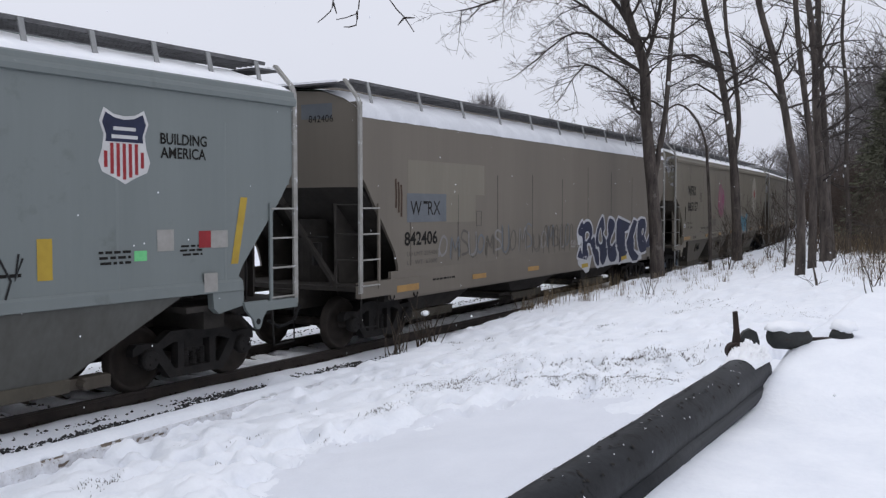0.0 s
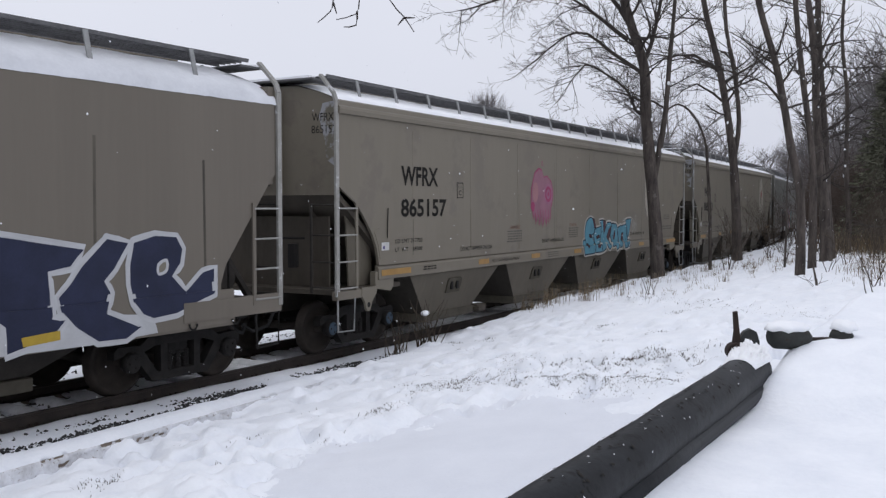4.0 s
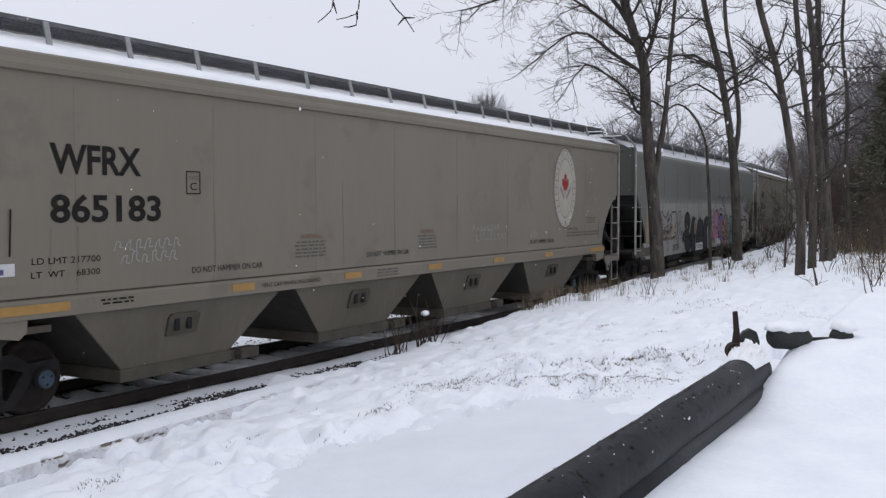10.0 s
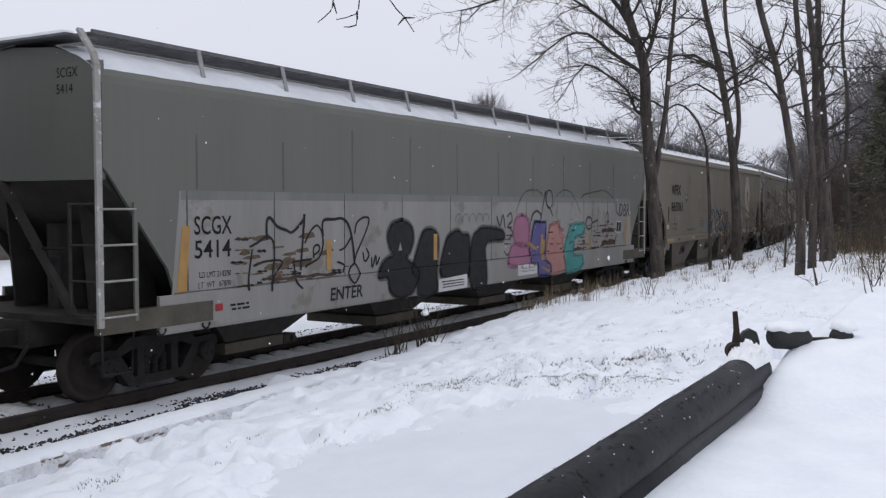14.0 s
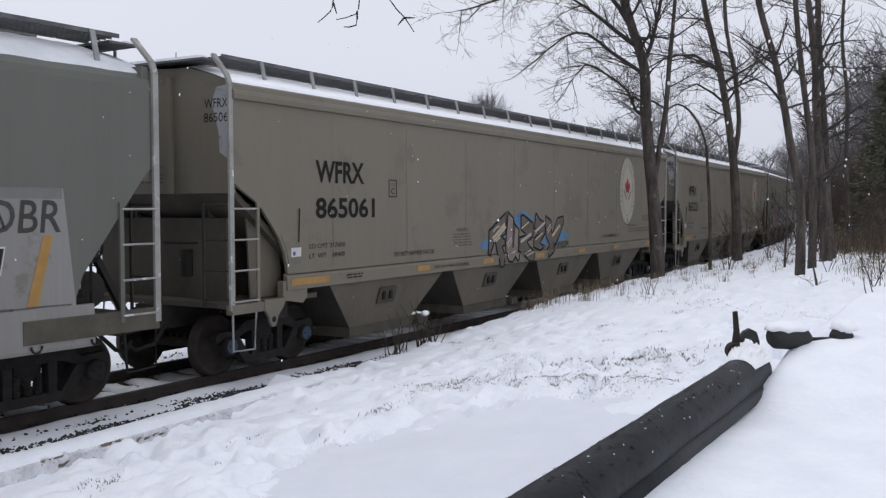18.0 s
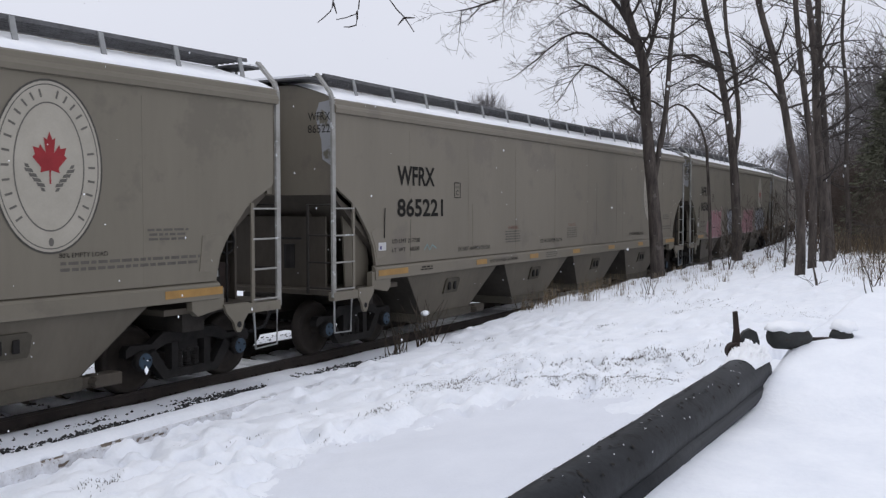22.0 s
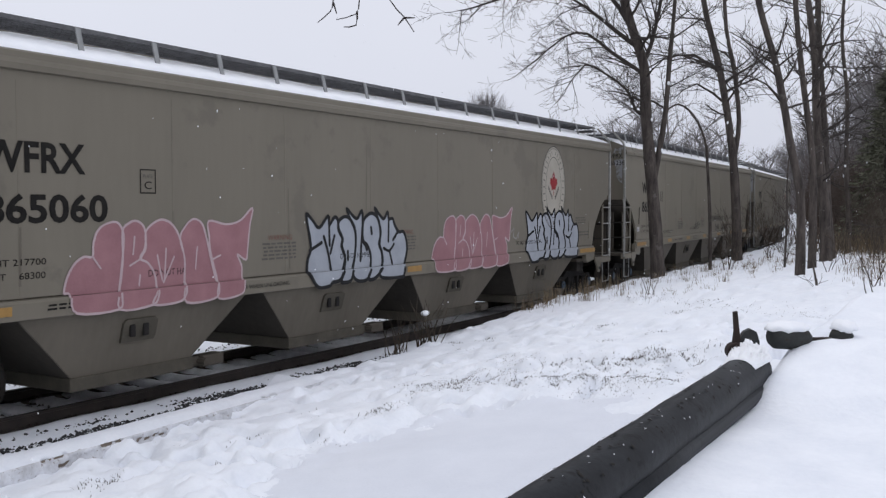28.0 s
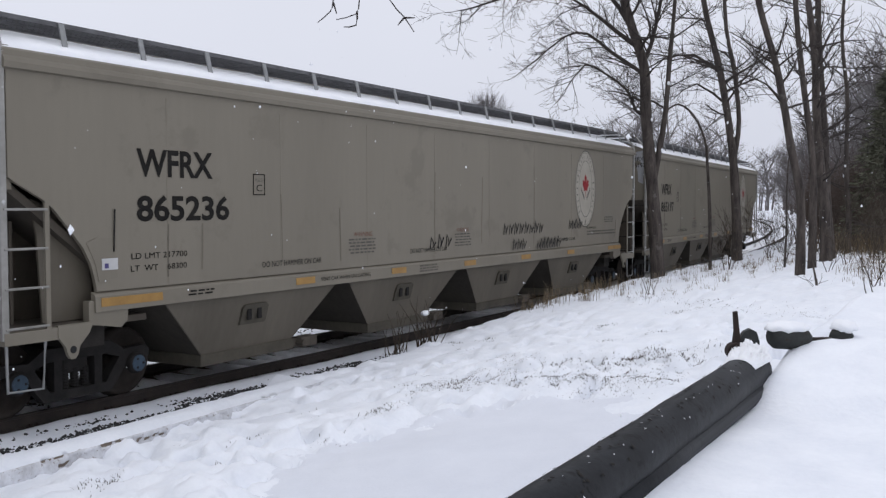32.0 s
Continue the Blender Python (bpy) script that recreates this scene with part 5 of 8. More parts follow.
    for pts in (((7.48, 1.71), (8, 1.88), (7.96, 1.56)), ((9.13, 2.25), (9.74, 2.45), (10.34, 2.22), (10.26, 2.14), (9.69, 2.29), (9.51, 2.02)), ((11.49, 2.06), (12.58, 1.8), (11.41, 1.52)), ((9.49, 1.49), (9.99, 1.24), (10.29, 1.3), (10.28, 1.49), (9.91, 1.71)), ((8.56, 1.86), (8.86, 1.9), (8.85, 1.65), (8.62, 1.65)), ((10.28, 1.78), (10.64, 1.89), (11.06, 1.79), (11.2, 1.59), (10.66, 1.65), (10.3, 1.57))):
        spray(car, at(X, pts), SKYBLUE, 0.0, name="graffiti_back", label="blue sprayed ground behind the letters", soft=False)
    angular = (
        ((7.99, 2.01), (8.83, 2.4), (8.79, 1.92), (8.56, 1.86), (8.76, 1.8), (8.76, 1.67), (8.62, 1.65), (8.72, 1.51), (8.64, 1.21), (8.46, 1.21), (8.4, 1.49), (8.25, 1.82), (8.19, 1.69), (8, 1.47), (7.94, 1.53)),
        ((8.92, 2.4), (9.21, 2.25), (9.23, 2.14), (9.48, 2), (9.45, 1.52), (9.43, 1.34), (9.36, 1.29), (9.23, 1.4), (9.08, 1.29), (8.89, 1.31), (8.81, 1.41), (8.8, 1.54), (8.8, 1.73)),
        ((9.59, 2.32), (9.73, 2.33), (10.26, 2.14), (10.26, 1.82), (9.91, 1.71), (10.26, 1.47), (10.23, 1.25), (9.99, 1.26), (9.47, 1.52), (9.5, 1.82), (9.89, 1.87), (9.59, 2)),
        ((10.39, 2.28), (10.41, 2.38), (10.64, 2.22), (10.93, 2.14), (10.96, 1.88), (10.64, 1.65), (10.95, 1.57), (10.68, 1.48), (10.28, 1.57), (10.31, 1.78), (10.59, 1.89), (10.33, 2.03)),
        ((10.98, 2.3), (11.32, 2.18), (11.34, 1.91), (11.43, 1.88), (11.71, 2.24), (12.11, 2.28), (12.11, 2.12), (11.75, 1.71), (11.51, 1.54), (11.41, 1.41), (11.07, 1.28), (11.09, 1.48), (11.23, 1.6), (11.01, 1.79)),
    )
    for k, pts in enumerate(angular):
        spray(car, at(X, pts), PINKGREY if k == 1 else BROWNSPRAY, 0.0015 + 0.0003 * k, name="graffiti_letter", label="grey-brown angular graffiti letter", soft=False)
        line(car, at(X, pts), 0.05, BLACKPAINT, 0.0035 + 0.0003 * k, name="graffiti_outline", label="black edge of the letter", closed=True, soft=False)
    line(car, at(X, ((9.19, 2.23), (9.15, 1.6), (9.2, 1.62), (9.26, 2.15))), 0.035, BLACKPAINT, 0.005, soft=False)
    gleams = (((8.17, 1.85), (8.4, 1.96), (8.73, 2.13)), ((8.19, 1.99), (8.31, 2.06), (8.45, 2.1)), ((8.3, 1.77), (8.5, 1.85)), ((8.86, 1.69), (9.08, 1.83)), ((9.64, 2.03), (9.99, 2.16)), ((9.61, 1.73), (10.11, 1.88)), ((9.78, 1.45), (10.18, 1.53)), ((10.41, 1.94), (10.91, 2.13)), ((10.41, 1.75), (10.8, 1.89)), ((11.07, 1.95), (11.29, 2.09)), ((11.43, 1.82), (11.84, 2.05)), ((8.85, 1.44), (9.28, 1.52)))
    for k, pts in enumerate(gleams):
        for j in range(1 if k % 3 else 2):
            line(car, at(X, [(x + 0.05 * j, z - 0.06 * j) for x, z in pts]), (0.07 if k in (0, 5, 7, 10) else 0.04) - 0.012 * j, (SANDSPRAY, PALEGREY)[(j + k) % 2], 0.0055 + 0.0004 * j, name="highlight_stroke", label="pale sprayed highlight")
    letters(car, "MANY MOONS..", X(11.45), 1.5, X(12.5), 1.66, BLACKPAINT, -1.609, 0.0, 0.25, label="thin black sprayed words", wave=0.01)

    car, X = MADE["865060"]
    pink = (
        ((2.96, 1.52), (3, 1.68), (3.1, 1.84), (3.24, 1.93), (3.37, 1.93), (3.39, 2.09), (3.45, 2.23), (3.56, 2.31), (3.73, 2.34), (3.82, 2.26), (3.85, 2.11), (3.81, 1.8), (3.77, 1.52), (3.78, 1.42), (3.72, 1.26), (3.11, 1.27), (3.03, 1.5)),
        ((3.83, 2.22), (3.93, 2.32), (4.04, 2.35), (4.15, 2.3), (4.2, 2.18), (4.18, 2), (4.1, 1.87), (4.23, 1.81), (4.34, 1.66), (4.37, 1.51), (4.38, 1.4), (4.27, 1.27), (3.74, 1.26), (3.79, 1.59), (3.83, 1.87)),
        ((4.2, 2.2), (4.32, 2.31), (4.47, 2.36), (4.63, 2.31), (4.76, 2.16), (4.86, 1.86), (4.86, 1.52), (4.86, 1.37), (4.73, 1.27), (4.29, 1.27), (4.36, 1.44), (4.34, 1.66), (4.23, 1.81), (4.12, 1.87), (4.2, 2)),
        ((4.79, 2.11), (4.89, 2.27), (5.03, 2.36), (5.18, 2.31), (5.26, 2.15), (5.34, 1.87), (5.43, 1.56), (5.48, 1.4), (5.39, 1.26), (4.86, 1.25), (4.85, 1.52), (4.87, 1.82)),
        ((5.32, 2.33), (5.66, 2.28), (5.95, 2.33), (6.21, 2.51), (6.15, 2.25), (6.1, 1.92), (6.06, 1.76), (5.88, 1.85), (5.97, 1.68), (5.97, 1.52), (6, 1.44), (5.93, 1.28), (5.47, 1.25), (5.47, 1.51), (5.41, 1.71), (5.34, 1.95), (5.33, 2.11)),
    )
    pink_lines = (((4.02, 2.15), (3.99, 1.93)), ((4.1, 1.66), (4.08, 1.53)), ((4.39, 1.9), (4.49, 1.54), (4.54, 1.98)), ((4.68, 1.87), (4.49, 1.54)), ((5.1, 1.98), (5.06, 1.69)), ((3.37, 1.93), (3.49, 1.78)), ((5.36, 1.79), (5.54, 1.85)), ((3.94, 1.79), (4.12, 1.87)))
    pale = (
        ((7.46, 2.41), (7.61, 2.31), (7.78, 2.19), (8.02, 2.38), (8.04, 2.22), (8.18, 2.35), (8.28, 2.3), (8.3, 2.13), (8.41, 1.99), (8.37, 1.87), (8.47, 1.68), (8.4, 1.48), (8.29, 1.32), (8.08, 1.29), (8, 1.24), (7.71, 1.24), (7.53, 1.42), (7.46, 1.52), (7.49, 1.71), (7.56, 1.83), (7.55, 1.99), (7.5, 2.19)),
        ((8.3, 2.28), (8.46, 2.36), (8.63, 2.31), (8.75, 2.15), (8.78, 1.94), (8.74, 1.66), (8.67, 1.46), (8.58, 1.29), (8.37, 1.27), (8.32, 1.31), (8.45, 1.51), (8.47, 1.68), (8.39, 1.87), (8.39, 2.02), (8.3, 2.16)),
        ((8.53, 2.49), (8.8, 2.32), (8.96, 2.46), (8.98, 2.22), (8.99, 1.93), (9.15, 1.81), (9.22, 1.63), (9.19, 1.45), (9.06, 1.28), (8.8, 1.27), (8.65, 1.39), (8.74, 1.66), (8.78, 1.94), (8.75, 2.15), (8.63, 2.31)),
        ((8.99, 2.25), (9.11, 2.37), (9.27, 2.41), (9.44, 2.32), (9.51, 2.13), (9.51, 1.98), (9.47, 1.87), (9.56, 1.72), (9.57, 1.5), (9.44, 1.36), (9.25, 1.27), (9.09, 1.29), (9.19, 1.45), (9.22, 1.67), (9.13, 1.85), (8.99, 1.97)),
        ((9.35, 2.5), (9.61, 2.31), (9.75, 2.44), (9.78, 2.31), (9.91, 2.31), (9.98, 2.19), (10.11, 2.07), (10.26, 2.07), (10.36, 1.91), (10.38, 1.71), (10.29, 1.48), (10.23, 1.29), (10.14, 1.25), (9.58, 1.27), (9.44, 1.36), (9.58, 1.53), (9.56, 1.72), (9.49, 1.87), (9.53, 2.09), (9.44, 2.32)),
    )
    pale_lines = (((7.9, 2.04), (8.01, 1.77), (8.08, 1.5)), ((8.18, 2.05), (8.07, 1.77)), ((7.53, 1.83), (7.84, 1.95)), ((8.04, 2.22), (8.05, 1.9)), ((8.55, 1.78), (8.55, 1.64)), ((8.97, 2.18), (8.91, 1.61)), ((9.23, 2.17), (9.25, 2.06)), ((8.99, 1.97), (9.1, 1.78)), ((9.78, 2.31), (9.77, 1.91)), ((10.08, 2.08), (9.92, 1.93)), ((9.62, 1.79), (9.8, 1.74), (9.94, 1.85)), ((9.8, 1.74), (9.89, 1.51)))
    for scale, shift in ((1.0, 0.0), (1.068, 8.11)):
        for k, pts in enumerate(pink):
            spray(car, at(X, pts, scale, shift), PINK, 0.0004 * k, name="graffiti_letter", label="dusty pink bubble graffiti letter")
            line(car, at(X, pts, scale, shift), 0.03, PALEPINK, 0.003 + 0.0002 * k, name="graffiti_outline", label="pale outline of the letter", closed=True)
        for pts in pink_lines:
            line(car, at(X, pts, scale, shift), 0.026, PALEPINK, 0.0045)
    for scale, shift in ((1.0, 0.0), (1.08, 7.40)):
        for k, pts in enumerate(pale):
            spray(car, at(X, pts, scale, shift), ICE, 0.0004 * k, name="graffiti_letter", label="pale grey-blue graffiti letter", soft=False)
            line(car, at(X, pts, scale, shift), 0.062, BLACKPAINT, 0.003 + 0.0002 * k, name="graffiti_outline", label="black outline of the letter", closed=True)
        for pts in pale_lines:
            line(car, at(X, pts, scale, shift), 0.055, BLACKPAINT, 0.0045)
    stroke(car, [(X(14.7), 1.95), (X(14.85), 2.05), (X(14.8), 1.85), (X(14.95), 1.8), (X(15.1), 1.95), (X(15.05), 1.8)], 0.03, FADEWHITE, -1.607, "chalk_scribble")

    car, X = MADE["865236"]
    for x, z, n, w in ((9.05, 1.72, 3, 0.3), (12.2, 1.9, 8, 0.27), (12.6, 1.55, 3, 0.25), (13.9, 1.52, 7, 0.2), (15.9, 1.95, 4, 0.22)):
        rnd = random.Random(int(x * 10))
        for k in range(n):
            q = X(x + k * w)
            h = 0.2 + rnd.uniform(0, 0.1)
            stroke(car, [(q, z), (q + 0.05, z + h), (q + 0.12, z + h * 0.5), (q + 0.1, z + 0.02), (q + 0.22, z + h * rnd.uniform(0.5, 1))], 0.035, BLACKPAINT, -1.609 if z > 1.6 else -1.638, "black_tag", "scrawled black tag")
    car, X = MADE["865221"]
    stroke(car, [(X(2.9), 1.72), (X(3.0), 1.82), (X(3.1), 1.7), (X(3.2), 1.8), (X(3.35), 1.73)], 0.025, TEALFADE, -1.607, "chalk_scribble", "faint teal scribble")


OLDTAG = material("worn_grey_tag", (0.155, 0.152, 0.148), (0.20, 0.197, 0.19), 0.7, 0, 6, 40, 0.0)
PALEPINK = material("pale_pink_spray", (0.36, 0.27, 0.285), (0.45, 0.36, 0.37), 0.6, 0, 3, 40, 0.03)
PINKGREY = material("pinkish_grey_spray", (0.15, 0.118, 0.108), (0.215, 0.172, 0.155), 0.6, 0, 3, 40, 0.03)
PALEGREY = material("pale_grey_spray", (0.30, 0.29, 0.26), (0.38, 0.365, 0.33), 0.6, 0, 3, 40, 0.03)
MAROON = material("maroon_spray", (0.05, 0.018, 0.026), (0.09, 0.034, 0.044), 0.6, 0, 4, 40, 0.03)
DEEPBLUE = material("deep_blue_spray", (0.008, 0.02, 0.04), (0.02, 0.045, 0.075), 0.6, 0, 4, 40, 0.03)
PINKDULL = material("dusty_pink_spray", (0.185, 0.088, 0.115), (0.25, 0.115, 0.16), 0.55, 0, 3, 40, 0.03)
FADEWHITE = material("faded_chalk", (0.24, 0.235, 0.22), (0.31, 0.30, 0.285), 0.8, 0, 9, 60, 0.0)
TEALFADE = material("faded_teal", (0.14, 0.24, 0.25), (0.18, 0.29, 0.29), 0.8, 0, 9, 60, 0.0)
BROWNSPRAY = material("brown_spray_paint", (0.07, 0.058, 0.047), (0.115, 0.096, 0.078), 0.55, 0, 3, 40, 0.03)
SANDSPRAY = material("sand_spray_paint", (0.36, 0.27, 0.17), (0.45, 0.35, 0.24), 0.55, 0, 3, 40, 0.03)
DARKRUST = material("dark_rust_stain", (0.035, 0.023, 0.017), (0.07, 0.045, 0.03), 0.85, 0, 8, 60, 0.1)
OCHRE = material("worn_ochre_strip", (0.20, 0.12, 0.04), (0.28, 0.18, 0.07), 0.6, 0, 5, 60, 0.05)
THINCHALK = material("thin_white_paint", (0.125, 0.124, 0.116), (0.165, 0.163, 0.153), 0.65, 0, 1.0, 12, 0.05, (1.6, 1.0, 0.3))
RUSTSTAIN = material("rust_stain", (0.06, 0.042, 0.029), (0.115, 0.082, 0.056), 0.8, 0, 8, 60, 0.1)
PATCHTAN = material("lighter_tan_patch", (0.145, 0.131, 0.105), (0.178, 0.162, 0.13), 0.6, 0, 1.1, 14, 0.04, STREAK)
paint_beige_cars()


# ---------- the tan car with navy graffiti ----------
def tan_car():
    L = 17.6
    car, X = make_car(-65.92, L, TAN, "slab", "dirty tan covered hopper with large navy graffiti", 31)
    rect(car, "repaint_patch", X(1.55), 2.76, X(4.6), 3.38, PATCHTAN, -1.603, "lighter repainted patch")
    rect(car, "repaint_patch", X(2.96), 2.22, X(4.2), 2.8, PATCHTAN, -1.6027, "lighter repainted patch")
    rect(car, "name_patch", X(1.5), 2.24, X(2.96), 2.77, GREY, -1.605, "grey painted-out patch")
    letters(car, "W  RX", X(1.62), 2.37, X(2.72), 2.63, LETTER, -1.608)
    rect(car, "letter_bar", X(2.08), 2.58, X(2.24), 2.63, LETTER, -1.608)
    letters(car, "842406", X(1.42), 1.82, X(2.6), 2.06, LETTER, bold=0.022)
    letters(car, "LD LMT 225400", X(1.5), 1.62, X(2.6), 1.7, FAINT)
    letters(car, "LT  WT  61000", X(1.5), 1.46, X(2.6), 1.54, FAINT)
    for k in range(3):
        stroke(car, [(X(1.12 + 0.09 * k), 3.02 - 0.05 * k), (X(1.14 + 0.09 * k), 2.75), (X(1.13 + 0.09 * k), 2.5 - 0.08 * k)], 0.06, DARKRUST, -1.604, "rust_streak", "brown rust streak")
    rect(car, "reflector_strip", X(1.12), 0.99, X(1.88), 1.11, ORANGE, -1.6235, "orange reflective strip", 0.003)
    for x in (4.05, 6.8):
        rect(car, "reflector_strip", X(x), 1.03, X(x + 0.62), 1.13, ORANGE, -1.613, "orange reflective strip", 0.003)
    bars(car, X(2.4), 1.1, X(3.3), 1.17, 1, LETTER, -1.613, 3)
    bm = B()
    for a, b, c, d in ((-0.12, 0.12, 0.14, 0.155), (-0.12, 0.12, -0.155, -0.14), (-0.12, -0.105, -0.14, 0.14), (0.105, 0.12, -0.14, 0.14)):
        box(bm, X(4.35) + a, X(4.35) + b, -1.606, -1.603, 2.28 + c, 2.28 + d)
    part("plate_box", bm, FAINT, car)
    rnd = random.Random(8)
    for k in range(17):
        x, z, h = 2.7 + 0.4 * k + rnd.uniform(-0.06, 0.06), 1.52 + rnd.uniform(0, 0.06), rnd.uniform(0.34, 0.6)
        shape = (((0, 0), (0.04, 0.6), (0.16, 1), (0.3, 0.75), (0.26, 0.2), (0.1, 0.0), (0.0, 0.35)), ((0, 0), (0.05, 0.95), (0.18, 0.4), (0.32, 1.0), (0.34, 0.05)), ((0.3, 0.9), (0.1, 1.0), (0.02, 0.7), (0.25, 0.45), (0.3, 0.15), (0.05, 0.05)), ((0, 0.95), (0.03, 0.1), (0.2, 0.0), (0.32, 0.3), (0.3, 0.95)))[k % 4]
        pts = [(x + px * 1.05, z + pz * h) for px, pz in shape]
        line(car, at(X, pts), 0.05 if k < 8 else 0.035, (OLDTAG, GREY, FAINT)[k % 3], 0.0008 + 0.0003 * (k % 2), "slab", "old_tag", "faded looping grey graffiti")
        if k % 2:
            line(car, at(X, [(px + 0.05, pz - 0.05) for px, pz in pts]), 0.022, FAINT, 0.0018, "slab", "old_tag")
    for k in range(6):
        x = 9.6 + 0.33 * k - 1.9
        line(car, at(X, ((x, 1.42), (x + 0.05, 1.95), (x + 0.2, 2.05), (x + 0.22, 1.6))), 0.025, SEAM, 0.002, "slab", "old_tag", "thin dark scrawl")
    # the large navy letters
    for pts in (((11.07, 1.23), (11.35, 0.85), (12.07, 0.87), (13.13, 0.88), (14.34, 0.86), (15.26, 0.9), (15.19, 1.14), (13.72, 1.29), (12.34, 1.38), (11.25, 1.41)), ((9.91, 1.1), (10.18, 1.18), (10.95, 1.22), (10.86, 1.01), (10.71, 0.79), (10.48, 0.76), (10.33, 0.85), (9.94, 1.01)), ((9.85, 1.83), (9.95, 1.54), (10.1, 1.5), (10.24, 1.66), (10.01, 1.79))):
        spray(car, at(X, pts), PALE, 0.0, "slab", "graffiti_back", "white sprayed ground under the letters", False)
    navy = (
        (((9.93, 1.91), (10.22, 2.15), (10.33, 2.08), (10.56, 2.14), (10.8, 2.11), (10.97, 1.97), (11.01, 1.79), (10.92, 1.65), (11.14, 1.72), (11.23, 1.54), (11.27, 1.39), (11.4, 1.35), (11.49, 1.19), (11.5, 0.93), (11.35, 0.9), (11.18, 1.02), (11.07, 1.19), (10.96, 1.3), (10.83, 1.51), (10.62, 1.52), (10.62, 1.4), (10.69, 1.26), (10.61, 1.1), (10.2, 1.14), (9.88, 1.22), (10.1, 1.47), (10.21, 1.3), (10.25, 1.52), (10.22, 1.71), (10.01, 1.76)), (((10.48, 1.8), (10.63, 1.84), (10.73, 1.79), (10.71, 1.71), (10.48, 1.62)), )),
        (((11.8, 2.26), (11.96, 1.93), (11.87, 1.83), (11.86, 1.75), (12.06, 1.61), (12.11, 1.4), (12.15, 1.21), (12.02, 1.02), (11.84, 0.9), (11.68, 0.93), (11.54, 1.07), (11.52, 1.31), (11.34, 1.41), (11.23, 1.52), (11.25, 1.71), (11.43, 2.01)), (((11.6, 1.92), (11.7, 1.8), (11.74, 1.55), (11.6, 1.51), (11.48, 1.59), (11.48, 1.76)), )),
        (((12.28, 2.18), (12.61, 2.17), (12.79, 2.07), (12.76, 1.88), (12.44, 1.59), (12.44, 1.46), (12.57, 1.41), (12.87, 1.54), (12.87, 1.34), (12.97, 1.16), (12.85, 0.99), (12.58, 0.93), (12.32, 0.99), (12.15, 1.18), (12.12, 1.35), (12.08, 1.57), (12.24, 1.73), (12.19, 1.86)), ()),
        (((13.09, 2.21), (14.17, 2.03), (13.98, 1.81), (13.68, 1.77), (13.7, 1.57), (13.72, 1.24), (13.9, 1.2), (13.72, 1.01), (13.13, 0.88), (13.11, 1.19), (12.97, 1.29), (12.9, 1.43), (12.9, 1.79), (12.94, 2.09)), ()),
        (((14.49, 2.15), (14.83, 2.08), (14.61, 1.76), (14.46, 1.62), (14.55, 1.47), (14.48, 1.23), (14.88, 1.06), (15.01, 1), (14.76, 0.87), (14.34, 0.88), (14.03, 1.08), (13.84, 1.28), (13.79, 1.47), (13.96, 1.63), (14.12, 1.83)), ()),
        (((14.89, 2.09), (15.24, 2.17), (15.6, 2.14), (15.71, 1.97), (15.67, 1.77), (15.53, 1.62), (15.75, 1.41), (16.05, 1.65), (16.28, 1.69), (16.27, 1.32), (15.92, 1.22), (15.59, 1.11), (15.19, 1.08), (15.02, 1.15), (14.88, 1.31), (14.82, 1.55), (14.82, 1.8)), (((15.29, 1.78), (15.42, 1.83), (15.42, 1.7), (15.29, 1.66)), )),
    )
    for k, (pts, holes) in enumerate(navy):
        soft = k in (0, 1, 2)
        line(car, at(X, pts), 0.11, PALE, 0.0014 + 0.0003 * (k % 2), "slab", "graffiti_outline", "white outline of the letter", True, soft)
        spray(car, at(X, pts), NAVY, 0.0024 + 0.0003 * (k % 2), "slab", "graffiti_letter", "large navy graffiti letter with white outline", soft)
        line(car, at(X, pts), 0.032, PALE, 0.0034, "slab", "graffiti_line", "", True, soft)
        for q in holes:
            spray(car, at(X, q), PATCHTAN, 0.0042, "slab", "letter_eye", "open eye of the letter")
            line(car, at(X, q), 0.045, PALE, 0.005, "slab", "graffiti_outline", closed=True)
    for pts in (((10.18, 1.02), (10.65, 1.02), (10.65, 0.92), (10.18, 0.91)), ((13.31, 1.06), (13.81, 1.09), (13.81, 0.98), (13.33, 0.95)), ((15.77, 1.11), (16.75, 1.14), (16.75, 1.06), (15.77, 1.02))):
        spray(car, at(X, pts), YELLOW, 0.0056, "slab", "reflector_strip", "yellow strip", False)
    for pts in (((9.45, 1.6), (9.55, 1.66), (9.5, 1.5), (9.6, 1.5)), ((9.66, 1.64), (9.62, 1.5), (9.72, 1.5), (9.7, 1.64)), ((9.78, 1.5), (9.8, 1.65)), ((9.86, 1.55), (9.94, 1.6), (9.92, 1.48))):
        line(car, at(X, pts), 0.03, FADEWHITE, 0.001, "slab", "chalk_scribble", "faded white scribble")
    for pts in (((10.33, 1.2), (10.28, 1.14), (10.35, 1.08)), ((10.4, 1.2), (10.5, 1.2)), ((10.45, 1.2), (10.45, 1.08)), ((10.55, 1.2), (10.58, 1.08), (10.62, 1.16), (10.66, 1.08), (10.7, 1.2))):
        line(car, at(X, pts), 0.025, PALE, 0.006, "slab", "graffiti_line")
    m = letters(car, "842406", -0.2, 3.98, 0.32, 4.1, LETTER, y=0)
    m.matrix_basis = pose(X(0.05), -0.7, 0, 0, 0, -90)
    o = rect(car, "end_patch", -0.36, 4.04, 0.3, 4.3, GREY, 0, "grey painted-out patch")
    o.matrix_basis = pose(X(0.053), -0.7, 0, 0, 0, -90)


tan_car()


# ---------- the two-tone car covered in tags ----------
HAZE = {m.name: mist(m, 0.45) for m in (ORCHID, SALMON, TEAL, PURPLE, BLACKPAINT)}
ARC, INK = mist(OLIVESEAM, 0.4), mist(BLACKPAINT, 0.7)


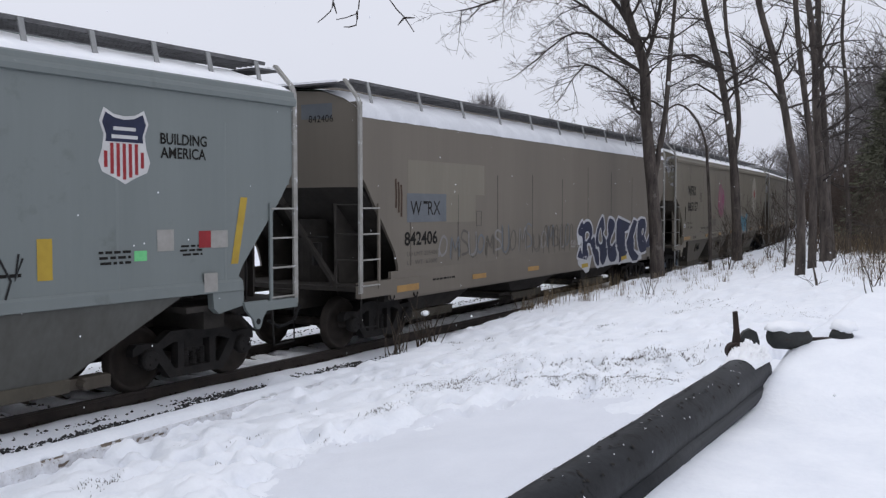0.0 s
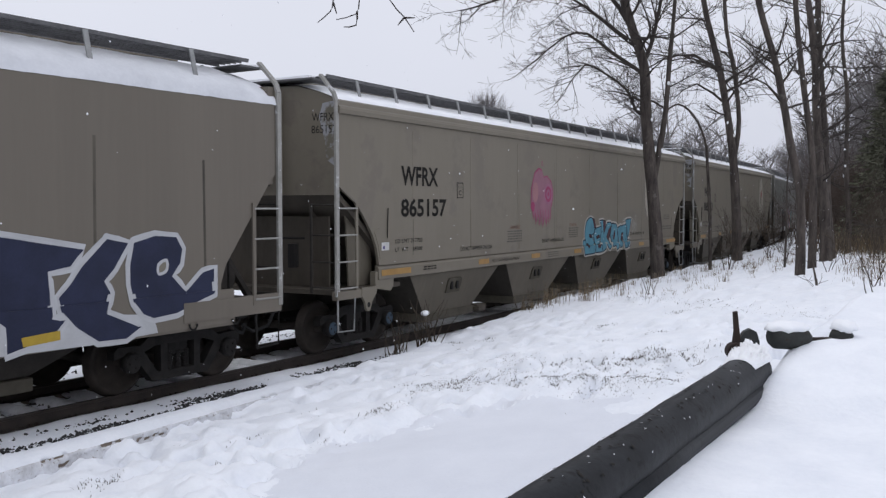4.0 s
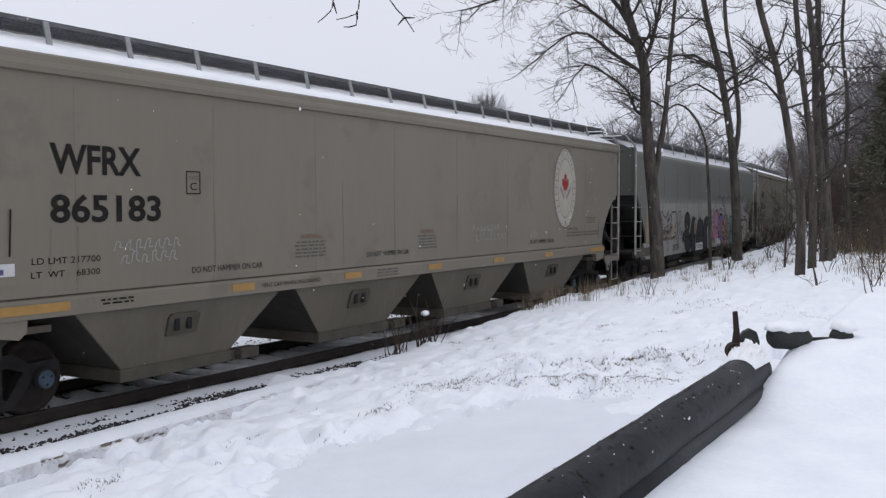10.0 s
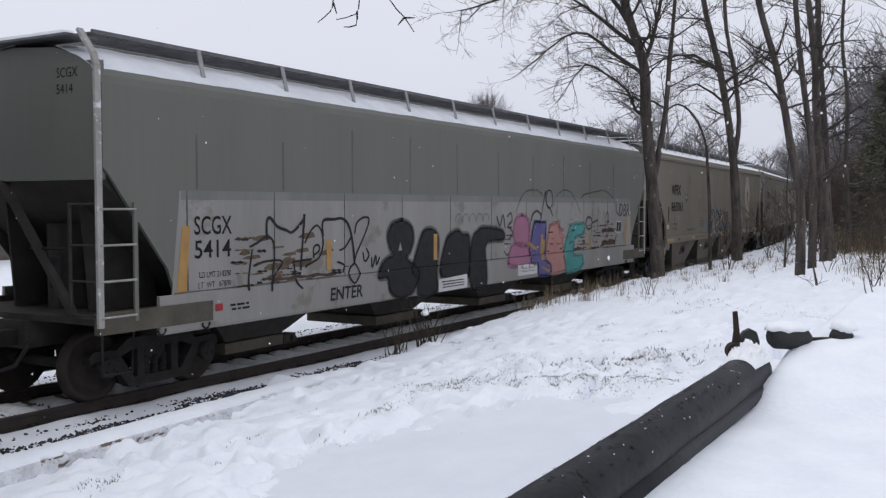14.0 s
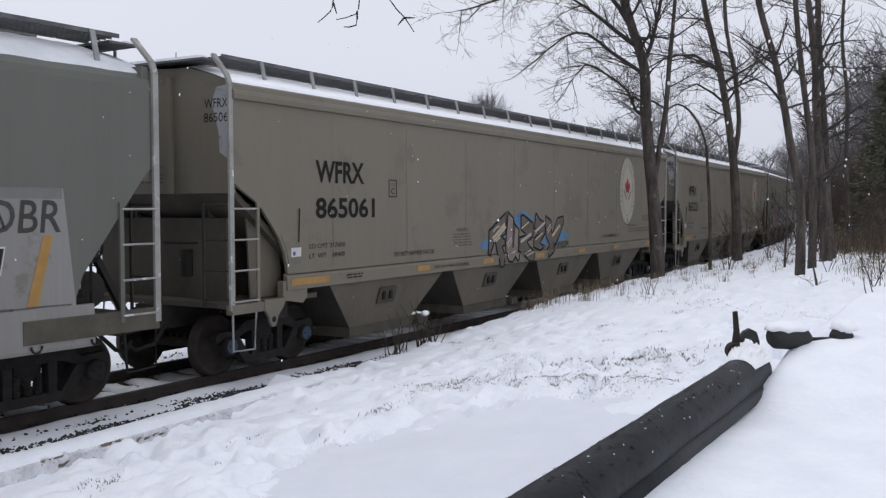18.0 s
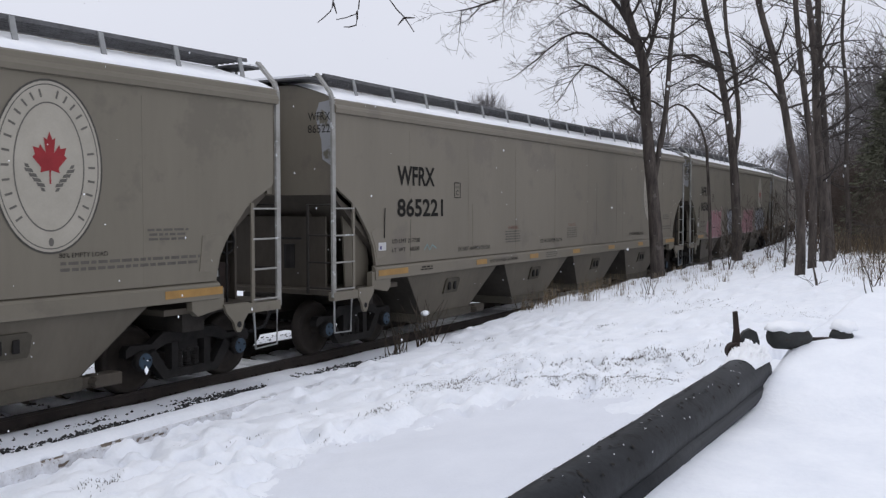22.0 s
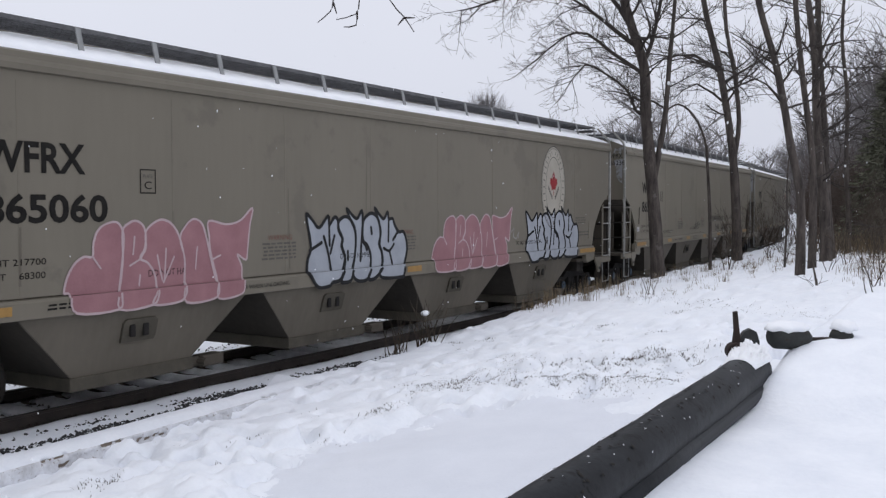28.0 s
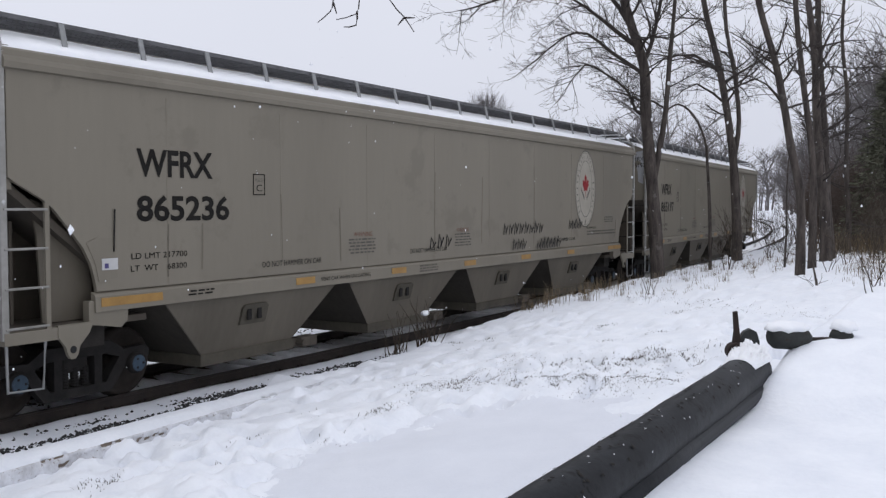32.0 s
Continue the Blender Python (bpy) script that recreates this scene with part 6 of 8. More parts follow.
def two_tone_car():
    L = 20.7
    car, X = make_car(-2.5, L, OLIVE, "slab", "grey-green and white covered hopper covered in graffiti", 57)
    patch(car, "white_panel", [(X(1.16), 1.36), (X(1.32), 2.74), (X(19.35), 2.74), (X(19.5), 1.36)], CHALK, -1.603, "chalky white painted lower side")
    bm = B()
    ex = [(-0.012, -1.603), (-0.006, -1.6045), (0.006, -1.6045), (0.012, -1.603)]
    lo = [bm.verts.new((x, y, 1.4)) for x, y in ex]
    hi = [bm.verts.new((x, y, 2.74)) for x, y in ex]
    for i in range(3):
        bm.faces.new((lo[i], lo[i + 1], hi[i + 1], hi[i]))
    s0 = part("seam", bm, DARKSEAM, car)
    for i in range(10):
        (s0 if i == 0 else again(s0, "seam")).matrix_basis = pose(X(1.45 + 1.78 * (i + 0.0)), 0, 0)
    letters(car, "SCGX", X(1.58), 2.15, X(2.3), 2.4, LETTER, bold=0.012)
    letters(car, "5414", X(1.58), 1.83, X(2.28), 2.07, LETTER, bold=0.012)
    letters(car, "LD LMT 218200", X(1.66), 1.56, X(2.28), 1.64, LETTER)
    letters(car, "LT  WT   67800", X(1.64), 1.42, X(2.28), 1.5, LETTER)
    patch(car, "reflector_strip", [(X(1.24), 1.38), (X(1.42), 1.38), (X(1.5), 2.27), (X(1.36), 2.27)], ORANGE, -1.608, "faded orange strip")
    for x in (4.5, 7.9):
        rect(car, "reflector_strip", X(x), 1.5, X(x + 0.14), 2.0, ORANGE, -1.612, "orange strip")
    patch(car, "reflector_strip", [(X(18.85), 1.4), (X(19.0), 1.4), (X(19.2), 2.2), (X(19.08), 2.2)], ORANGE, -1.608)
    rnd = random.Random(4)
    for k in range(26):
        x, z = rnd.choice((2.4, 2.9, 3.6, 15.2, 16.2, 17.3)) + rnd.uniform(0, 0.8), rnd.uniform(1.42, 2.1)
        w, h = rnd.uniform(0.15, 0.5), rnd.uniform(0.02, 0.09)
        patch(car, "rust_patch", [(X(x), z), (X(x + w * 0.5), z - h * 0.4), (X(x + w), z), (X(x + w * 0.9), z + h), (X(x + w * 0.3), z + h * 0.8)], RUSTSTAIN, -1.6055, "brown rust patch")
    # black outline tag
    outline_tag = (
        ((3.05, 2.06), (3.05, 2.3), (3.13, 2.36), (3.29, 2.23), (3.5, 2.17), (3.65, 2.14), (3.9, 2.31), (3.94, 2.41), (3.92, 2.2), (3.86, 1.75), (3.84, 1.56)),
        ((2.68, 1.95), (2.86, 2.01), (3.03, 2.08), (3.17, 2.04), (3.22, 1.85), (3.18, 1.57), (3.15, 1.28)),
        ((2.64, 1.33), (2.65, 1.54), (2.72, 1.88)),
        ((2.76, 1.67), (3.03, 1.72), (3.4, 1.7), (3.21, 1.49), (3.15, 1.28)),
        ((3.64, 1.68), (3.84, 1.69), (4.1, 1.7)),
        ((3.67, 1.67), (3.73, 1.38), (3.87, 1.26)),
        ((3.95, 1.97), (4.1, 2.15), (4.26, 2.23), (4.39, 2.11), (4.41, 1.91), (4.31, 1.72), (4.04, 1.62), (3.96, 1.59)),
        ((4.41, 2.07), (4.42, 2.3), (4.71, 2.32), (4.94, 2.33), (5.12, 2.21), (5.23, 1.92), (5.28, 1.59)),
        ((5.17, 2), (5.02, 1.86), (4.87, 1.81)),
        ((5.45, 1.39), (5.28, 1.57), (5.11, 1.42), (5.27, 1.24), (5.45, 1.39)),
        ((5.29, 2.08), (5.35, 2.25), (5.54, 2.34), (5.72, 2.31), (5.6, 2.07), (5.35, 1.75), (5.28, 1.59)),
        ((4.17, 1.73), (4.17, 1.88), (4.28, 1.92), (4.32, 1.84), (4.2, 1.77)),
        ((4.81, 1.62), (4.98, 1.56), (4.95, 1.45)),
        ((5.53, 1.74), (5.59, 1.59), (5.71, 1.69), (5.64, 1.8)),
        ((5.79, 1.64), (5.81, 1.47), (5.92, 1.68), (5.94, 1.51), (6.03, 1.63)),
    )
    for k, pts in enumerate(outline_tag):
        line(car, at(X, pts), 0.05 if k in (0, 7) else 0.036, BLACKPAINT, 0.0045 + 0.0002 * (k % 3), "slab", "black_tag", "black outlined tag")
    letters(car, "ENTER", X(4.6), 1.0, X(5.5), 1.2, BLACKPAINT, -1.6145, 0.02, 0.1)
    # solid black letters
    for pts in (((6.71, 2.28), (6.96, 2.25), (7.14, 2.12), (7.17, 1.89), (7.05, 1.68), (6.93, 1.6), (7.12, 1.48), (7.31, 1.36), (7.34, 1.19), (7.18, 0.97), (6.88, 0.86), (6.56, 0.89), (6.34, 1.04), (6.28, 1.25), (6, 1.27), (6.08, 1.5), (6.3, 1.63), (6.46, 1.66), (6.33, 1.83), (6.3, 2.05), (6.44, 2.23)), ((7.11, 1.34), (7.35, 1.84), (7.55, 2.09), (7.92, 2.09), (8.1, 1.86), (8.02, 1.23), (8.01, 0.88), (7.33, 0.86), (7.31, 1.19)), ((8.18, 1.17), (8.34, 1.8), (8.55, 1.99), (8.87, 2.06), (9.06, 1.98), (9.28, 1.97), (9.36, 1.81), (9.27, 1.11)), ((9.3, 1.14), (9.47, 1.86), (9.73, 2.04), (10.03, 2.1), (10.88, 2.01), (10.93, 1.79), (10.34, 1.78), (10.07, 1.66), (10.12, 1.19), (10.06, 0.83), (9.46, 0.84), (9.3, 1.09))):
        spray(car, at(X, pts), BLACKPAINT, 0.005, "slab", "black_letter", "solid black graffiti letter")
        line(car, at(X, pts), 0.09, HAZE[BLACKPAINT.name], 0.0056, "slab", "overspray", "soft edge of sprayed paint", True)
    spray(car, at(X, ((6.65, 1.73), (6.71, 1.88), (6.77, 1.73))), CHALK, 0.0062, "slab", "letter_eye", soft=False)
    spray(car, at(X, ((8.08, 1.11), (9.23, 1.15), (9.23, 0.88), (8.08, 0.86))), WHITEPAINT, 0.0068, "slab", "notice", "pale notice board", False)
    bars(car, X(8.2), 0.92, X(9.1), 1.08, 3, LETTER, -1.623, 12)
    for k in range(5):
        stroke(car, [(X(8.9 + 0.3 * k + 0.14 * math.cos(a)), 2.22 + 0.16 * math.sin(a)) for a in np.linspace(0, 3.2, 8)], 0.03, GREY, -1.609, "old_tag")
    # coloured letters
    for mat, pts in ((ORCHID, ((11.85, 2.33), (12.07, 2.3), (12.23, 2.18), (12.28, 1.96), (12.24, 1.72), (12.1, 1.63), (11.65, 1.65), (11.49, 1.74), (11.42, 1.93), (11.46, 2.12), (11.59, 2.28))), (ORCHID, ((11.17, 1.23), (11.23, 1.5), (11.36, 1.65), (11.65, 1.68), (12.1, 1.63), (12.29, 1.48), (12.39, 1.2), (11.7, 1.17))), (SALMON, ((13.44, 2.04), (13.69, 2.12), (13.99, 2.12), (14.06, 1.94), (14.29, 1.95), (14.24, 1.64), (14.33, 1.32), (14.44, 1.12), (14.38, 0.91), (13.56, 0.86), (13.49, 1.09), (13.28, 1.19), (13.22, 1.41), (13.3, 1.7))), (PURPLE, ((12.55, 2.16), (13.23, 2.15), (13.19, 1.78), (13.14, 1.24), (13.47, 1.13), (13.54, 0.97), (13.37, 0.87), (12.78, 0.88), (12.76, 1.16), (12.4, 1.19), (12.33, 1.31), (12.26, 1.52), (12.38, 1.75), (12.47, 2.02))), (TEAL, ((14.76, 2.05), (14.96, 2.05), (15.08, 2.09), (15.75, 2.08), (15.71, 1.9), (15.43, 1.74), (15.07, 1.74), (14.98, 1.44), (14.94, 1.28), (15.54, 1.27), (15.67, 1.05), (15.41, 0.9), (14.6, 0.85), (14.46, 0.92), (14.3, 1.29), (14.45, 1.63)))):
        spray(car, at(X, pts), mat, 0.005, "slab", "painted_letter", mat.name.replace("_", " ") + " letter", mat is ORCHID)
        line(car, at(X, pts), 0.1, HAZE[mat.name], 0.0057, "slab", "overspray", "soft edge of sprayed paint", True, mat is ORCHID)
        if mat is PURPLE:
            line(car, at(X, pts), 0.045, HAZE[BLACKPAINT.name], 0.0062, "slab", "black_tag", "thin black spray round the letter", True, False)
    for pts in (((12.34, 1.65), (12.71, 1.56), (12.71, 1.49), (12.34, 1.56)), ((13.02, 1.73), (13.17, 1.72), (13.11, 1.24), (12.92, 1.26)), ((12.96, 1.11), (13.42, 0.99), (13.42, 0.91), (13, 1.05))):
        spray(car, at(X, pts), OCHRE, 0.0066, "slab", "reflector_strip", "worn ochre strip", False)
    rect(car, "notice", X(11.65), 0.95, X(12.68), 1.19, WHITEPAINT, -1.6205, "pale notice board")
    letters(car, "CLOSE HOPPER GATES AND ROOF", X(11.8), 1.09, X(12.55), 1.13, LETTER, -1.622)
    letters(car, "HATCHES BEFORE RELEASING CAR", X(11.8), 1.02, X(12.55), 1.06, LETTER, -1.622)
    for pts, w, mat in (([(11.56, 2.37), (11.74, 2.64), (12.11, 2.88), (12.71, 2.9), (13.06, 2.8)], 0.05, ARC), ([(12.93, 2.25), (13.09, 2.65), (13.21, 2.91), (13.24, 2.6), (13.46, 2.48), (13.63, 2.3)], 0.045, INK), (oval(13.42, 2.7, 0.2, 0.22, 18) + [(13.62, 2.7)], 0.035, INK), ([(12.38, 2.19), (12.47, 2.35), (12.71, 2.42), (12.93, 2.32), (12.91, 2.22)], 0.06, INK), ([(12.36, 2.2), (12.2, 1.75), (12.05, 1.62), (11.7, 1.75)], 0.035, INK), ([(13.62, 2.49), (13.91, 2.81), (14.5, 2.94), (14.98, 2.77), (15.43, 2.36)], 0.04, ARC), ([(15.43, 2.72), (15.7, 2.84), (16.55, 2.92), (17.18, 2.96), (17.91, 2.74), (18.33, 2.25)], 0.045, ARC), (oval(16.05, 2.08, 0.22, 0.16, 14) + [(16.27, 2.08), (16.7, 2.15)], 0.06, DARKSEAM), (oval(17.44, 2.03, 0.13, 0.34, 14) + [(17.57, 2.03)], 0.035, DARKSEAM), ([(16.35, 2.7), (16.3, 2.3), (16.22, 1.9), (16.3, 1.6)], 0.02, DARKSEAM), ([(16.75, 2.5), (16.7, 2.1), (16.62, 1.5)], 0.02, DARKSEAM), ([(18.2, 2.62), (18.15, 2.4), (18.4, 2.3), (18.5, 2.5), (18.6, 2.3)], 0.035, INK), ([(11.1, 2.3), (11.3, 2.38), (11.35, 2.2), (11.15, 2.1), (11.4, 1.95), (11.2, 1.8)], 0.05, INK), ([(10.6, 2.32), (10.75, 2.1), (10.9, 2.35), (11.0, 2.05)], 0.05, DARKSEAM), ([(10.95, 1.55), (11.1, 1.45), (11.25, 1.5)], 0.04, INK), ([(18.2, 1.7), (18.0, 1.5), (17.95, 1.42)], 0.05, INK)):
        stroke(car, [(q.x + X(0), q.z) for q in smooth_line([(x, 0, z) for x, z in pts], 3)], w, mat, -1.6097, "old_tag", "sprayed dark tag line")
    # dirt and the ledge's shade, painted as one dark line above the sill
    for k in range(24):
        x = 1.2 + 0.76 * k
        line(car, at(X, ((x, 1.385), (x + 0.4, 1.39), (x + 0.74, 1.385))), 0.018 + 0.012 * (k * 7 % 5) / 4, HAZE[BLACKPAINT.name], 0.0075, "slab", "dirt_line", "dirt and painted shade line along the ledge", soft=False)
    # paint flaking in thin rusty lines
    for x0, x1, z0, z1, n, sd in ((15.05, 15.8, 1.45, 1.85, 18, 1), (16.2, 18.3, 1.4, 2.1, 40, 2), (2.35, 2.95, 1.4, 2.15, 16, 3), (3.0, 5.2, 1.4, 1.6, 18, 4), (11.0, 11.4, 1.7, 2.1, 8, 5), (13.3, 14.3, 1.45, 2.1, 12, 6), (12.2, 13.1, 1.38, 1.5, 6, 7), (14.35, 15.0, 1.6, 2.3, 8, 8)):
        q = random.Random(sd + 60)
        for k in range(n):
            x, z = q.uniform(x0, x1), z0 + (z1 - z0) * (k % 5 + q.uniform(-0.15, 0.15)) / 4.6
            w, h = q.uniform(0.06, 0.34), q.uniform(0.012, 0.05)
            pts = [(0, 0), (0.3, -0.4), (0.55, -0.1), (0.8, -0.5), (1, 0.1), (0.75, 0.7), (0.45, 0.4), (0.2, 0.8)]
            patch(car, "rust_patch", [(X(x + w * (a - 0.5)), z + h * b) for a, b in pts], (RUSTSTAIN, DARKRUST, BLACKPAINT)[k % 3], -1.6115 - 0.0001 * (k % 4), "flaking rust patch")
    for pts in ([(12.22, 1.74), (12.6, 1.58), (12.58, 1.5), (12.22, 1.62)], [(12.93, 1.86), (13.06, 1.86), (13.06, 1.38), (12.88, 1.38)], [(16.04, 1.86), (16.12, 1.86), (16.18, 1.5), (16.14, 1.36), (16.04, 1.4)]):
        patch(car, "reflector_strip", [(X(x), z) for x, z in pts], OCHRE, -1.6122, "worn ochre strip")
    rect(car, "thin_paint", X(1.34), 2.62, X(19.33), 2.745, THINCHALK, -1.6041, "thinly painted edge of the white panel")
    letters(car, "DBR", X(18.4), 2.24, X(19.3), 2.6, DARKSEAM, -1.608, 0.008, 0.12)
    for x, z, w, h in ((17.5, 1.86, 1.0, 0.16), (17.55, 1.52, 1.1, 0.2), (15.3, 1.42, 0.7, 0.07), (16.5, 1.42, 0.6, 0.06), (4.0, 1.44, 1.6, 0.07)):
        q = random.Random(int(x * 10))
        top = [(x + w * (0.5 - k / 12), z + h * q.uniform(0.1, 0.55)) for k in range(13)]
        low = [(x + w * (k / 12 - 0.5), z - h * q.uniform(0.1, 0.55)) for k in range(13)]
        for k in range(12):
            patch(car, "rust_patch", [(X(a), max(b, 1.37)) for a, b in (low[k], low[k + 1], top[11 - k], top[12 - k])], DARKRUST, -1.6108, "broad brown rust stain")
    patch(car, "paint_smear", [(X(19.0), 0.98), (X(18.95), 1.2), (X(19.3), 1.235), (X(19.6), 1.2), (X(19.62), 1.0)], GREY, -1.6138, "bluish grey paint smear")
    patch(car, "placard", [(X(18.14), 1.8), (X(18.54), 1.78), (X(18.6), 2.08), (X(18.2), 2.1)], BLACKPAINT, -1.6115, "black placard")
    ring_pts = ((18.14, 1.8), (18.54, 1.78), (18.6, 2.08), (18.2, 2.1), (18.14, 1.8))
    stroke(car, [(X(x), z) for x, z in ring_pts], 0.025, WHITEPAINT, -1.6125, "placard_holder", "white placard holder")
    stroke(car, [(X(18.34), 1.79), (X(18.4), 2.09)], 0.02, WHITEPAINT, -1.6127, "placard_holder")
    rect(car, "reflector_strip", X(1.95), 1.08, X(2.1), 1.18, RED, -1.614, "small red sticker")
    bars(car, X(2.25), 1.05, X(2.65), 1.17, 2, LETTER, -1.6135, 9)
    m = letters(car, "SCGX", 0.08, 4.12, 0.46, 4.24, LETTER, y=0)
    m.matrix_basis = pose(X(0.05), -0.75, 0, 0, 0, -90)
    m = letters(car, "5414", 0.07, 3.92, 0.37, 4.04, LETTER, y=0)
    m.matrix_basis = pose(X(0.05), -0.75, 0, 0, 0, -90)
    o = bars(car, -0.2, 2.92, 0.2, 3.14, 4, LETTER, y=0, seed=3)
    o.matrix_basis = pose(X(0.05), 0.6, 0, 0, 0, -90)


two_tone_car()


# ---------- the blue-grey car with a shield ----------
def blue_car():
    L = 17.6
    car, X = make_car(-67.55 - L, L, BLUEGREY, "lift", "blue-grey covered hopper with a striped shield emblem", 73)
    R = lambda x: X(L + x + 0.3)
    cx, cz = R(-3.47), 3.29
    half = ((0.0, 0.345), (0.16, 0.365), (0.30, 0.435), (0.365, 0.27), (0.305, 0.12), (0.33, -0.05), (0.385, -0.2), (0.335, -0.325), (0.14, -0.40), (0.0, -0.47))
    whole = list(half) + [(-x, z) for x, z in half[-2:0:-1]]
    patch(car, "shield", [(cx + x * 1.03, cz + z * 1.03) for x, z in whole], WHITEPAINT, -1.604, "white edge of the shield")
    top = ((0.0, 0.312), (0.15, 0.332), (0.285, 0.392), (0.335, 0.265), (0.277, 0.12), (0.29, 0.035))
    patch(car, "shield_field", [(cx + x, cz + z) for x, z in top] + [(cx - x, cz + z) for x, z in top[:0:-1]], NAVY, -1.606, "dark blue top of the shield")
    for k in range(7):
        x = -0.315 + k * 0.093
        low = -0.43 + 0.11 * abs(x + 0.026) / 0.3 if abs(x + 0.026) < 0.26 else -0.28
        rect(car, "shield_stripe", cx + x, cz + low, cx + x + 0.052, cz + (0.02 if abs(x + 0.026) < 0.26 else -0.08), RED, -1.606, "red stripe")
    for z, w in ((0.2, 0.17), (0.1, 0.2)):
        rect(car, "shield_bar", cx - w, cz + z - 0.022, cx + w, cz + z + 0.022, WHITEPAINT, -1.608, "pale bar in place of the name")
    letters(car, "BUILDING", R(-2.9), 3.34, R(-2.1), 3.48, LETTER, bold=0.018)
    letters(car, "AMERICA", R(-2.9), 3.16, R(-2.12), 3.30, LETTER, bold=0.018)
    rect(car, "reflector_strip", R(-4.72), 1.68, R(-4.52), 2.16, YELLOW, -1.605, "yellow strip")
    patch(car, "reflector_strip", [(R(-1.66), 1.72), (R(-1.52), 1.72), (R(-1.32), 2.66), (R(-1.46), 2.66)], YELLOW, -1.605, "yellow strip")
    rect(car, "placard", R(-2.98), 1.95, R(-2.7), 2.23, FADEWHITE, -1.606, "torn pale placard")
    rect(car, "placard", R(-2.26), 1.97, R(-2.04), 2.2, RED, -1.606, "torn red placard")
    rect(car, "placard", R(-2.04), 1.96, R(-1.72), 2.2, FADEWHITE, -1.607, "white placard")
    rect(car, "placard", R(-2.2), 1.36, R(-1.95), 1.62, FADEWHITE, -1.636, "pale placard")
    rect(car, "placard", R(-3.35), 1.84, R(-3.15), 1.97, GREENTAG, -1.606, "small green sticker")
    bars(car, R(-3.92), 1.8, R(-3.4), 2.0, 3, LETTER, seed=2)
    bars(car, R(-2.6), 1.86, R(-2.2), 2.03, 3, LETTER, seed=6)
    for pts in ([(-5.2, 1.98), (-5.05, 1.7), (-5.12, 1.5)], [(-4.95, 2.0), (-5.0, 1.7), (-4.9, 1.95)]):
        stroke(car, [(R(x), z) for x, z in pts], 0.03, BLACKPAINT, -1.607, "black_tag", "black scrawl")
    bars(car, R(-5.3), 1.72, R(-4.92), 1.8, 1, LETTER, seed=4)


GREENTAG = material("green_sticker", (0.10, 0.42, 0.16), (0.16, 0.52, 0.22), 0.5, 0, 5, 40, 0.0)
blue_car()


# ---------- trees ----------
class Twigs:
    """Collects tapered tubes into one mesh."""

    def __init__(self, coarse=False):
        self.v, self.f, self.coarse = [], [], coarse

    def tube(self, pts, radii, sides):
        base = len(self.v)
        n = len(pts)
        for i, p in enumerate(pts):
            d = (pts[min(i + 1, n - 1)] - pts[max(i - 1, 0)])
            d = d.normalized() if d.length > 1e-6 else Vector((0, 0, 1))
            u = d.cross(Vector((0, 0, 1)) if abs(d.z) < 0.9 else Vector((1, 0, 0))).normalized()
            w = d.cross(u)
            for k in range(sides):
                a = 6.2832 * k / sides
                self.v.append(p + (u * math.cos(a) + w * math.sin(a)) * radii[i])
        for i in range(n - 1):
            for k in range(sides):
                a, b = base + i * sides + k, base + i * sides + (k + 1) % sides
                self.f.append((a, b, b + sides, a + sides))

    def grow(self, rnd, p, d, length, r, level, droop=0.0, spread=0.8):
        """A branch and its smaller branches."""
        n = (4 if level else 3) if not self.coarse else (3 if level > 1 else 2)
        pts, q, h = [p.copy()], p.copy(), d.normalized()
        for i in range(n):
            h = (h + Vector((rnd.uniform(-1, 1), rnd.uniform(-1, 1), rnd.uniform(-0.8, 1) - droop)) * 0.24).normalized()
            q = q + h * (length / n)
            pts.append(q.copy())
        self.tube(pts, [max(r * (1 - 0.72 * i / n), 0.0035) for i in range(n + 1)], 3 if r < 0.02 else 5)
        if level <= 0:
            return
        kids = rnd.randint(4, 6) if level > 1 else rnd.randint(3, 5)
        for k in range(kids):
            t = rnd.uniform(0.25, 1.0)
            i = min(int(t * n), n - 1)
            at = pts[i].lerp(pts[i + 1], t * n - i)
            way = (pts[i + 1] - pts[i]).normalized()
            side = Vector((rnd.uniform(-1, 1), rnd.uniform(-1, 1), rnd.uniform(-0.6, 0.9))).normalized()
            self.grow(rnd, at, way + side * spread * 1.2, length * rnd.uniform(0.38, 0.62), r * rnd.uniform(0.35, 0.5), level - 1, droop, spread)

    def made(self, name, mat, parent, label=""):
        return link(name, self.v, self.f, mat, parent, label, True)


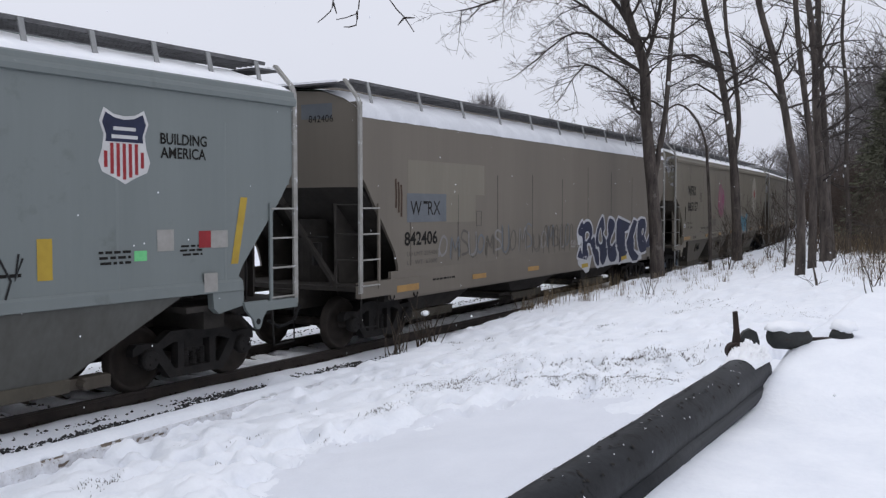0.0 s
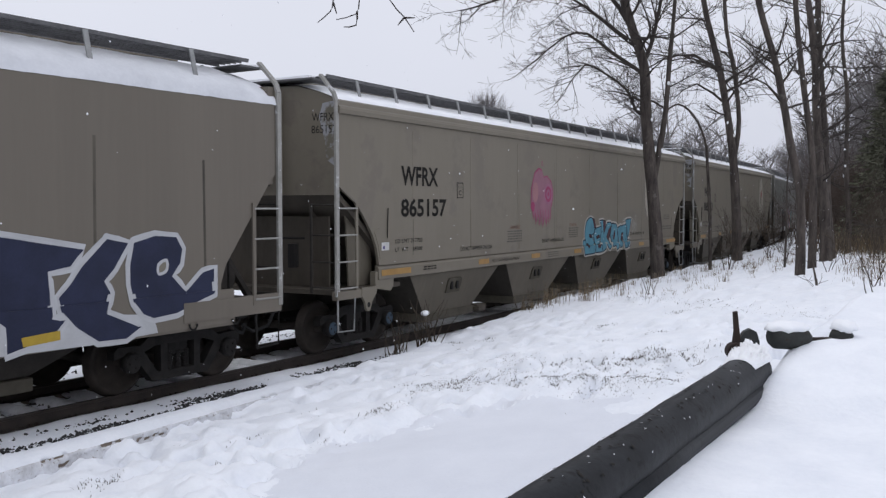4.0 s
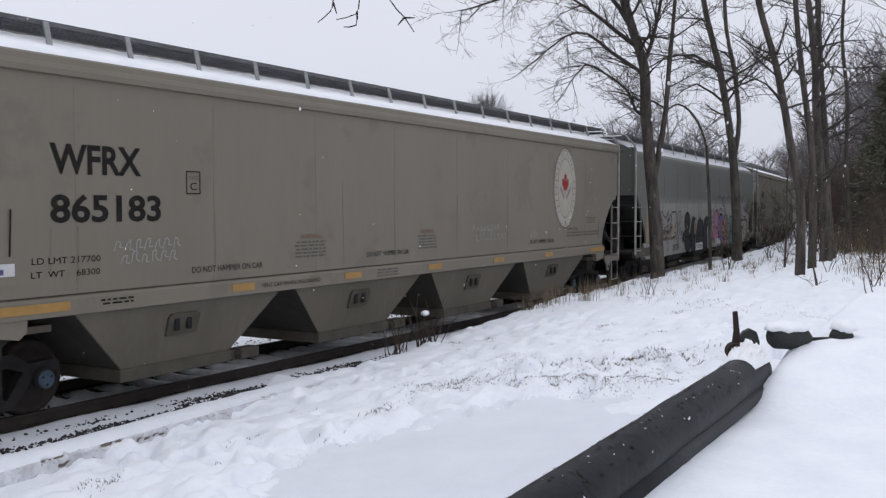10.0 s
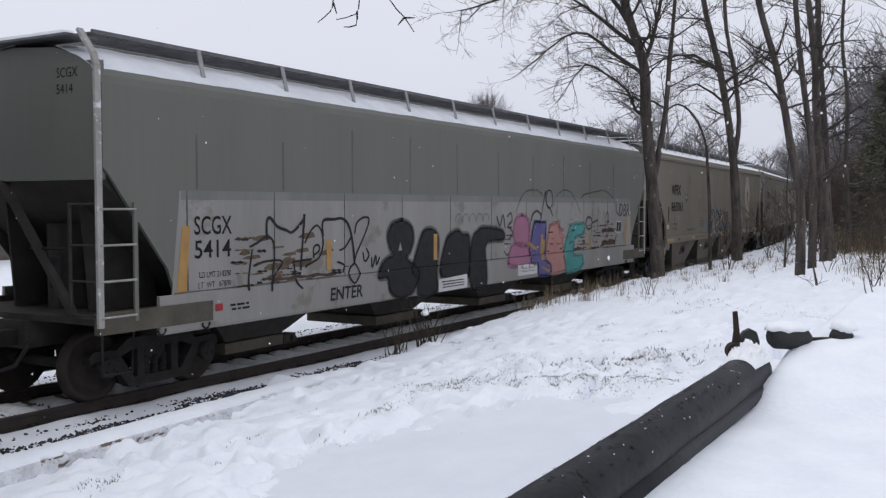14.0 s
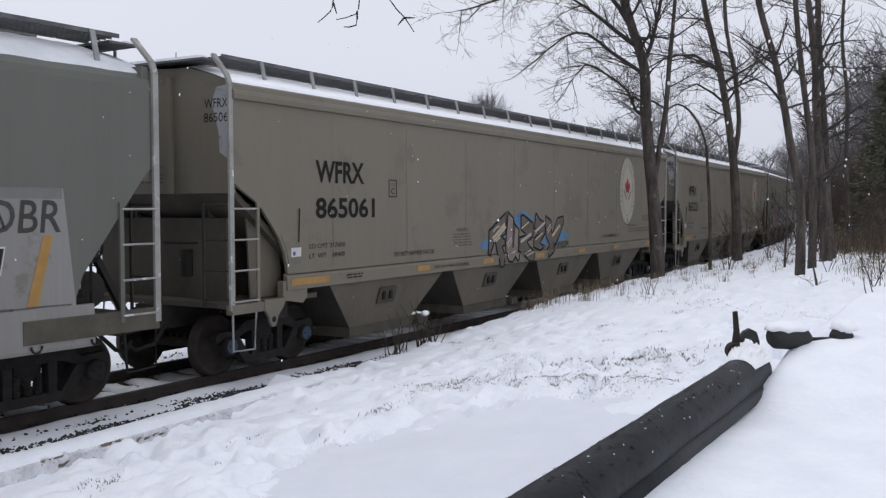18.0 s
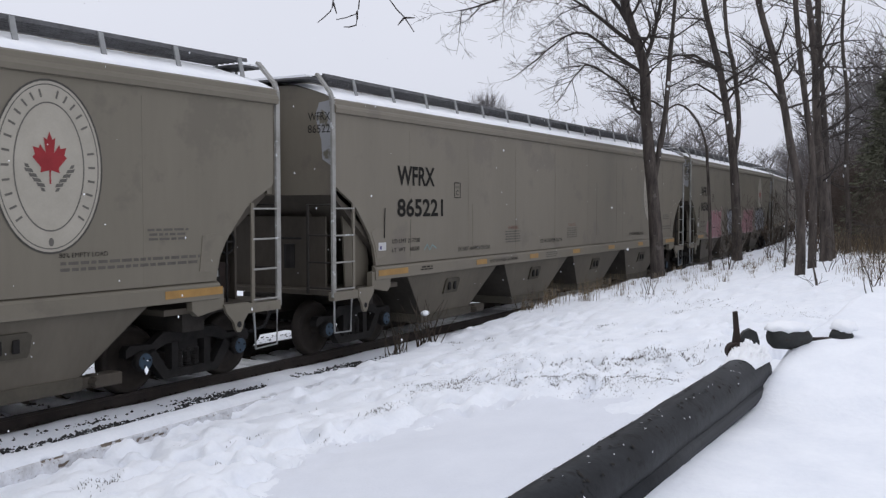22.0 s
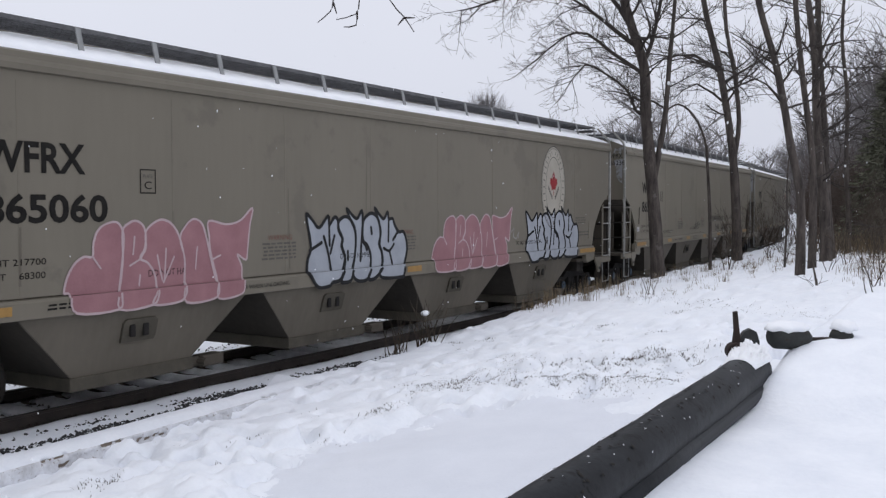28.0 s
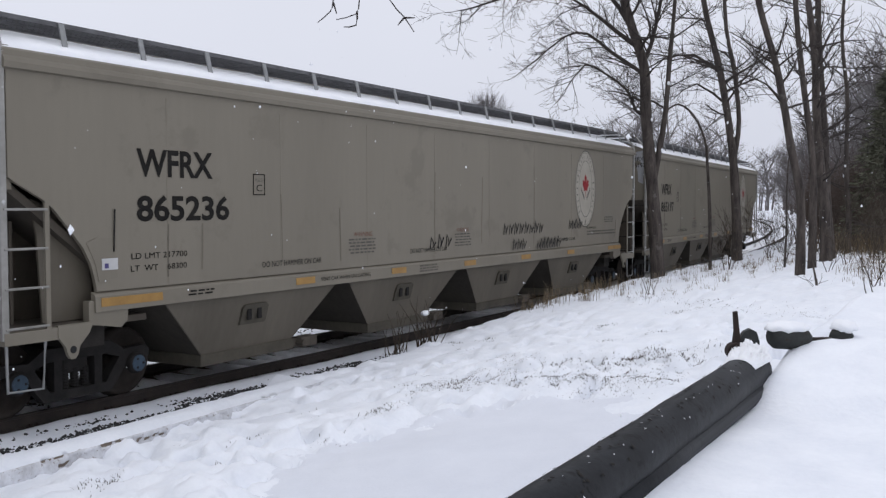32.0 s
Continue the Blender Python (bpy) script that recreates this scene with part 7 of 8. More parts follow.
def bare_tree(label, stems, limbs, seed, shoots=16, reach=2.2, level=2, low=0.35, group="bare trees along the bank"):
    """stems and limbs: (points, radius at the foot, radius at the tip)."""
    rnd = random.Random(seed)
    tree = new("bare_tree")
    tree.matrix_basis = Matrix.Translation(stems[0][0][0])
    tagged(tree, label, "tree", group)
    shift = Vector(stems[0][0][0])
    for pts, r0, r1 in stems:
        line = [p - shift for p in smooth_line(pts)]
        tw = Twigs()
        n = len(line)
        if pts[0] == stems[0][0][0]:
            line.insert(0, line[0] - Vector((0, 0, 0.35)))
            line[1] = line[1] + Vector((0, 0, 0.0))
            n += 1
        rad = [(r0 + (r1 - r0) * i / (n - 1)) * (1 + (0.35 * math.exp(-i * 0.9) if r0 > 0.1 else 0)) * rnd.uniform(0.95, 1.06) for i in range(n)]
        tw.tube(line, [0.84 * q for q in rad], 10)
        tw.made("trunk", BARK, tree)
    crown = Twigs()
    for pts, r0, r1 in limbs:
        line = [p - shift for p in smooth_line(pts, 2)]
        n = len(line)
        crown.tube(line, [r0 + (r1 - r0) * i / (n - 1) for i in range(n)], 6)
        for i in range(1, n):
            for _ in range(3):
                d = (line[i] - line[i - 1]).normalized() + Vector((rnd.uniform(-1, 1), rnd.uniform(-1, 1), rnd.uniform(-0.9, 0.7))) * 0.9
                crown.grow(rnd, line[i].lerp(line[i - 1], rnd.random()), d, rnd.uniform(0.6, 1.3), r1 * 0.9, 2, 0.15)
    for pts, r0, r1 in stems:
        line = [p - shift for p in smooth_line(pts)]
        n = len(line)
        for _ in range(shoots):
            t = low + (1 - low) * rnd.random() ** 0.8
            i = min(int(t * (n - 1)), n - 2)
            a = rnd.uniform(0, 6.28)
            d = Vector((math.cos(a), math.sin(a), rnd.uniform(0.1, 0.9)))
            crown.grow(rnd, line[i].lerp(line[i + 1], rnd.random()), d, reach * rnd.uniform(0.4, 1.0) * (1.2 - 0.5 * t), (r0 + (r1 - r0) * t) * rnd.uniform(0.18, 0.38), level)
    crown.made("crown", TWIG, tree, "bare branching twigs")
    # snow caught where branches fork
    for pts, r0, r1 in stems:
        if r0 < 0.1:
            continue
        line = [p - shift for p in smooth_line(pts)]
        for _ in range(5):
            t = rnd.uniform(0.25, 0.95)
            i = min(int(t * (len(line) - 1)), len(line) - 2)
            r = 0.84 * (r0 + (r1 - r0) * t)
            a = rnd.uniform(0, 6.28)
            at = line[i].lerp(line[i + 1], rnd.random()) + Vector((math.cos(a), math.sin(a), 0)) * r * 0.85
            bm = B()
            bmesh.ops.create_icosphere(bm, subdivisions=1, radius=1.0)
            for q in bm.verts:
                q.co = at + Vector((q.co.x * 0.045, q.co.y * 0.045, q.co.z * rnd.uniform(0.05, 0.09)))
            part("snow_clump", bm, SNOW_CAR, tree, "clump of snow caught on the bark", True)
    return tree


def trees_near():
    T = bare_tree
    T("tall bare tree with a grey-brown trunk on the snowy bank", [
        ([(24.84, -2.35, 0.5), (24.85, -2.22, 2.06), (24.84, -2.01, 3.89), (24.83, -1.87, 5.11), (24.85, -1.78, 6.33), (24.73, -1.5, 7.25), (24.63, -1.24, 8.16), (24.51, -0.93, 9.38), (24.48, -0.75, 10.6)], 0.235, 0.10),
        ([(24.86, -2.12, 3.3), (24.92, -2.18, 3.7), (25.11, -2.32, 5.12), (25.22, -2.35, 6.5), (25.34, -2.4, 7.88), (25.46, -2.41, 9.71)], 0.11, 0.05)], [
        ([(24.79, -1.62, 6.87), (24.47, -1.09, 7.31), (24.09, -0.41, 7.91), (23.7, 0.25, 8.36)], 0.075, 0.022),
        ([(24.82, -1.76, 6.18), (24.41, -1.05, 6.7), (24.06, -0.44, 7.22), (23.73, 0.07, 7.14), (23.3, 0.69, 6.51)], 0.06, 0.016),
        ([(24.82, -1.87, 5.03), (24.68, -1.63, 5.18), (24.58, -1.42, 5.71), (24.27, -0.88, 6.16), (23.99, -0.42, 6.38), (23.68, 0.01, 5.68)], 0.055, 0.014),
        ([(24.73, -1.5, 7.25), (24.28, -0.64, 8.61), (23.47, 0.66, 8.73), (22.79, 1.67, 8.1), (22.24, 2.5, 7.78)], 0.07, 0.016),
        ([(24.85, -1.77, 6.49), (25.0, -1.94, 7.1), (25.16, -2.09, 8.18), (25.37, -2.29, 9.4)], 0.07, 0.03)], 3, 16, 1.8, 2, 0.40)
    T("thin bare sapling bending over at its top", [
        ([(28.2, -2.76, 0.6), (28.25, -2.68, 2.35), (28.27, -2.55, 3.86), (28.26, -2.47, 4.54), (28.1, -2.15, 5.29), (27.86, -1.74, 5.62), (27.63, -1.39, 5.36)], 0.065, 0.03)], [], 5, 8, 1.2, 1, 0.5)
    T("forked bare tree on the snowy bank", [
        ([(34.02, -1.99, 0.6), (34.05, -1.89, 2.29), (34.07, -1.73, 4.09), (34.03, -1.53, 5.49), (33.94, -1.2, 7.28), (33.81, -0.85, 8.68), (33.72, -0.58, 9.87), (33.68, -0.33, 11.67)], 0.22, 0.09),
        ([(34.07, -1.74, 4.0), (34.1, -1.75, 4.4), (34.23, -1.83, 5.59), (34.21, -1.62, 7.29), (34.11, -1.3, 8.89), (34.14, -1.12, 11.08)], 0.12, 0.07)], [
        ([(33.94, -1.2, 7.28), (33.4, -0.4, 7.9), (32.8, 0.6, 7.7), (32.3, 1.4, 7.0)], 0.06, 0.015),
        ([(34.0, -1.4, 6.2), (33.5, -0.5, 6.9), (33.2, 0.2, 6.4)], 0.05, 0.014)], 9, 19, 2.3, 2, 0.35)
    T("leaning bare tree beside the path", [
        ([(20.66, -6.87, 0.8), (20.71, -6.85, 2.03), (20.74, -6.79, 2.97), (20.67, -6.59, 3.91), (20.63, -6.44, 4.73), (20.56, -6.24, 5.67), (20.47, -6.0, 6.49), (20.39, -5.8, 7.31), (20.34, -5.6, 8.36)], 0.125, 0.06)], [
        ([(20.63, -6.44, 4.73), (20.5, -6.1, 5.2), (20.35, -5.6, 5.45)], 0.03, 0.01)], 13, 14, 1.5, 2, 0.45)
    T("slim bare tree beside the path", [
        ([(25.14, -6.24, 0.8), (25.19, -6.2, 2.17), (25.25, -6.17, 3.31), (25.24, -6.05, 4.44), (25.2, -5.85, 5.72), (25.17, -5.68, 6.99), (25.17, -5.53, 8.41)], 0.125, 0.07)], [], 17, 16, 1.7, 2, 0.35)
    T("bare tree in a clump beside the path", [
        ([(31.12, -5.48, 0.8), (31.16, -5.39, 2.39), (31.13, -5.21, 3.79), (31.13, -5.03, 5.53), (31.17, -4.91, 7.27), (31.12, -4.66, 9.01), (31.09, -4.44, 10.58)], 0.22, 0.09)], [], 19, 21, 2.3, 2, 0.3)
    T("bare tree in a clump beside the path", [
        ([(32.88, -5.3, 0.8), (32.88, -5.08, 3.11), (32.93, -4.92, 5.32), (32.92, -4.71, 7.34), (32.98, -4.59, 9.36), (33.1, -4.63, 10.83)], 0.2, 0.1)], [], 23, 21, 2.3, 2, 0.3)
    T("thin bare sapling among the trees", [([(26.98, -5.16, 0.7), (27.06, -5.16, 2.11), (27.11, -5.12, 3.19), (27.2, -5.14, 4.43)], 0.045, 0.015)], [], 27, 9, 0.9, 1, 0.2)
    T("short bare sapling in the snow", [([(17.68, -7.81, 0.9), (17.68, -7.76, 1.35), (17.62, -7.68, 1.75)], 0.04, 0.015)], [], 29, 5, 0.5, 1, 0.4)
    T("thin bare tree beside the path", [([(34.9, -7.3, 0.9), (34.95, -7.2, 3.6), (34.9, -7.0, 6.3), (34.7, -6.6, 9.0), (34.3, -5.9, 12.0)], 0.12, 0.05)], [], 41, 15, 2.4, 2, 0.15)
    T("thin bare tree beside the path", [([(26.0, -8.6, 1.0), (26.1, -8.5, 2.9), (26.0, -8.3, 4.9), (25.8, -8.0, 7.0), (25.4, -7.4, 9.3)], 0.1, 0.04)], [], 43, 13, 2.0, 2, 0.12)
    T("tall bare tree further down the path", [([(37.38, -5.08, 0.9), (37.45, -5.06, 2.34), (37.45, -4.9, 4.0), (37.58, -4.84, 6.48), (37.56, -4.56, 8.96), (37.77, -4.62, 11.45)], 0.13, 0.06)], [], 31, 18, 2.6, 2, 0.2)


trees_near()


def overhang():
    """Twig ends of a tree that stands out of sight, hanging into the view from above."""
    twig = new("overhanging_branch")
    tagged(twig, "thin bare dark branch with drooping twigs", "branch")
    for pts in ([(6.2, -7.6, 6.2), (5.9, -7.2, 5.4), (5.68, -6.796, 4.438), (5.651, -6.776, 4.188), (5.634, -6.759, 4.083), (5.554, -6.638, 4.039)], [(5.9, -7.2, 5.4), (5.70, -6.8, 4.8), (5.58, -6.638, 4.434), (5.548, -6.614, 4.184), (5.534, -6.6, 4.101), (5.48, -6.523, 4.016)],
                [(5.548, -6.615, 4.164), (5.558, -6.64, 4.081)], [(5.639, -6.765, 4.104), (5.63, -6.763, 4.0), (5.581, -6.686, 3.986)],
                [(5.9, -7.2, 5.4), (5.8, -6.98, 4.8), (5.758, -6.92, 4.44), (5.771, -6.966, 4.191), (5.822, -7.059, 4.068), (5.858, -7.127, 3.957)], [(5.822, -7.059, 4.06), (5.866, -7.13, 4.062)], [(5.822, -7.059, 4.06), (5.795, -7.023, 4.005)]):
        t = Twigs()
        line = smooth_line(pts, 2)
        n = len(line)
        t.tube(line, [0.0085 - 0.005 * i / (n - 1) for i in range(n)], 5)
        t.made("twig", TWIG, twig)


overhang()


def far_woods():
    """Winter woods behind the line and down the path."""
    kinds = []
    for v in range(5):
        rnd = random.Random(100 + v)
        tree = new("woodland_tree")
        tagged(tree, "distant bare winter tree, paled as by haze", "tree", "bare woodland trees")
        tw = Twigs()
        h = rnd.uniform(11, 14)
        line = [Vector((rnd.uniform(-0.25, 0.25) * i, rnd.uniform(-0.25, 0.25) * i, h * i / 5 * 0.8 - 0.3)) for i in range(6)]
        tw.tube(line, [0.2 - 0.03 * i for i in range(6)], 6)
        tw.made("trunk", HAZETWIG, tree)
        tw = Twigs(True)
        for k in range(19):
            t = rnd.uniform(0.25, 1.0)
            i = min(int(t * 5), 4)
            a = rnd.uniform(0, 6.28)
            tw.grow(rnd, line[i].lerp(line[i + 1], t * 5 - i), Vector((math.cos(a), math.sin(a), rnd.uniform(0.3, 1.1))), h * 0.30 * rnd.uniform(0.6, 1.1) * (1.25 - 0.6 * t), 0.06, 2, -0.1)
        tw.made("crown", HAZETWIG, tree, "bare twigs paled as by haze")
        kinds.append(tree)
    rnd = random.Random(77)
    spots = [(125, 48.5, 1.1), (127, 45, 1.2), (131, 42, 1.45), (126, 37, 1.5), (122, 32, 1.4), (135, 30, 1.4), (140, 44, 1.35)]
    tries = 0
    while len(spots) < 150 and tries < 6000:
        tries += 1
        az = math.radians(rnd.uniform(67.5, 86))
        d = rnd.uniform(62, 190) if az > math.radians(78) else rnd.uniform(95, 190)
        x, y = d * math.sin(az), -11.1 + d * math.cos(az)
        w = y - track_y(x)
        if (-5.5 if x < 90 else -3) < w < 6:
            continue
        if w < 0 and x < 38:
            continue
        spots.append((x, y, rnd.uniform(0.8, 1.25)))
    for _ in range(90):
        az = math.radians(rnd.uniform(72, 84))
        d = rnd.uniform(58, 110)
        x, y = d * math.sin(az), -11.1 + d * math.cos(az)
        if -6.5 < y - track_y(x) < 9:
            continue
        spots.append((x, y, rnd.uniform(0.6, 0.95)))
    for _ in range(80):
        az = math.radians(rnd.uniform(70.5, 82.5))
        d = rnd.uniform(205, 320)
        x, y = d * math.sin(az), -11.1 + d * math.cos(az)
        if -6 < y - track_y(x) < 8:
            continue
        spots.append((x, y, rnd.uniform(0.95, 1.4)))
    for i, (x, y, s) in enumerate(spots):
        k = kinds[i % 5]
        m = Matrix.Translation((x, y, lie(x, y, False) if abs(x) < 200 else 0)) @ Matrix.Rotation(rnd.uniform(0, 6.28), 4, "Z")
        o = k if i < 5 else copy_thing(k, m)
        o.matrix_basis = m @ Matrix.Diagonal((s, s, s, 1))


far_woods()


def domed_tree():
    """A lone tree with a fanned, rounded crown far beyond the train."""
    tree = new("domed_tree")
    tree.matrix_basis = Matrix.Translation((86.3, 38.3, 0))
    tagged(tree, "distant bare tree with a fanned rounded crown", "tree")
    t = Twigs()
    t.tube([Vector((0, 0, -0.3)), Vector((0.1, 0, 5)), Vector((0, 0, 9.6))], [0.3, 0.26, 0.2], 7)
    t.made("trunk", HAZETWIG, tree)
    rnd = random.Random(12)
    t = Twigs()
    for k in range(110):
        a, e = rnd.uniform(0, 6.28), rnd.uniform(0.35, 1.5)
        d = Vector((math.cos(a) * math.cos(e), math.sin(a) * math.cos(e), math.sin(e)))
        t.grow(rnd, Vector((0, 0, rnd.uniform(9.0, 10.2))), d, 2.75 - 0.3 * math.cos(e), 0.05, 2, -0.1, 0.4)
    t.made("crown", HAZETWIG, tree, "fan of bare twigs")


domed_tree()


def thickets():
    """Tangled brush at the edge of the wood."""
    kinds = []
    for v in range(3):
        rnd = random.Random(500 + v)
        bush = new("brush_thicket")
        tagged(bush, "tangled bare brown brush at the wood's edge", "shrub", "brush thickets")
        t = Twigs()
        for _ in range(11):
            a = rnd.uniform(0, 6.28)
            t.grow(rnd, Vector((rnd.gauss(0, 0.5), rnd.gauss(0, 0.5), -0.1)), Vector((math.cos(a) * 0.5, math.sin(a) * 0.5, 1)), rnd.uniform(1.8, 3.4), 0.03, 2, 0, 0.6)
        tagged(t.made("tangle", BRUSH, bush, "tangle of thin brown stems"), kind="stuff")
        kinds.append(bush)
    rnd = random.Random(61)
    for i in range(64):
        x = rnd.uniform(38, 72)
        y = -11.1 + x * rnd.uniform(0.116, 0.19)
        m = Matrix.Translation((x, y, lie(x, y, False))) @ Matrix.Rotation(rnd.uniform(0, 6.28), 4, "Z")
        o = kinds[i] if i < 3 else copy_thing(kinds[i % 3], m)
        s = rnd.uniform(0.7, 1.2)
        o.matrix_basis = m @ Matrix.Diagonal((s, s, s, 1))


BRUSH = material("brown_brush", (0.05, 0.038, 0.032), (0.105, 0.08, 0.066), 0.9, 0, 6, 40, 0.0, world_space=True)
thickets()


def evergreens():
    for x, y, h, seed in ((39.4, -6.0, 6.6, 1), (45.0, -5.45, 7.4, 2), (52.0, -4.9, 8.0, 3)):
        rnd = random.Random(seed)
        tree = new("evergreen_tree")
        base = Vector((x, y, lie(x, y, False)))
        tree.matrix_basis = Matrix.Translation(base)
        tagged(tree, "dark shaggy evergreen at the edge of the wood", "tree", "evergreens")
        t = Twigs()
        t.tube([Vector((0, 0, -0.3)), Vector((0, 0, h * 0.5)), Vector((0, 0, h))], [0.16, 0.09, 0.02], 7)
        t.made("trunk", BARK, tree)
        v, f = [], []
        for k in range(360):
            u = rnd.random() ** 0.8
            z = h * (0.08 + 0.92 * u)
            r = (1 - u) * h * 0.24 + 0.15
            a = rnd.uniform(0, 6.28)
            tip = Vector((math.cos(a) * r, math.sin(a) * r, z - 0.25 * r + rnd.uniform(-0.1, 0.2)))
            root = Vector((0, 0, z))
            for q in range(12):
                p = root.lerp(tip, rnd.uniform(0.3, 1.05)) + Vector((rnd.gauss(0, 0.1), rnd.gauss(0, 0.1), rnd.gauss(0, 0.08)))
                d = Vector((math.cos(a) + rnd.gauss(0, 0.5), math.sin(a) + rnd.gauss(0, 0.5), rnd.uniform(-0.6, 0.2))).normalized()
                s = d.cross(Vector((rnd.gauss(0, 1), rnd.gauss(0, 1), 1))).normalized() * 0.05
                n = len(v)
                v.extend((p - s, p + s, p + d * rnd.uniform(0.15, 0.3)))
                f.append((n, n + 1, n + 2))
        link("crown", v, f, NEEDLE, tree, "dark green needles")


evergreens()


# ---------- grass, weeds and brush ----------
def blades(name, label, category, spots, mat, seed):
    """spots: x, y, spread, number, height, lean."""
    rnd = random.Random(seed)
    v, f = [], []
    for x, y, spread, number, height, lean in spots:
        for _ in range(number):
            px, py = x + rnd.gauss(0, spread), y + rnd.gauss(0, spread)
            z = lie(px, py)
            h = height * rnd.uniform(0.4, 1.15)
            a = rnd.uniform(0, 6.28)
            d = Vector((math.cos(a), math.sin(a), 0)) * rnd.uniform(0.05, lean)
            s = Vector((-d.y, d.x, 0)).normalized() * rnd.uniform(0.0025, 0.005)
            p = Vector((px, py, z - 0.02))
            m1, tip = p + Vector((0, 0, h * 0.6)) + d * h * 0.35, p + Vector((0, 0, h)) + d * h
            n = len(v)
            v.extend((p - s, p + s, m1 + s * 0.8, m1 - s * 0.8, tip))
            f.extend(((n, n + 1, n + 2, n + 3), (n + 3, n + 2, n + 4)))
    o = link(name, v, f, mat)
    tagged(o, label, category, kind="stuff")


def undergrowth():
    rnd = random.Random(21)
    spots = []
    for _ in range(26):
        x = rnd.uniform(16.5, 30)
        spots.append((x, track_y(x) - rnd.uniform(2.2, 2.9), 0.10, rnd.randint(5, 14), rnd.uniform(0.12, 0.36), 0.9))
    spots.append((18.46, -3.06, 0.1, 54, 0.5, 0.7))
    spots += [(17.6, -2.5, 0.2, 60, 0.4, 0.6), (17.1, -2.35, 0.2, 40, 0.34, 0.6), (19.2, -3.4, 0.12, 16, 0.3, 0.6)]
    spots += [(18.0, -2.4, 0.25, 60, 0.5, 0.5), (20.3, -2.5, 0.3, 80, 0.45, 0.5), (21.5, -2.3, 0.3, 60, 0.4, 0.5)]
    for _ in range(130):
        x = rnd.uniform(17, 60)
        w = -rnd.uniform(2.6, 6.5)
        spots.append((x, track_y(x) + w, 0.06, rnd.randint(3, 12), rnd.uniform(0.08, 0.24), 1.1))
    for _ in range(90):
        x = rnd.uniform(32, 60)
        w = -rnd.uniform(8.4, 12) + 0.02 * x
        spots.append((x, min(track_y(x) + w, -6.9 + 0.05 * x), 0.3, 26, rnd.uniform(0.3, 0.8), 0.5))
    for _ in range(150):
        x = rnd.uniform(36, 56)
        spots.append((x, -11.1 + x * rnd.uniform(0.115, 0.172), 0.35, 24, rnd.uniform(0.5, 1.3), 0.5))
    for _ in range(60):
        x = rnd.uniform(17, 34)
        spots.append((x, -11.1 + x * rnd.uniform(0.12, 0.15), 0.15, 10, rnd.uniform(0.1, 0.26), 0.7))
    for _ in range(120):
        x = rnd.uniform(18, 40)
        spots.append((x, -11.1 + x * rnd.uniform(0.085, 0.165), 0.07, rnd.randint(3, 12), rnd.uniform(0.1, 0.34), 1.1))
    for _ in range(75):
        x = rnd.uniform(18.5, 34)
        y = track_y(x) - rnd.uniform(2.5, 6.0)
        spots.append((x, y, 0.05, rnd.randint(4, 16), rnd.uniform(0.10, 0.3), 1.1))
        if rnd.random() < 0.4:
            spots.append((x, y, 0.16, 5, 0.34, 0.5))
    blades("dead_grass", "tan dead grass standing in the snow", "grass", spots, DEADGRASS, 1)
    dark = []
    # thin snow over old stubble on the lane's far side
    for _ in range(620):
        y = rnd.uniform(-8.2, -5.0)
        dark.append((9.15 + 0.12 * (y + 6) + rnd.gauss(0, 0.2), y, 0.05, 10, 0.034, 1.5))
    for _ in range(560):
        y = rnd.uniform(-8.0, -5.2)
        dark.append((rnd.uniform(9.2, 11.0), y, 0.05, 8, 0.03, 1.5))
    # tufts under the low bank's edge beyond; they also draw its shadow lines
    for y, n in ((-5.45, 14), (-6.1, 40), (-6.2, 30), (-6.5, 34), (-6.95, 30), (-7.05, 40), (-7.2, 44), (-7.3, 30), (-7.55, 36), (-7.9, 20)):
        for k in range(3):
            dark.append((10.72 + rnd.gauss(0, 0.1), y + rnd.gauss(0, 0.1), 0.09, n + 10, 0.055, 1.2))
    # lone tufts at the rims of mounds, which also darken the shaded pits
    for x, y, n in ((7.78, -5.42, 70), (7.95, -5.36, 40), (8.17, -5.32, 60), (9.56, -4.58, 26), (6.83, -4.57, 22), (5.81, -5.28, 12), (6.68, -5.69, 16), (13.4, -2.9, 40), (13.7, -3.4, 34), (12.9, -3.3, 22), (12.3, -6.1, 30), (13.2, -6.5, 40), (14.2, -5.2, 30), (15.2, -6.1, 40), (10.3, -4.4, 20), (11.6, -4.9, 24), (5.2, -4.36, 60), (5.4, -4.3, 40)):
        dark.append((x, y, 0.09, n + 8, 0.05, 1.2))
    # small dark tufts scattered over the trampled band
    for _ in range(150):
        dark.append((rnd.uniform(8.6, 11.2), rnd.uniform(-8.3, -4.8), 0.018, rnd.randint(4, 12), 0.03, 1.6))
    for x, y in ((7.35, -3.55), (7.5, -3.7), (6.5, -3.9), (8.2, -4.2), (6.9, -4.8), (7.7, -4.6)):
        dark.append((x, y, 0.05, 9, 0.035, 1.4))
    # a second trodden line further off
    for _ in range(260):
        t = rnd.random()
        dark.append((18.4 - 4.6 * t + rnd.gauss(0, 0.12), -3.9 - 4.7 * t + rnd.gauss(0, 0.25), 0.08, 5, 0.03, 1.4))
    blades("grass_stubble", "dark matted grass poking through the snow, also drawn along shadow lines", "grass", dark, WEED, 2)
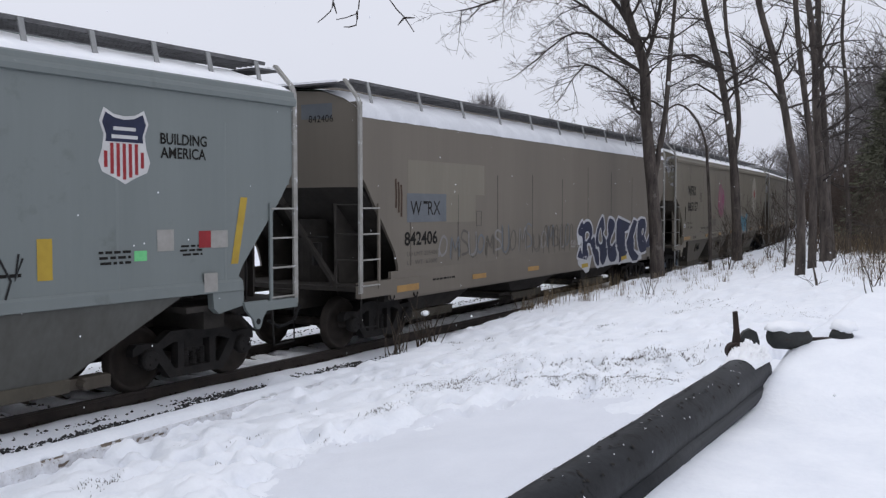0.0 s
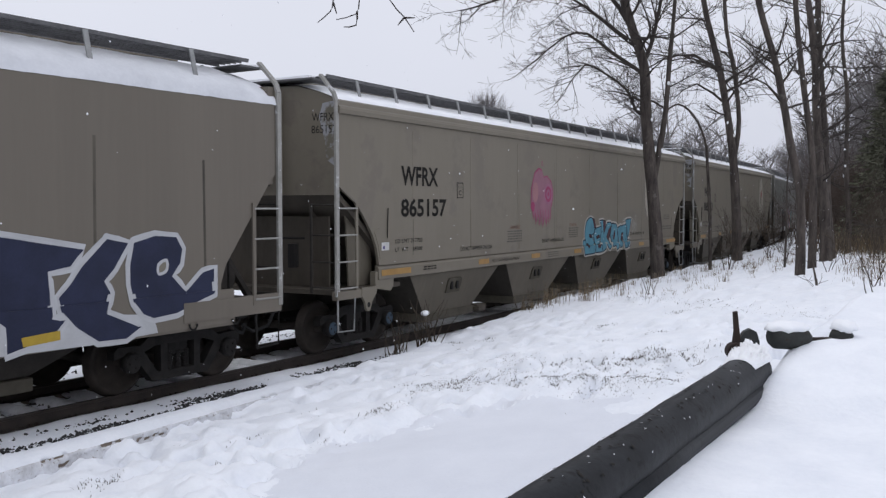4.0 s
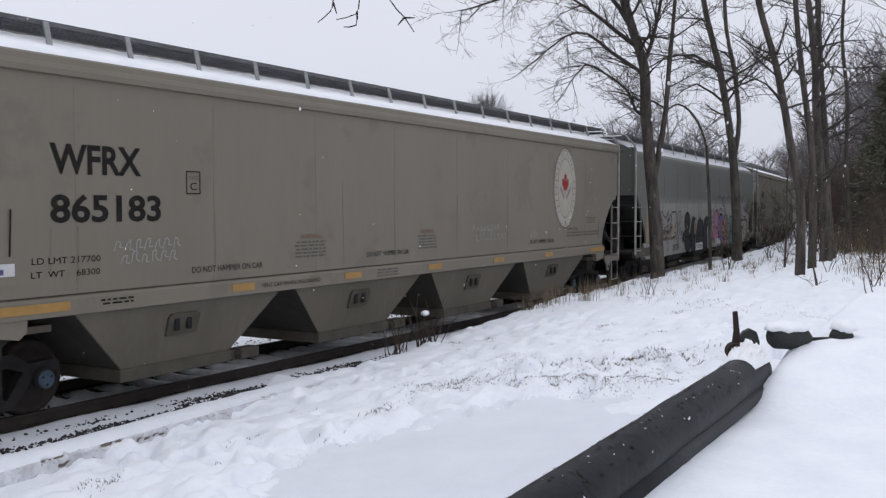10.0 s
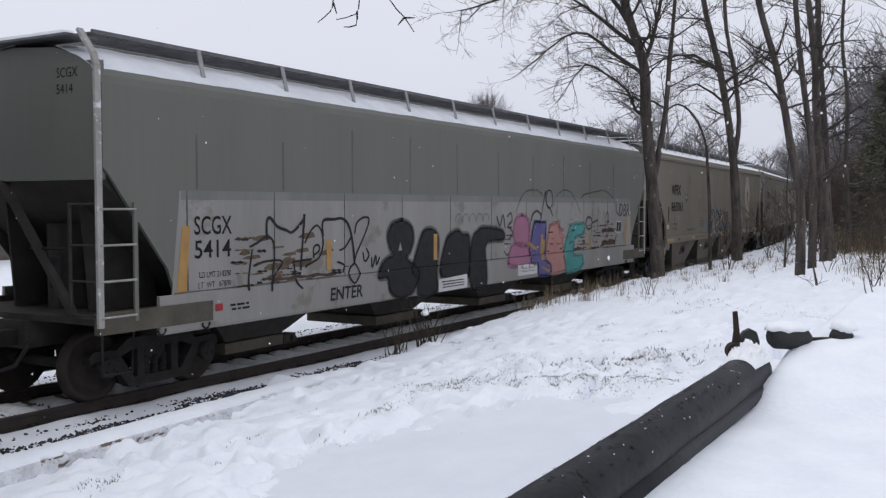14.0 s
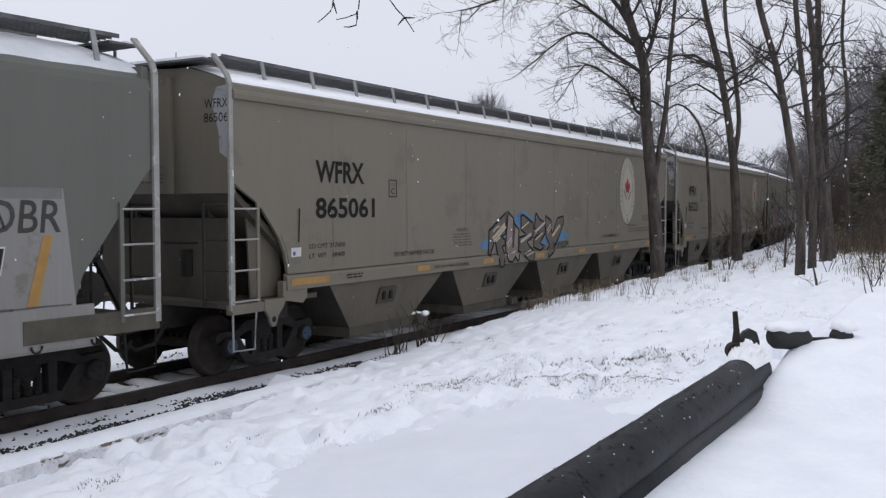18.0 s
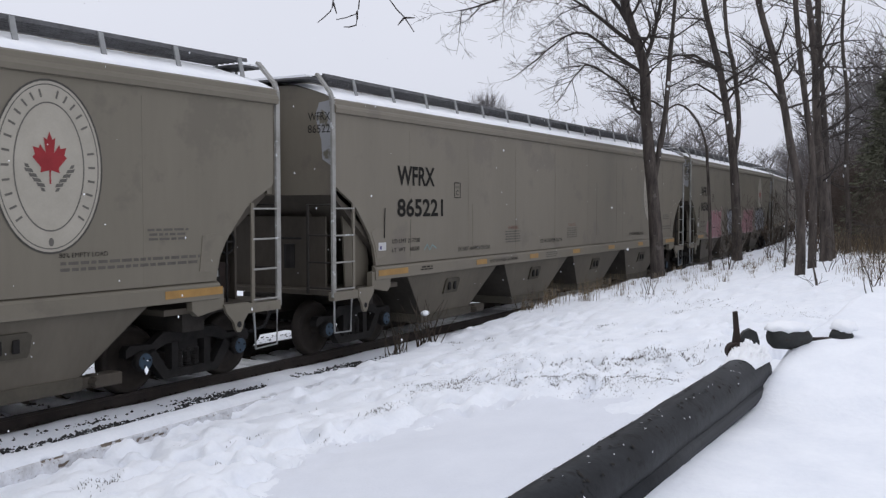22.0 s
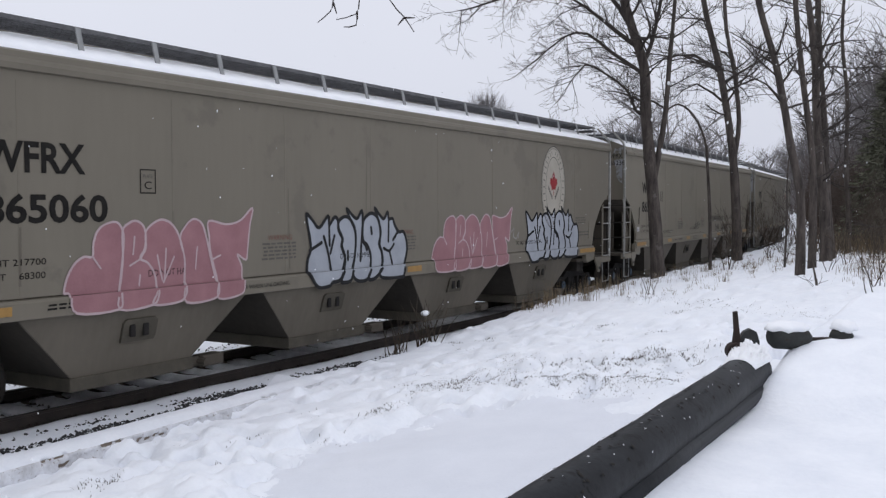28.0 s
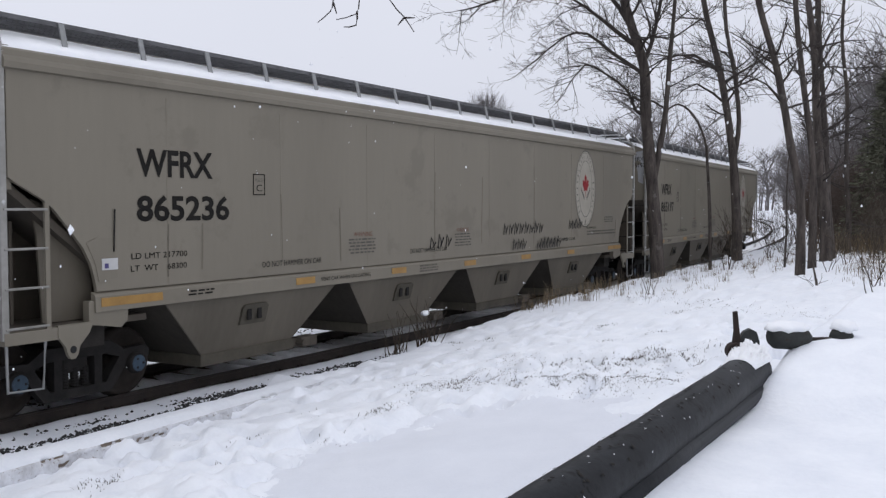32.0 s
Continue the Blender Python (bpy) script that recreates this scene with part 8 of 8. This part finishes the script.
    # weed stalks at the edge of the ballast and on the bank
    for k, (x, y, n, h, lab) in enumerate(((12.75, -2.15, 16, 0.66, "broken dead weed stalks"), (13.45, -2.35, 22, 0.69, "broken dead weed stalks capped with snow"), (18.7, -4.35, 6, 0.45, "dark bare weed stems in the snow"), (17.0, -2.3, 8, 0.4, "dead brown weed stalks"), (15.8, -9.0, 2, 0.8, "thin bare shrub in the snow"), (16.9, -8.8, 3, 0.9, "thin bare shrub in the snow"), (21.0, -8.45, 2, 1.0, "thin bare shrub in the snow"), (24.5, -8.0, 2, 1.3, "thin bare shrub in the snow"), (30.0, -6.9, 4, 1.6, "thin bare shrub in the snow"), (28.0, -3.4, 8, 1.2, "thin bare shrub on the bank"), (36.0, -2.6, 9, 1.6, "thin bare shrub on the bank"), (40.0, -2.2, 9, 1.8, "thin bare shrub on the bank"), (19.5, -8.75, 3, 0.8, "thin bare shrub in the snow"), (22.5, -8.6, 4, 1.1, "thin bare shrub in the snow"), (26.5, -8.0, 4, 1.3, "thin bare shrub in the snow"), (29.0, -7.4, 5, 1.5, "thin bare shrub in the snow"), (33.0, -6.5, 6, 1.7, "thin bare shrub in the snow"), (36.5, -6.2, 6, 1.9, "thin bare shrub in the snow"), (23.0, -7.0, 3, 0.8, "thin bare shrub in the snow"), (27.5, -6.6, 4, 1.0, "thin bare shrub in the snow"), (31.5, -4.2, 5, 1.2, "thin bare shrub on the bank"))):
        weed = new("weed_clump" if h < 0.7 else "bare_shrub")
        z = lie(x, y)
        weed.matrix_basis = Matrix.Translation((x, y, z))
        tagged(weed, lab, "weeds" if h < 0.7 else "shrub", "weeds and shrubs")
        q = random.Random(300 + k)
        for _ in range(n):
            t = Twigs()
            a = q.uniform(0, 6.28)
            p = Vector((q.gauss(0, 0.09), q.gauss(0, 0.09), -0.1))
            d = Vector((math.cos(a) * 0.35, math.sin(a) * 0.35, 1))
            t.grow(q, p, d, h * q.uniform(0.6, 1.2) + 0.1, 0.012 if h < 0.7 else 0.012, 0 if h < 0.7 else (2 if x > 27 else 1), 0, 0.5)
            t.made("stem", WEED, weed)
        if "capped" in lab:
            bm = B()
            bmesh.ops.create_icosphere(bm, subdivisions=2, radius=0.07, matrix=Matrix.Translation((-0.03, 0.05, 0.5)) @ Matrix.Diagonal((1.3, 1.0, 0.7, 1)))
            part("snow_tuft", bm, SNOW_CAR, weed, "lump of snow caught on the stalks", True)


undergrowth()


# ---------- the black pipe and the iron fittings beyond it ----------
def pipe_and_fittings():
    pipe = new("black_pipe")
    pipe.matrix_basis = Matrix.Translation((3.5, -9.73, 1.65))
    tagged(pipe, "long black tarred pipe lying on the snow", "pipe")
    rnd = random.Random(6)
    a, b = Vector((-1.6, -0.02, 0.01)), Vector((2.33, 0.07, 0.085))
    v, f = [], []
    n, s = 260, 32
    for i in range(n + 1):
        c = a.lerp(b, i / n)
        r = 0.116 * (1.0 if i < n - 1 else 0.97)
        for k in range(s):
            ang = 6.2832 * k / s
            q = Vector((0, math.cos(ang), math.sin(ang)))
            rough = 0.004 * noise.noise((c + q * 0.16) * 2.6) if q.z > -0.45 else 0
            v.append(c + q * (r + rough))
    for i in range(n):
        for k in range(s):
            f.append((i * s + k, i * s + (k + 1) % s, (i + 1) * s + (k + 1) % s, (i + 1) * s + k))
    f.append(tuple(range(s))[::-1])
    link("barrel", v, f, PIPE, pipe, "rough tarred pipe wall", True)
    v, f = [], []
    for i, (rr, dx) in enumerate(((0.112, 0), (0.1, 0.0), (0.1, -0.4))):
        for k in range(s):
            ang = 6.2832 * k / s
            v.append(b + Vector((dx, math.cos(ang) * rr, math.sin(ang) * rr)))
    for i in range(2):
        for k in range(s):
            f.append((i * s + k, i * s + (k + 1) % s, (i + 1) * s + (k + 1) % s, (i + 1) * s + k))
    f.append(tuple(range(2 * s, 3 * s)))
    link("mouth", v, f, PIPESMOOTH, pipe, "dark open pipe end")
    # conduit thickened so that it also fills the dark shaded gap below the pipe
    bm = B()
    rod(bm, (a + Vector((0, -0.07, -0.085)), b + Vector((-0.05, -0.07, -0.085))), 0.06, 12)
    part("lower_conduit", bm, PIPE, pipe, "smooth conduit along the pipe's underside, thickened into the shaded gap", True)
    # bits of leaf and frost stuck to the tar
    for name, mat, number, size, lab in (("leaf_litter", LITTER, 90, 0.011, "dark bits of leaf"), ("frost_speck", SNOW_CAR, 44, 0.005, "specks of frost")):
        v, f = [], []
        for _ in range(number):
            c = a.lerp(b, rnd.uniform(0.2, 0.98))
            ang = rnd.uniform(0.2, 2.8)
            q = Vector((0, math.cos(ang), math.sin(ang)))
            side = Vector((rnd.uniform(-1, 1), -q.z, q.y)).normalized()
            along = side.cross(q)
            p = c + q * 0.119
            k = len(v)
            for i in range(5):
                w = 1.2566 * i
                v.append(p + (side * math.cos(w) + along * math.sin(w)) * size * rnd.uniform(0.5, 1.3) + q * rnd.uniform(-0.001, 0.003))
            v.append(p + q * size * 0.15)
            f.extend([(k + i, k + (i + 1) % 5, k + 5) for i in range(5)])
        tagged(link(name, v, f, mat, pipe, lab), kind="stuff")
    # snow at the end of the pipe
    v, f = [], []
    m = 48
    for i in range(m + 1):
        for k in range(m + 1):
            ang = math.radians(35 + 110 * k / m)
            x = b.x - 0.36 + 0.40 * i / m
            e = math.sin(math.pi * k / m) ** 0.6 * math.sin(math.pi * i / m) ** 0.5
            e *= 0.5 + 0.9 * (noise.noise(Vector((i * 0.17, k * 0.17, 3))) + 0.4) + 0.5 * noise.noise(Vector((i * 0.5, k * 0.5, 5))) + 0.4 * noise.noise(Vector((i * 1.1, k * 1.1, 7)))
            r = 0.113 + max(0.0, 0.06 * e)
            v.append(Vector((x, 0.06 + math.cos(ang) * r, b.z + math.sin(ang) * r)))
    for i in range(m):
        for k in range(m):
            q = i * (m + 1) + k
            f.append((q, q + 1, q + m + 2, q + m + 1))
    o = link("pipe_snow", v, f, SNOW_CAR, pipe, "crust of snow on the pipe's end", True)

    lever = new("iron_lever")
    lever.matrix_basis = pose(6.0, -9.52, 1.78, 0, 0, -55)
    tagged(lever, "rusty iron lever with a round plate in the snow", "lever")
    bm = B()
    prism(bm, ((-0.03, -0.12), (-0.04, 0.05), (-0.028, 0.16), (-0.038, 0.28), (-0.014, 0.285), (0.004, 0.16), (0.02, 0.05), (0.02, -0.12)), -0.012, 0.012)
    part("bar", bm, RUSTY, lever, "rusty flat bar")
    bm = B()
    lathe_y(bm, ((0.05, -0.035), (0.055, -0.03), (0.055, 0.03), (0.05, 0.035)), -0.02, 0.035, 16)
    part("pivot", bm, RUSTY, lever, "rusty pivot boss")
    bm = B()
    prism(bm, ((0.02, -0.1), (0.02, 0.10), (0.05, 0.15), (0.09, 0.17), (0.13, 0.15), (0.15, 0.09), (0.15, -0.1)), 0.03, 0.075)
    part("round_plate", bm, OLDPAINT, lever, "round-topped plate with dull green paint")

    link_bar = new("iron_coupling")
    link_bar.matrix_basis = pose(6.24, -9.80, 1.885, 0, 0, -44)
    tagged(link_bar, "snow-dusted iron rod joining two rounded ends", "coupling")
    bm = B()
    rod(bm, ((-0.16, 0, 0.02), (-0.13, 0, 0.02), (0.0, 0, 0.015), (0.08, 0, 0.01), (0.12, 0, 0.0)), [0.055, 0.076, 0.08, 0.06, 0.028], 14)
    part("near_end", bm, OLDPAINT, link_bar, "rounded end with dull green paint", True)
    bm = B()
    rod(bm, ((0.1, 0, -0.01), (0.32, 0, -0.012)), 0.022, 8)
    part("rod", bm, RUSTY, link_bar, "rusty rod")
    bm = B()
    rod(bm, ((0.28, 0, -0.01), (0.31, 0, 0.0), (0.38, 0, 0.01), (0.42, 0, 0.0)), [0.03, 0.062, 0.07, 0.03], 12)
    part("far_end", bm, OLDPAINT, link_bar, "rounded end half buried in snow", True)
    for name, x, w in (("snow_crust", -0.04, 0.15), ("snow_crust", 0.37, 0.08)):
        bm = B()
        bmesh.ops.create_icosphere(bm, subdivisions=3, radius=1.0)
        for q in bm.verts:
            q.co = Vector((x + q.co.x * w, q.co.y * 0.084, 0.074 + q.co.z * 0.044)) + q.co * (0.014 * noise.noise(q.co * 2.4) + 0.012 * noise.noise(q.co * 5))
        part(name, bm, SNOW_CAR, link_bar, "crust of snow", True)


pipe_and_fittings()


def half_buried_timber():
    log = new("half_buried_timber")
    log.matrix_basis = Matrix.Translation((7.5, -3.1, 0.0))
    tagged(log, "long weathered timber half buried in snow", "timber")
    face = lambda x: -3.27 + 0.05 * (x - 5.0)
    top = lambda x: 0.235 + 0.006 * (x - 5.0)
    bm = B()
    n = 30
    rings = []
    for i in range(n + 1):
        x = 3.6 + 5.9 * i / n
        y, z = face(x), top(x) - 0.035
        rings.append([bm.verts.new((x - 7.5, y + dy + 3.1, z + h)) for dy, h in ((0.02, -0.3), (0.015, -0.02), (0.04, 0.0), (0.24, 0.0), (0.24, -0.3))])
    for a, b in zip(rings, rings[1:]):
        for k in range(5):
            bm.faces.new((a[k], b[k], b[(k + 1) % 5], a[(k + 1) % 5]))
    bm.faces.new(rings[0])
    bm.faces.new(rings[-1][::-1])
    part("beam", bm, OLDWOOD, log, "weathered brown beam")
    # the snow on it: a rough crusted face, a flat top, a slope down to the ballast
    bare = ((6.6, 7.06, 0.3, 0.58), (6.12, 6.42, 0.62, 0.86), (5.45, 5.78, 0.72, 0.95), (5.62, 5.78, 0.2, 0.45))
    v, f = [], []
    m, w = 420, 22
    for i in range(m + 1):
        x = 3.5 + 6.6 * i / m
        y0, zt = face(x), top(x)
        end = min(1.0, (10.1 - x) / 0.25)
        low = lie(x, y0 - 0.1, False) - 0.06
        for j in range(w + 1):
            if j <= 12:
                h = j / 12
                y, z = y0 - 0.035 * (1 - h) ** 2, low + (zt - low) * h
                z -= 0.035 * ease(0.8, 1.0, h)
                y += 0.03 * ease(0.75, 1.0, h)
                gone = max([min(1.0, (x - p) / 0.03, (q - x) / 0.03, (h - a) / 0.05, (b - h) / 0.05) for p, q, a, b in bare if p < x < q and a < h < b] + [0.0]) * ease(-0.25, 0.1, noise.noise(Vector((x * 14, h * 5, 3))))
                y += 0.075 * gone + (1 - gone) * (0.016 * noise.noise(Vector((x * 5, h * 3, 1))) + 0.012 * noise.noise(Vector((x * 17, h * 7, 4))) + 0.008 * noise.noise(Vector((x * 40, h * 12, 6))))
            else:
                u = (j - 12) / (w - 12)
                y = y0 + 0.03 + 1.02 * u
                z = zt - 0.02 + 0.035 * math.sin(min(u * 3.2, 1.57)) - 0.25 * ease(0.2, 1.0, u) + 0.018 * noise.noise(Vector((x * 2.2, u * 3, 9))) + 0.008 * noise.noise(Vector((x * 8, u * 8, 2)))
            z = low + (z - low) * max(end, 0.0) if j else low
            v.append(Vector((x - 7.5, y + 3.1, z)))
    g = []
    for i in range(m):
        for j in range(w):
            q = i * (w + 1) + j
            (g if j < 11 else f).append((q, q + w + 1, q + w + 2, q + 1))
    link("snow_cover", v, f, SNOW, log, "snow lying along the timber", True)
    link("snow_crust", v, g, CRUST, log, "thin grey crust of snow on the timber's face", True)


half_buried_timber()


# ---------- beyond the line ----------
def shed():
    house = new("metal_shed")
    house.matrix_basis = pose(22.0, 27.0, -0.2, 0, 0, 12)
    tagged(house, "low pale metal-sided shed across the tracks", "shed")
    bm = B()
    box(bm, -9, 9, -3, 3, 0.9, 3.6)
    part("wall", bm, SIDING, house, "pale ribbed metal wall")
    bm = B()
    box(bm, -0.03, 0.03, -3.04, -3.0, 0.9, 3.6)
    rib = part("rib", bm, SIDING, house)
    for i in range(30):
        (rib if i == 0 else again(rib, "rib")).matrix_basis = pose(-8.7 + 0.6 * i, 0, 0)
    bm = B()
    box(bm, -9, 9, -2.9, 3, 0, 0.9)
    part("base", bm, TIMBER, house, "dark plinth")
    bm = B()
    prism(bm, ((-9.3, 3.6), (-9.3, 3.7), (9.3, 3.7), (9.3, 3.6)), -3.4, 3.4)
    part("roof", bm, SNOW_CAR, house, "snow-covered roof")
    mast = new("radio_mast")
    mast.matrix_basis = Matrix.Translation((60.0, 55.5, -0.2))
    tagged(mast, "thin distant lattice radio mast", "mast")
    bm = B()
    rod(bm, ((0, 0, 0), (0, 0, 15.5)), [0.09, 0.05], 6)
    part("pole", bm, GALV, mast)
    bm = B()
    for z in (12.4, 13.2, 14.2):
        rod(bm, ((-0.25, 0, z), (0.25, 0, z)), 0.02, 5)
    part("antenna_arm", bm, GALV, mast)


shed()


# ---------- falling snow ----------
FLAKES = []


def falling_snow():
    for k in range(4):
        rnd = random.Random(900 + k)
        v, f = [], []
        for _ in range(1500):
            x, y, z = rnd.uniform(-2, 30), rnd.uniform(-10.5, 6), rnd.uniform(0, 44)
            if math.hypot(x, y + 11.1) < 2.2:
                continue
            r = rnd.uniform(0.004, 0.0095)
            n = len(v)
            for a, b, c in ((1, 0, 0), (-1, 0, 0), (0, 1, 0), (0, -1, 0), (0, 0, 1.2), (0, 0, -1.2)):
                v.append((x + a * r * rnd.uniform(0.6, 1.3), y + b * r * rnd.uniform(0.6, 1.3), z + c * r * rnd.uniform(0.7, 1.3)))
            f.extend([(n + a, n + b, n + c) for a, b, c in ((0, 2, 4), (2, 1, 4), (1, 3, 4), (3, 0, 4), (2, 0, 5), (1, 2, 5), (3, 1, 5), (0, 3, 5))])
        o = link("snowflakes", v, f, SNOW_CAR)
        tagged(o, "loose white snowflakes drifting down", "snowflakes", kind="stuff")
        FLAKES.append((o, 1.05 + 0.1 * k, -0.25 + 0.1 * k))


falling_snow()


# ---------- what moves ----------
def motions():
    times = [i * 1.6 for i in range(21)]
    for car, u, arm in CARS:
        walk(car, [(t, on_track(u - run(t), BEND * arm * arm / 2)) for t in times])
    for cloud, fall, drift in FLAKES:
        walk(cloud, [(t, pose(drift * (t - 16), 0.1 * math.sin(t), -fall * t + 0.3 * math.sin(t * 0.4))) for t in times])
    steps = [i * 0.125 for i in range(257)]
    for axle, ax, x in AXLES:
        turns = [(t, pose(ax, 0, 0.457) @ Matrix.Rotation(-(run(t) - run(0)) / 0.457, 4, "Y")) for t in steps]
        walk(axle, turns)


motions()
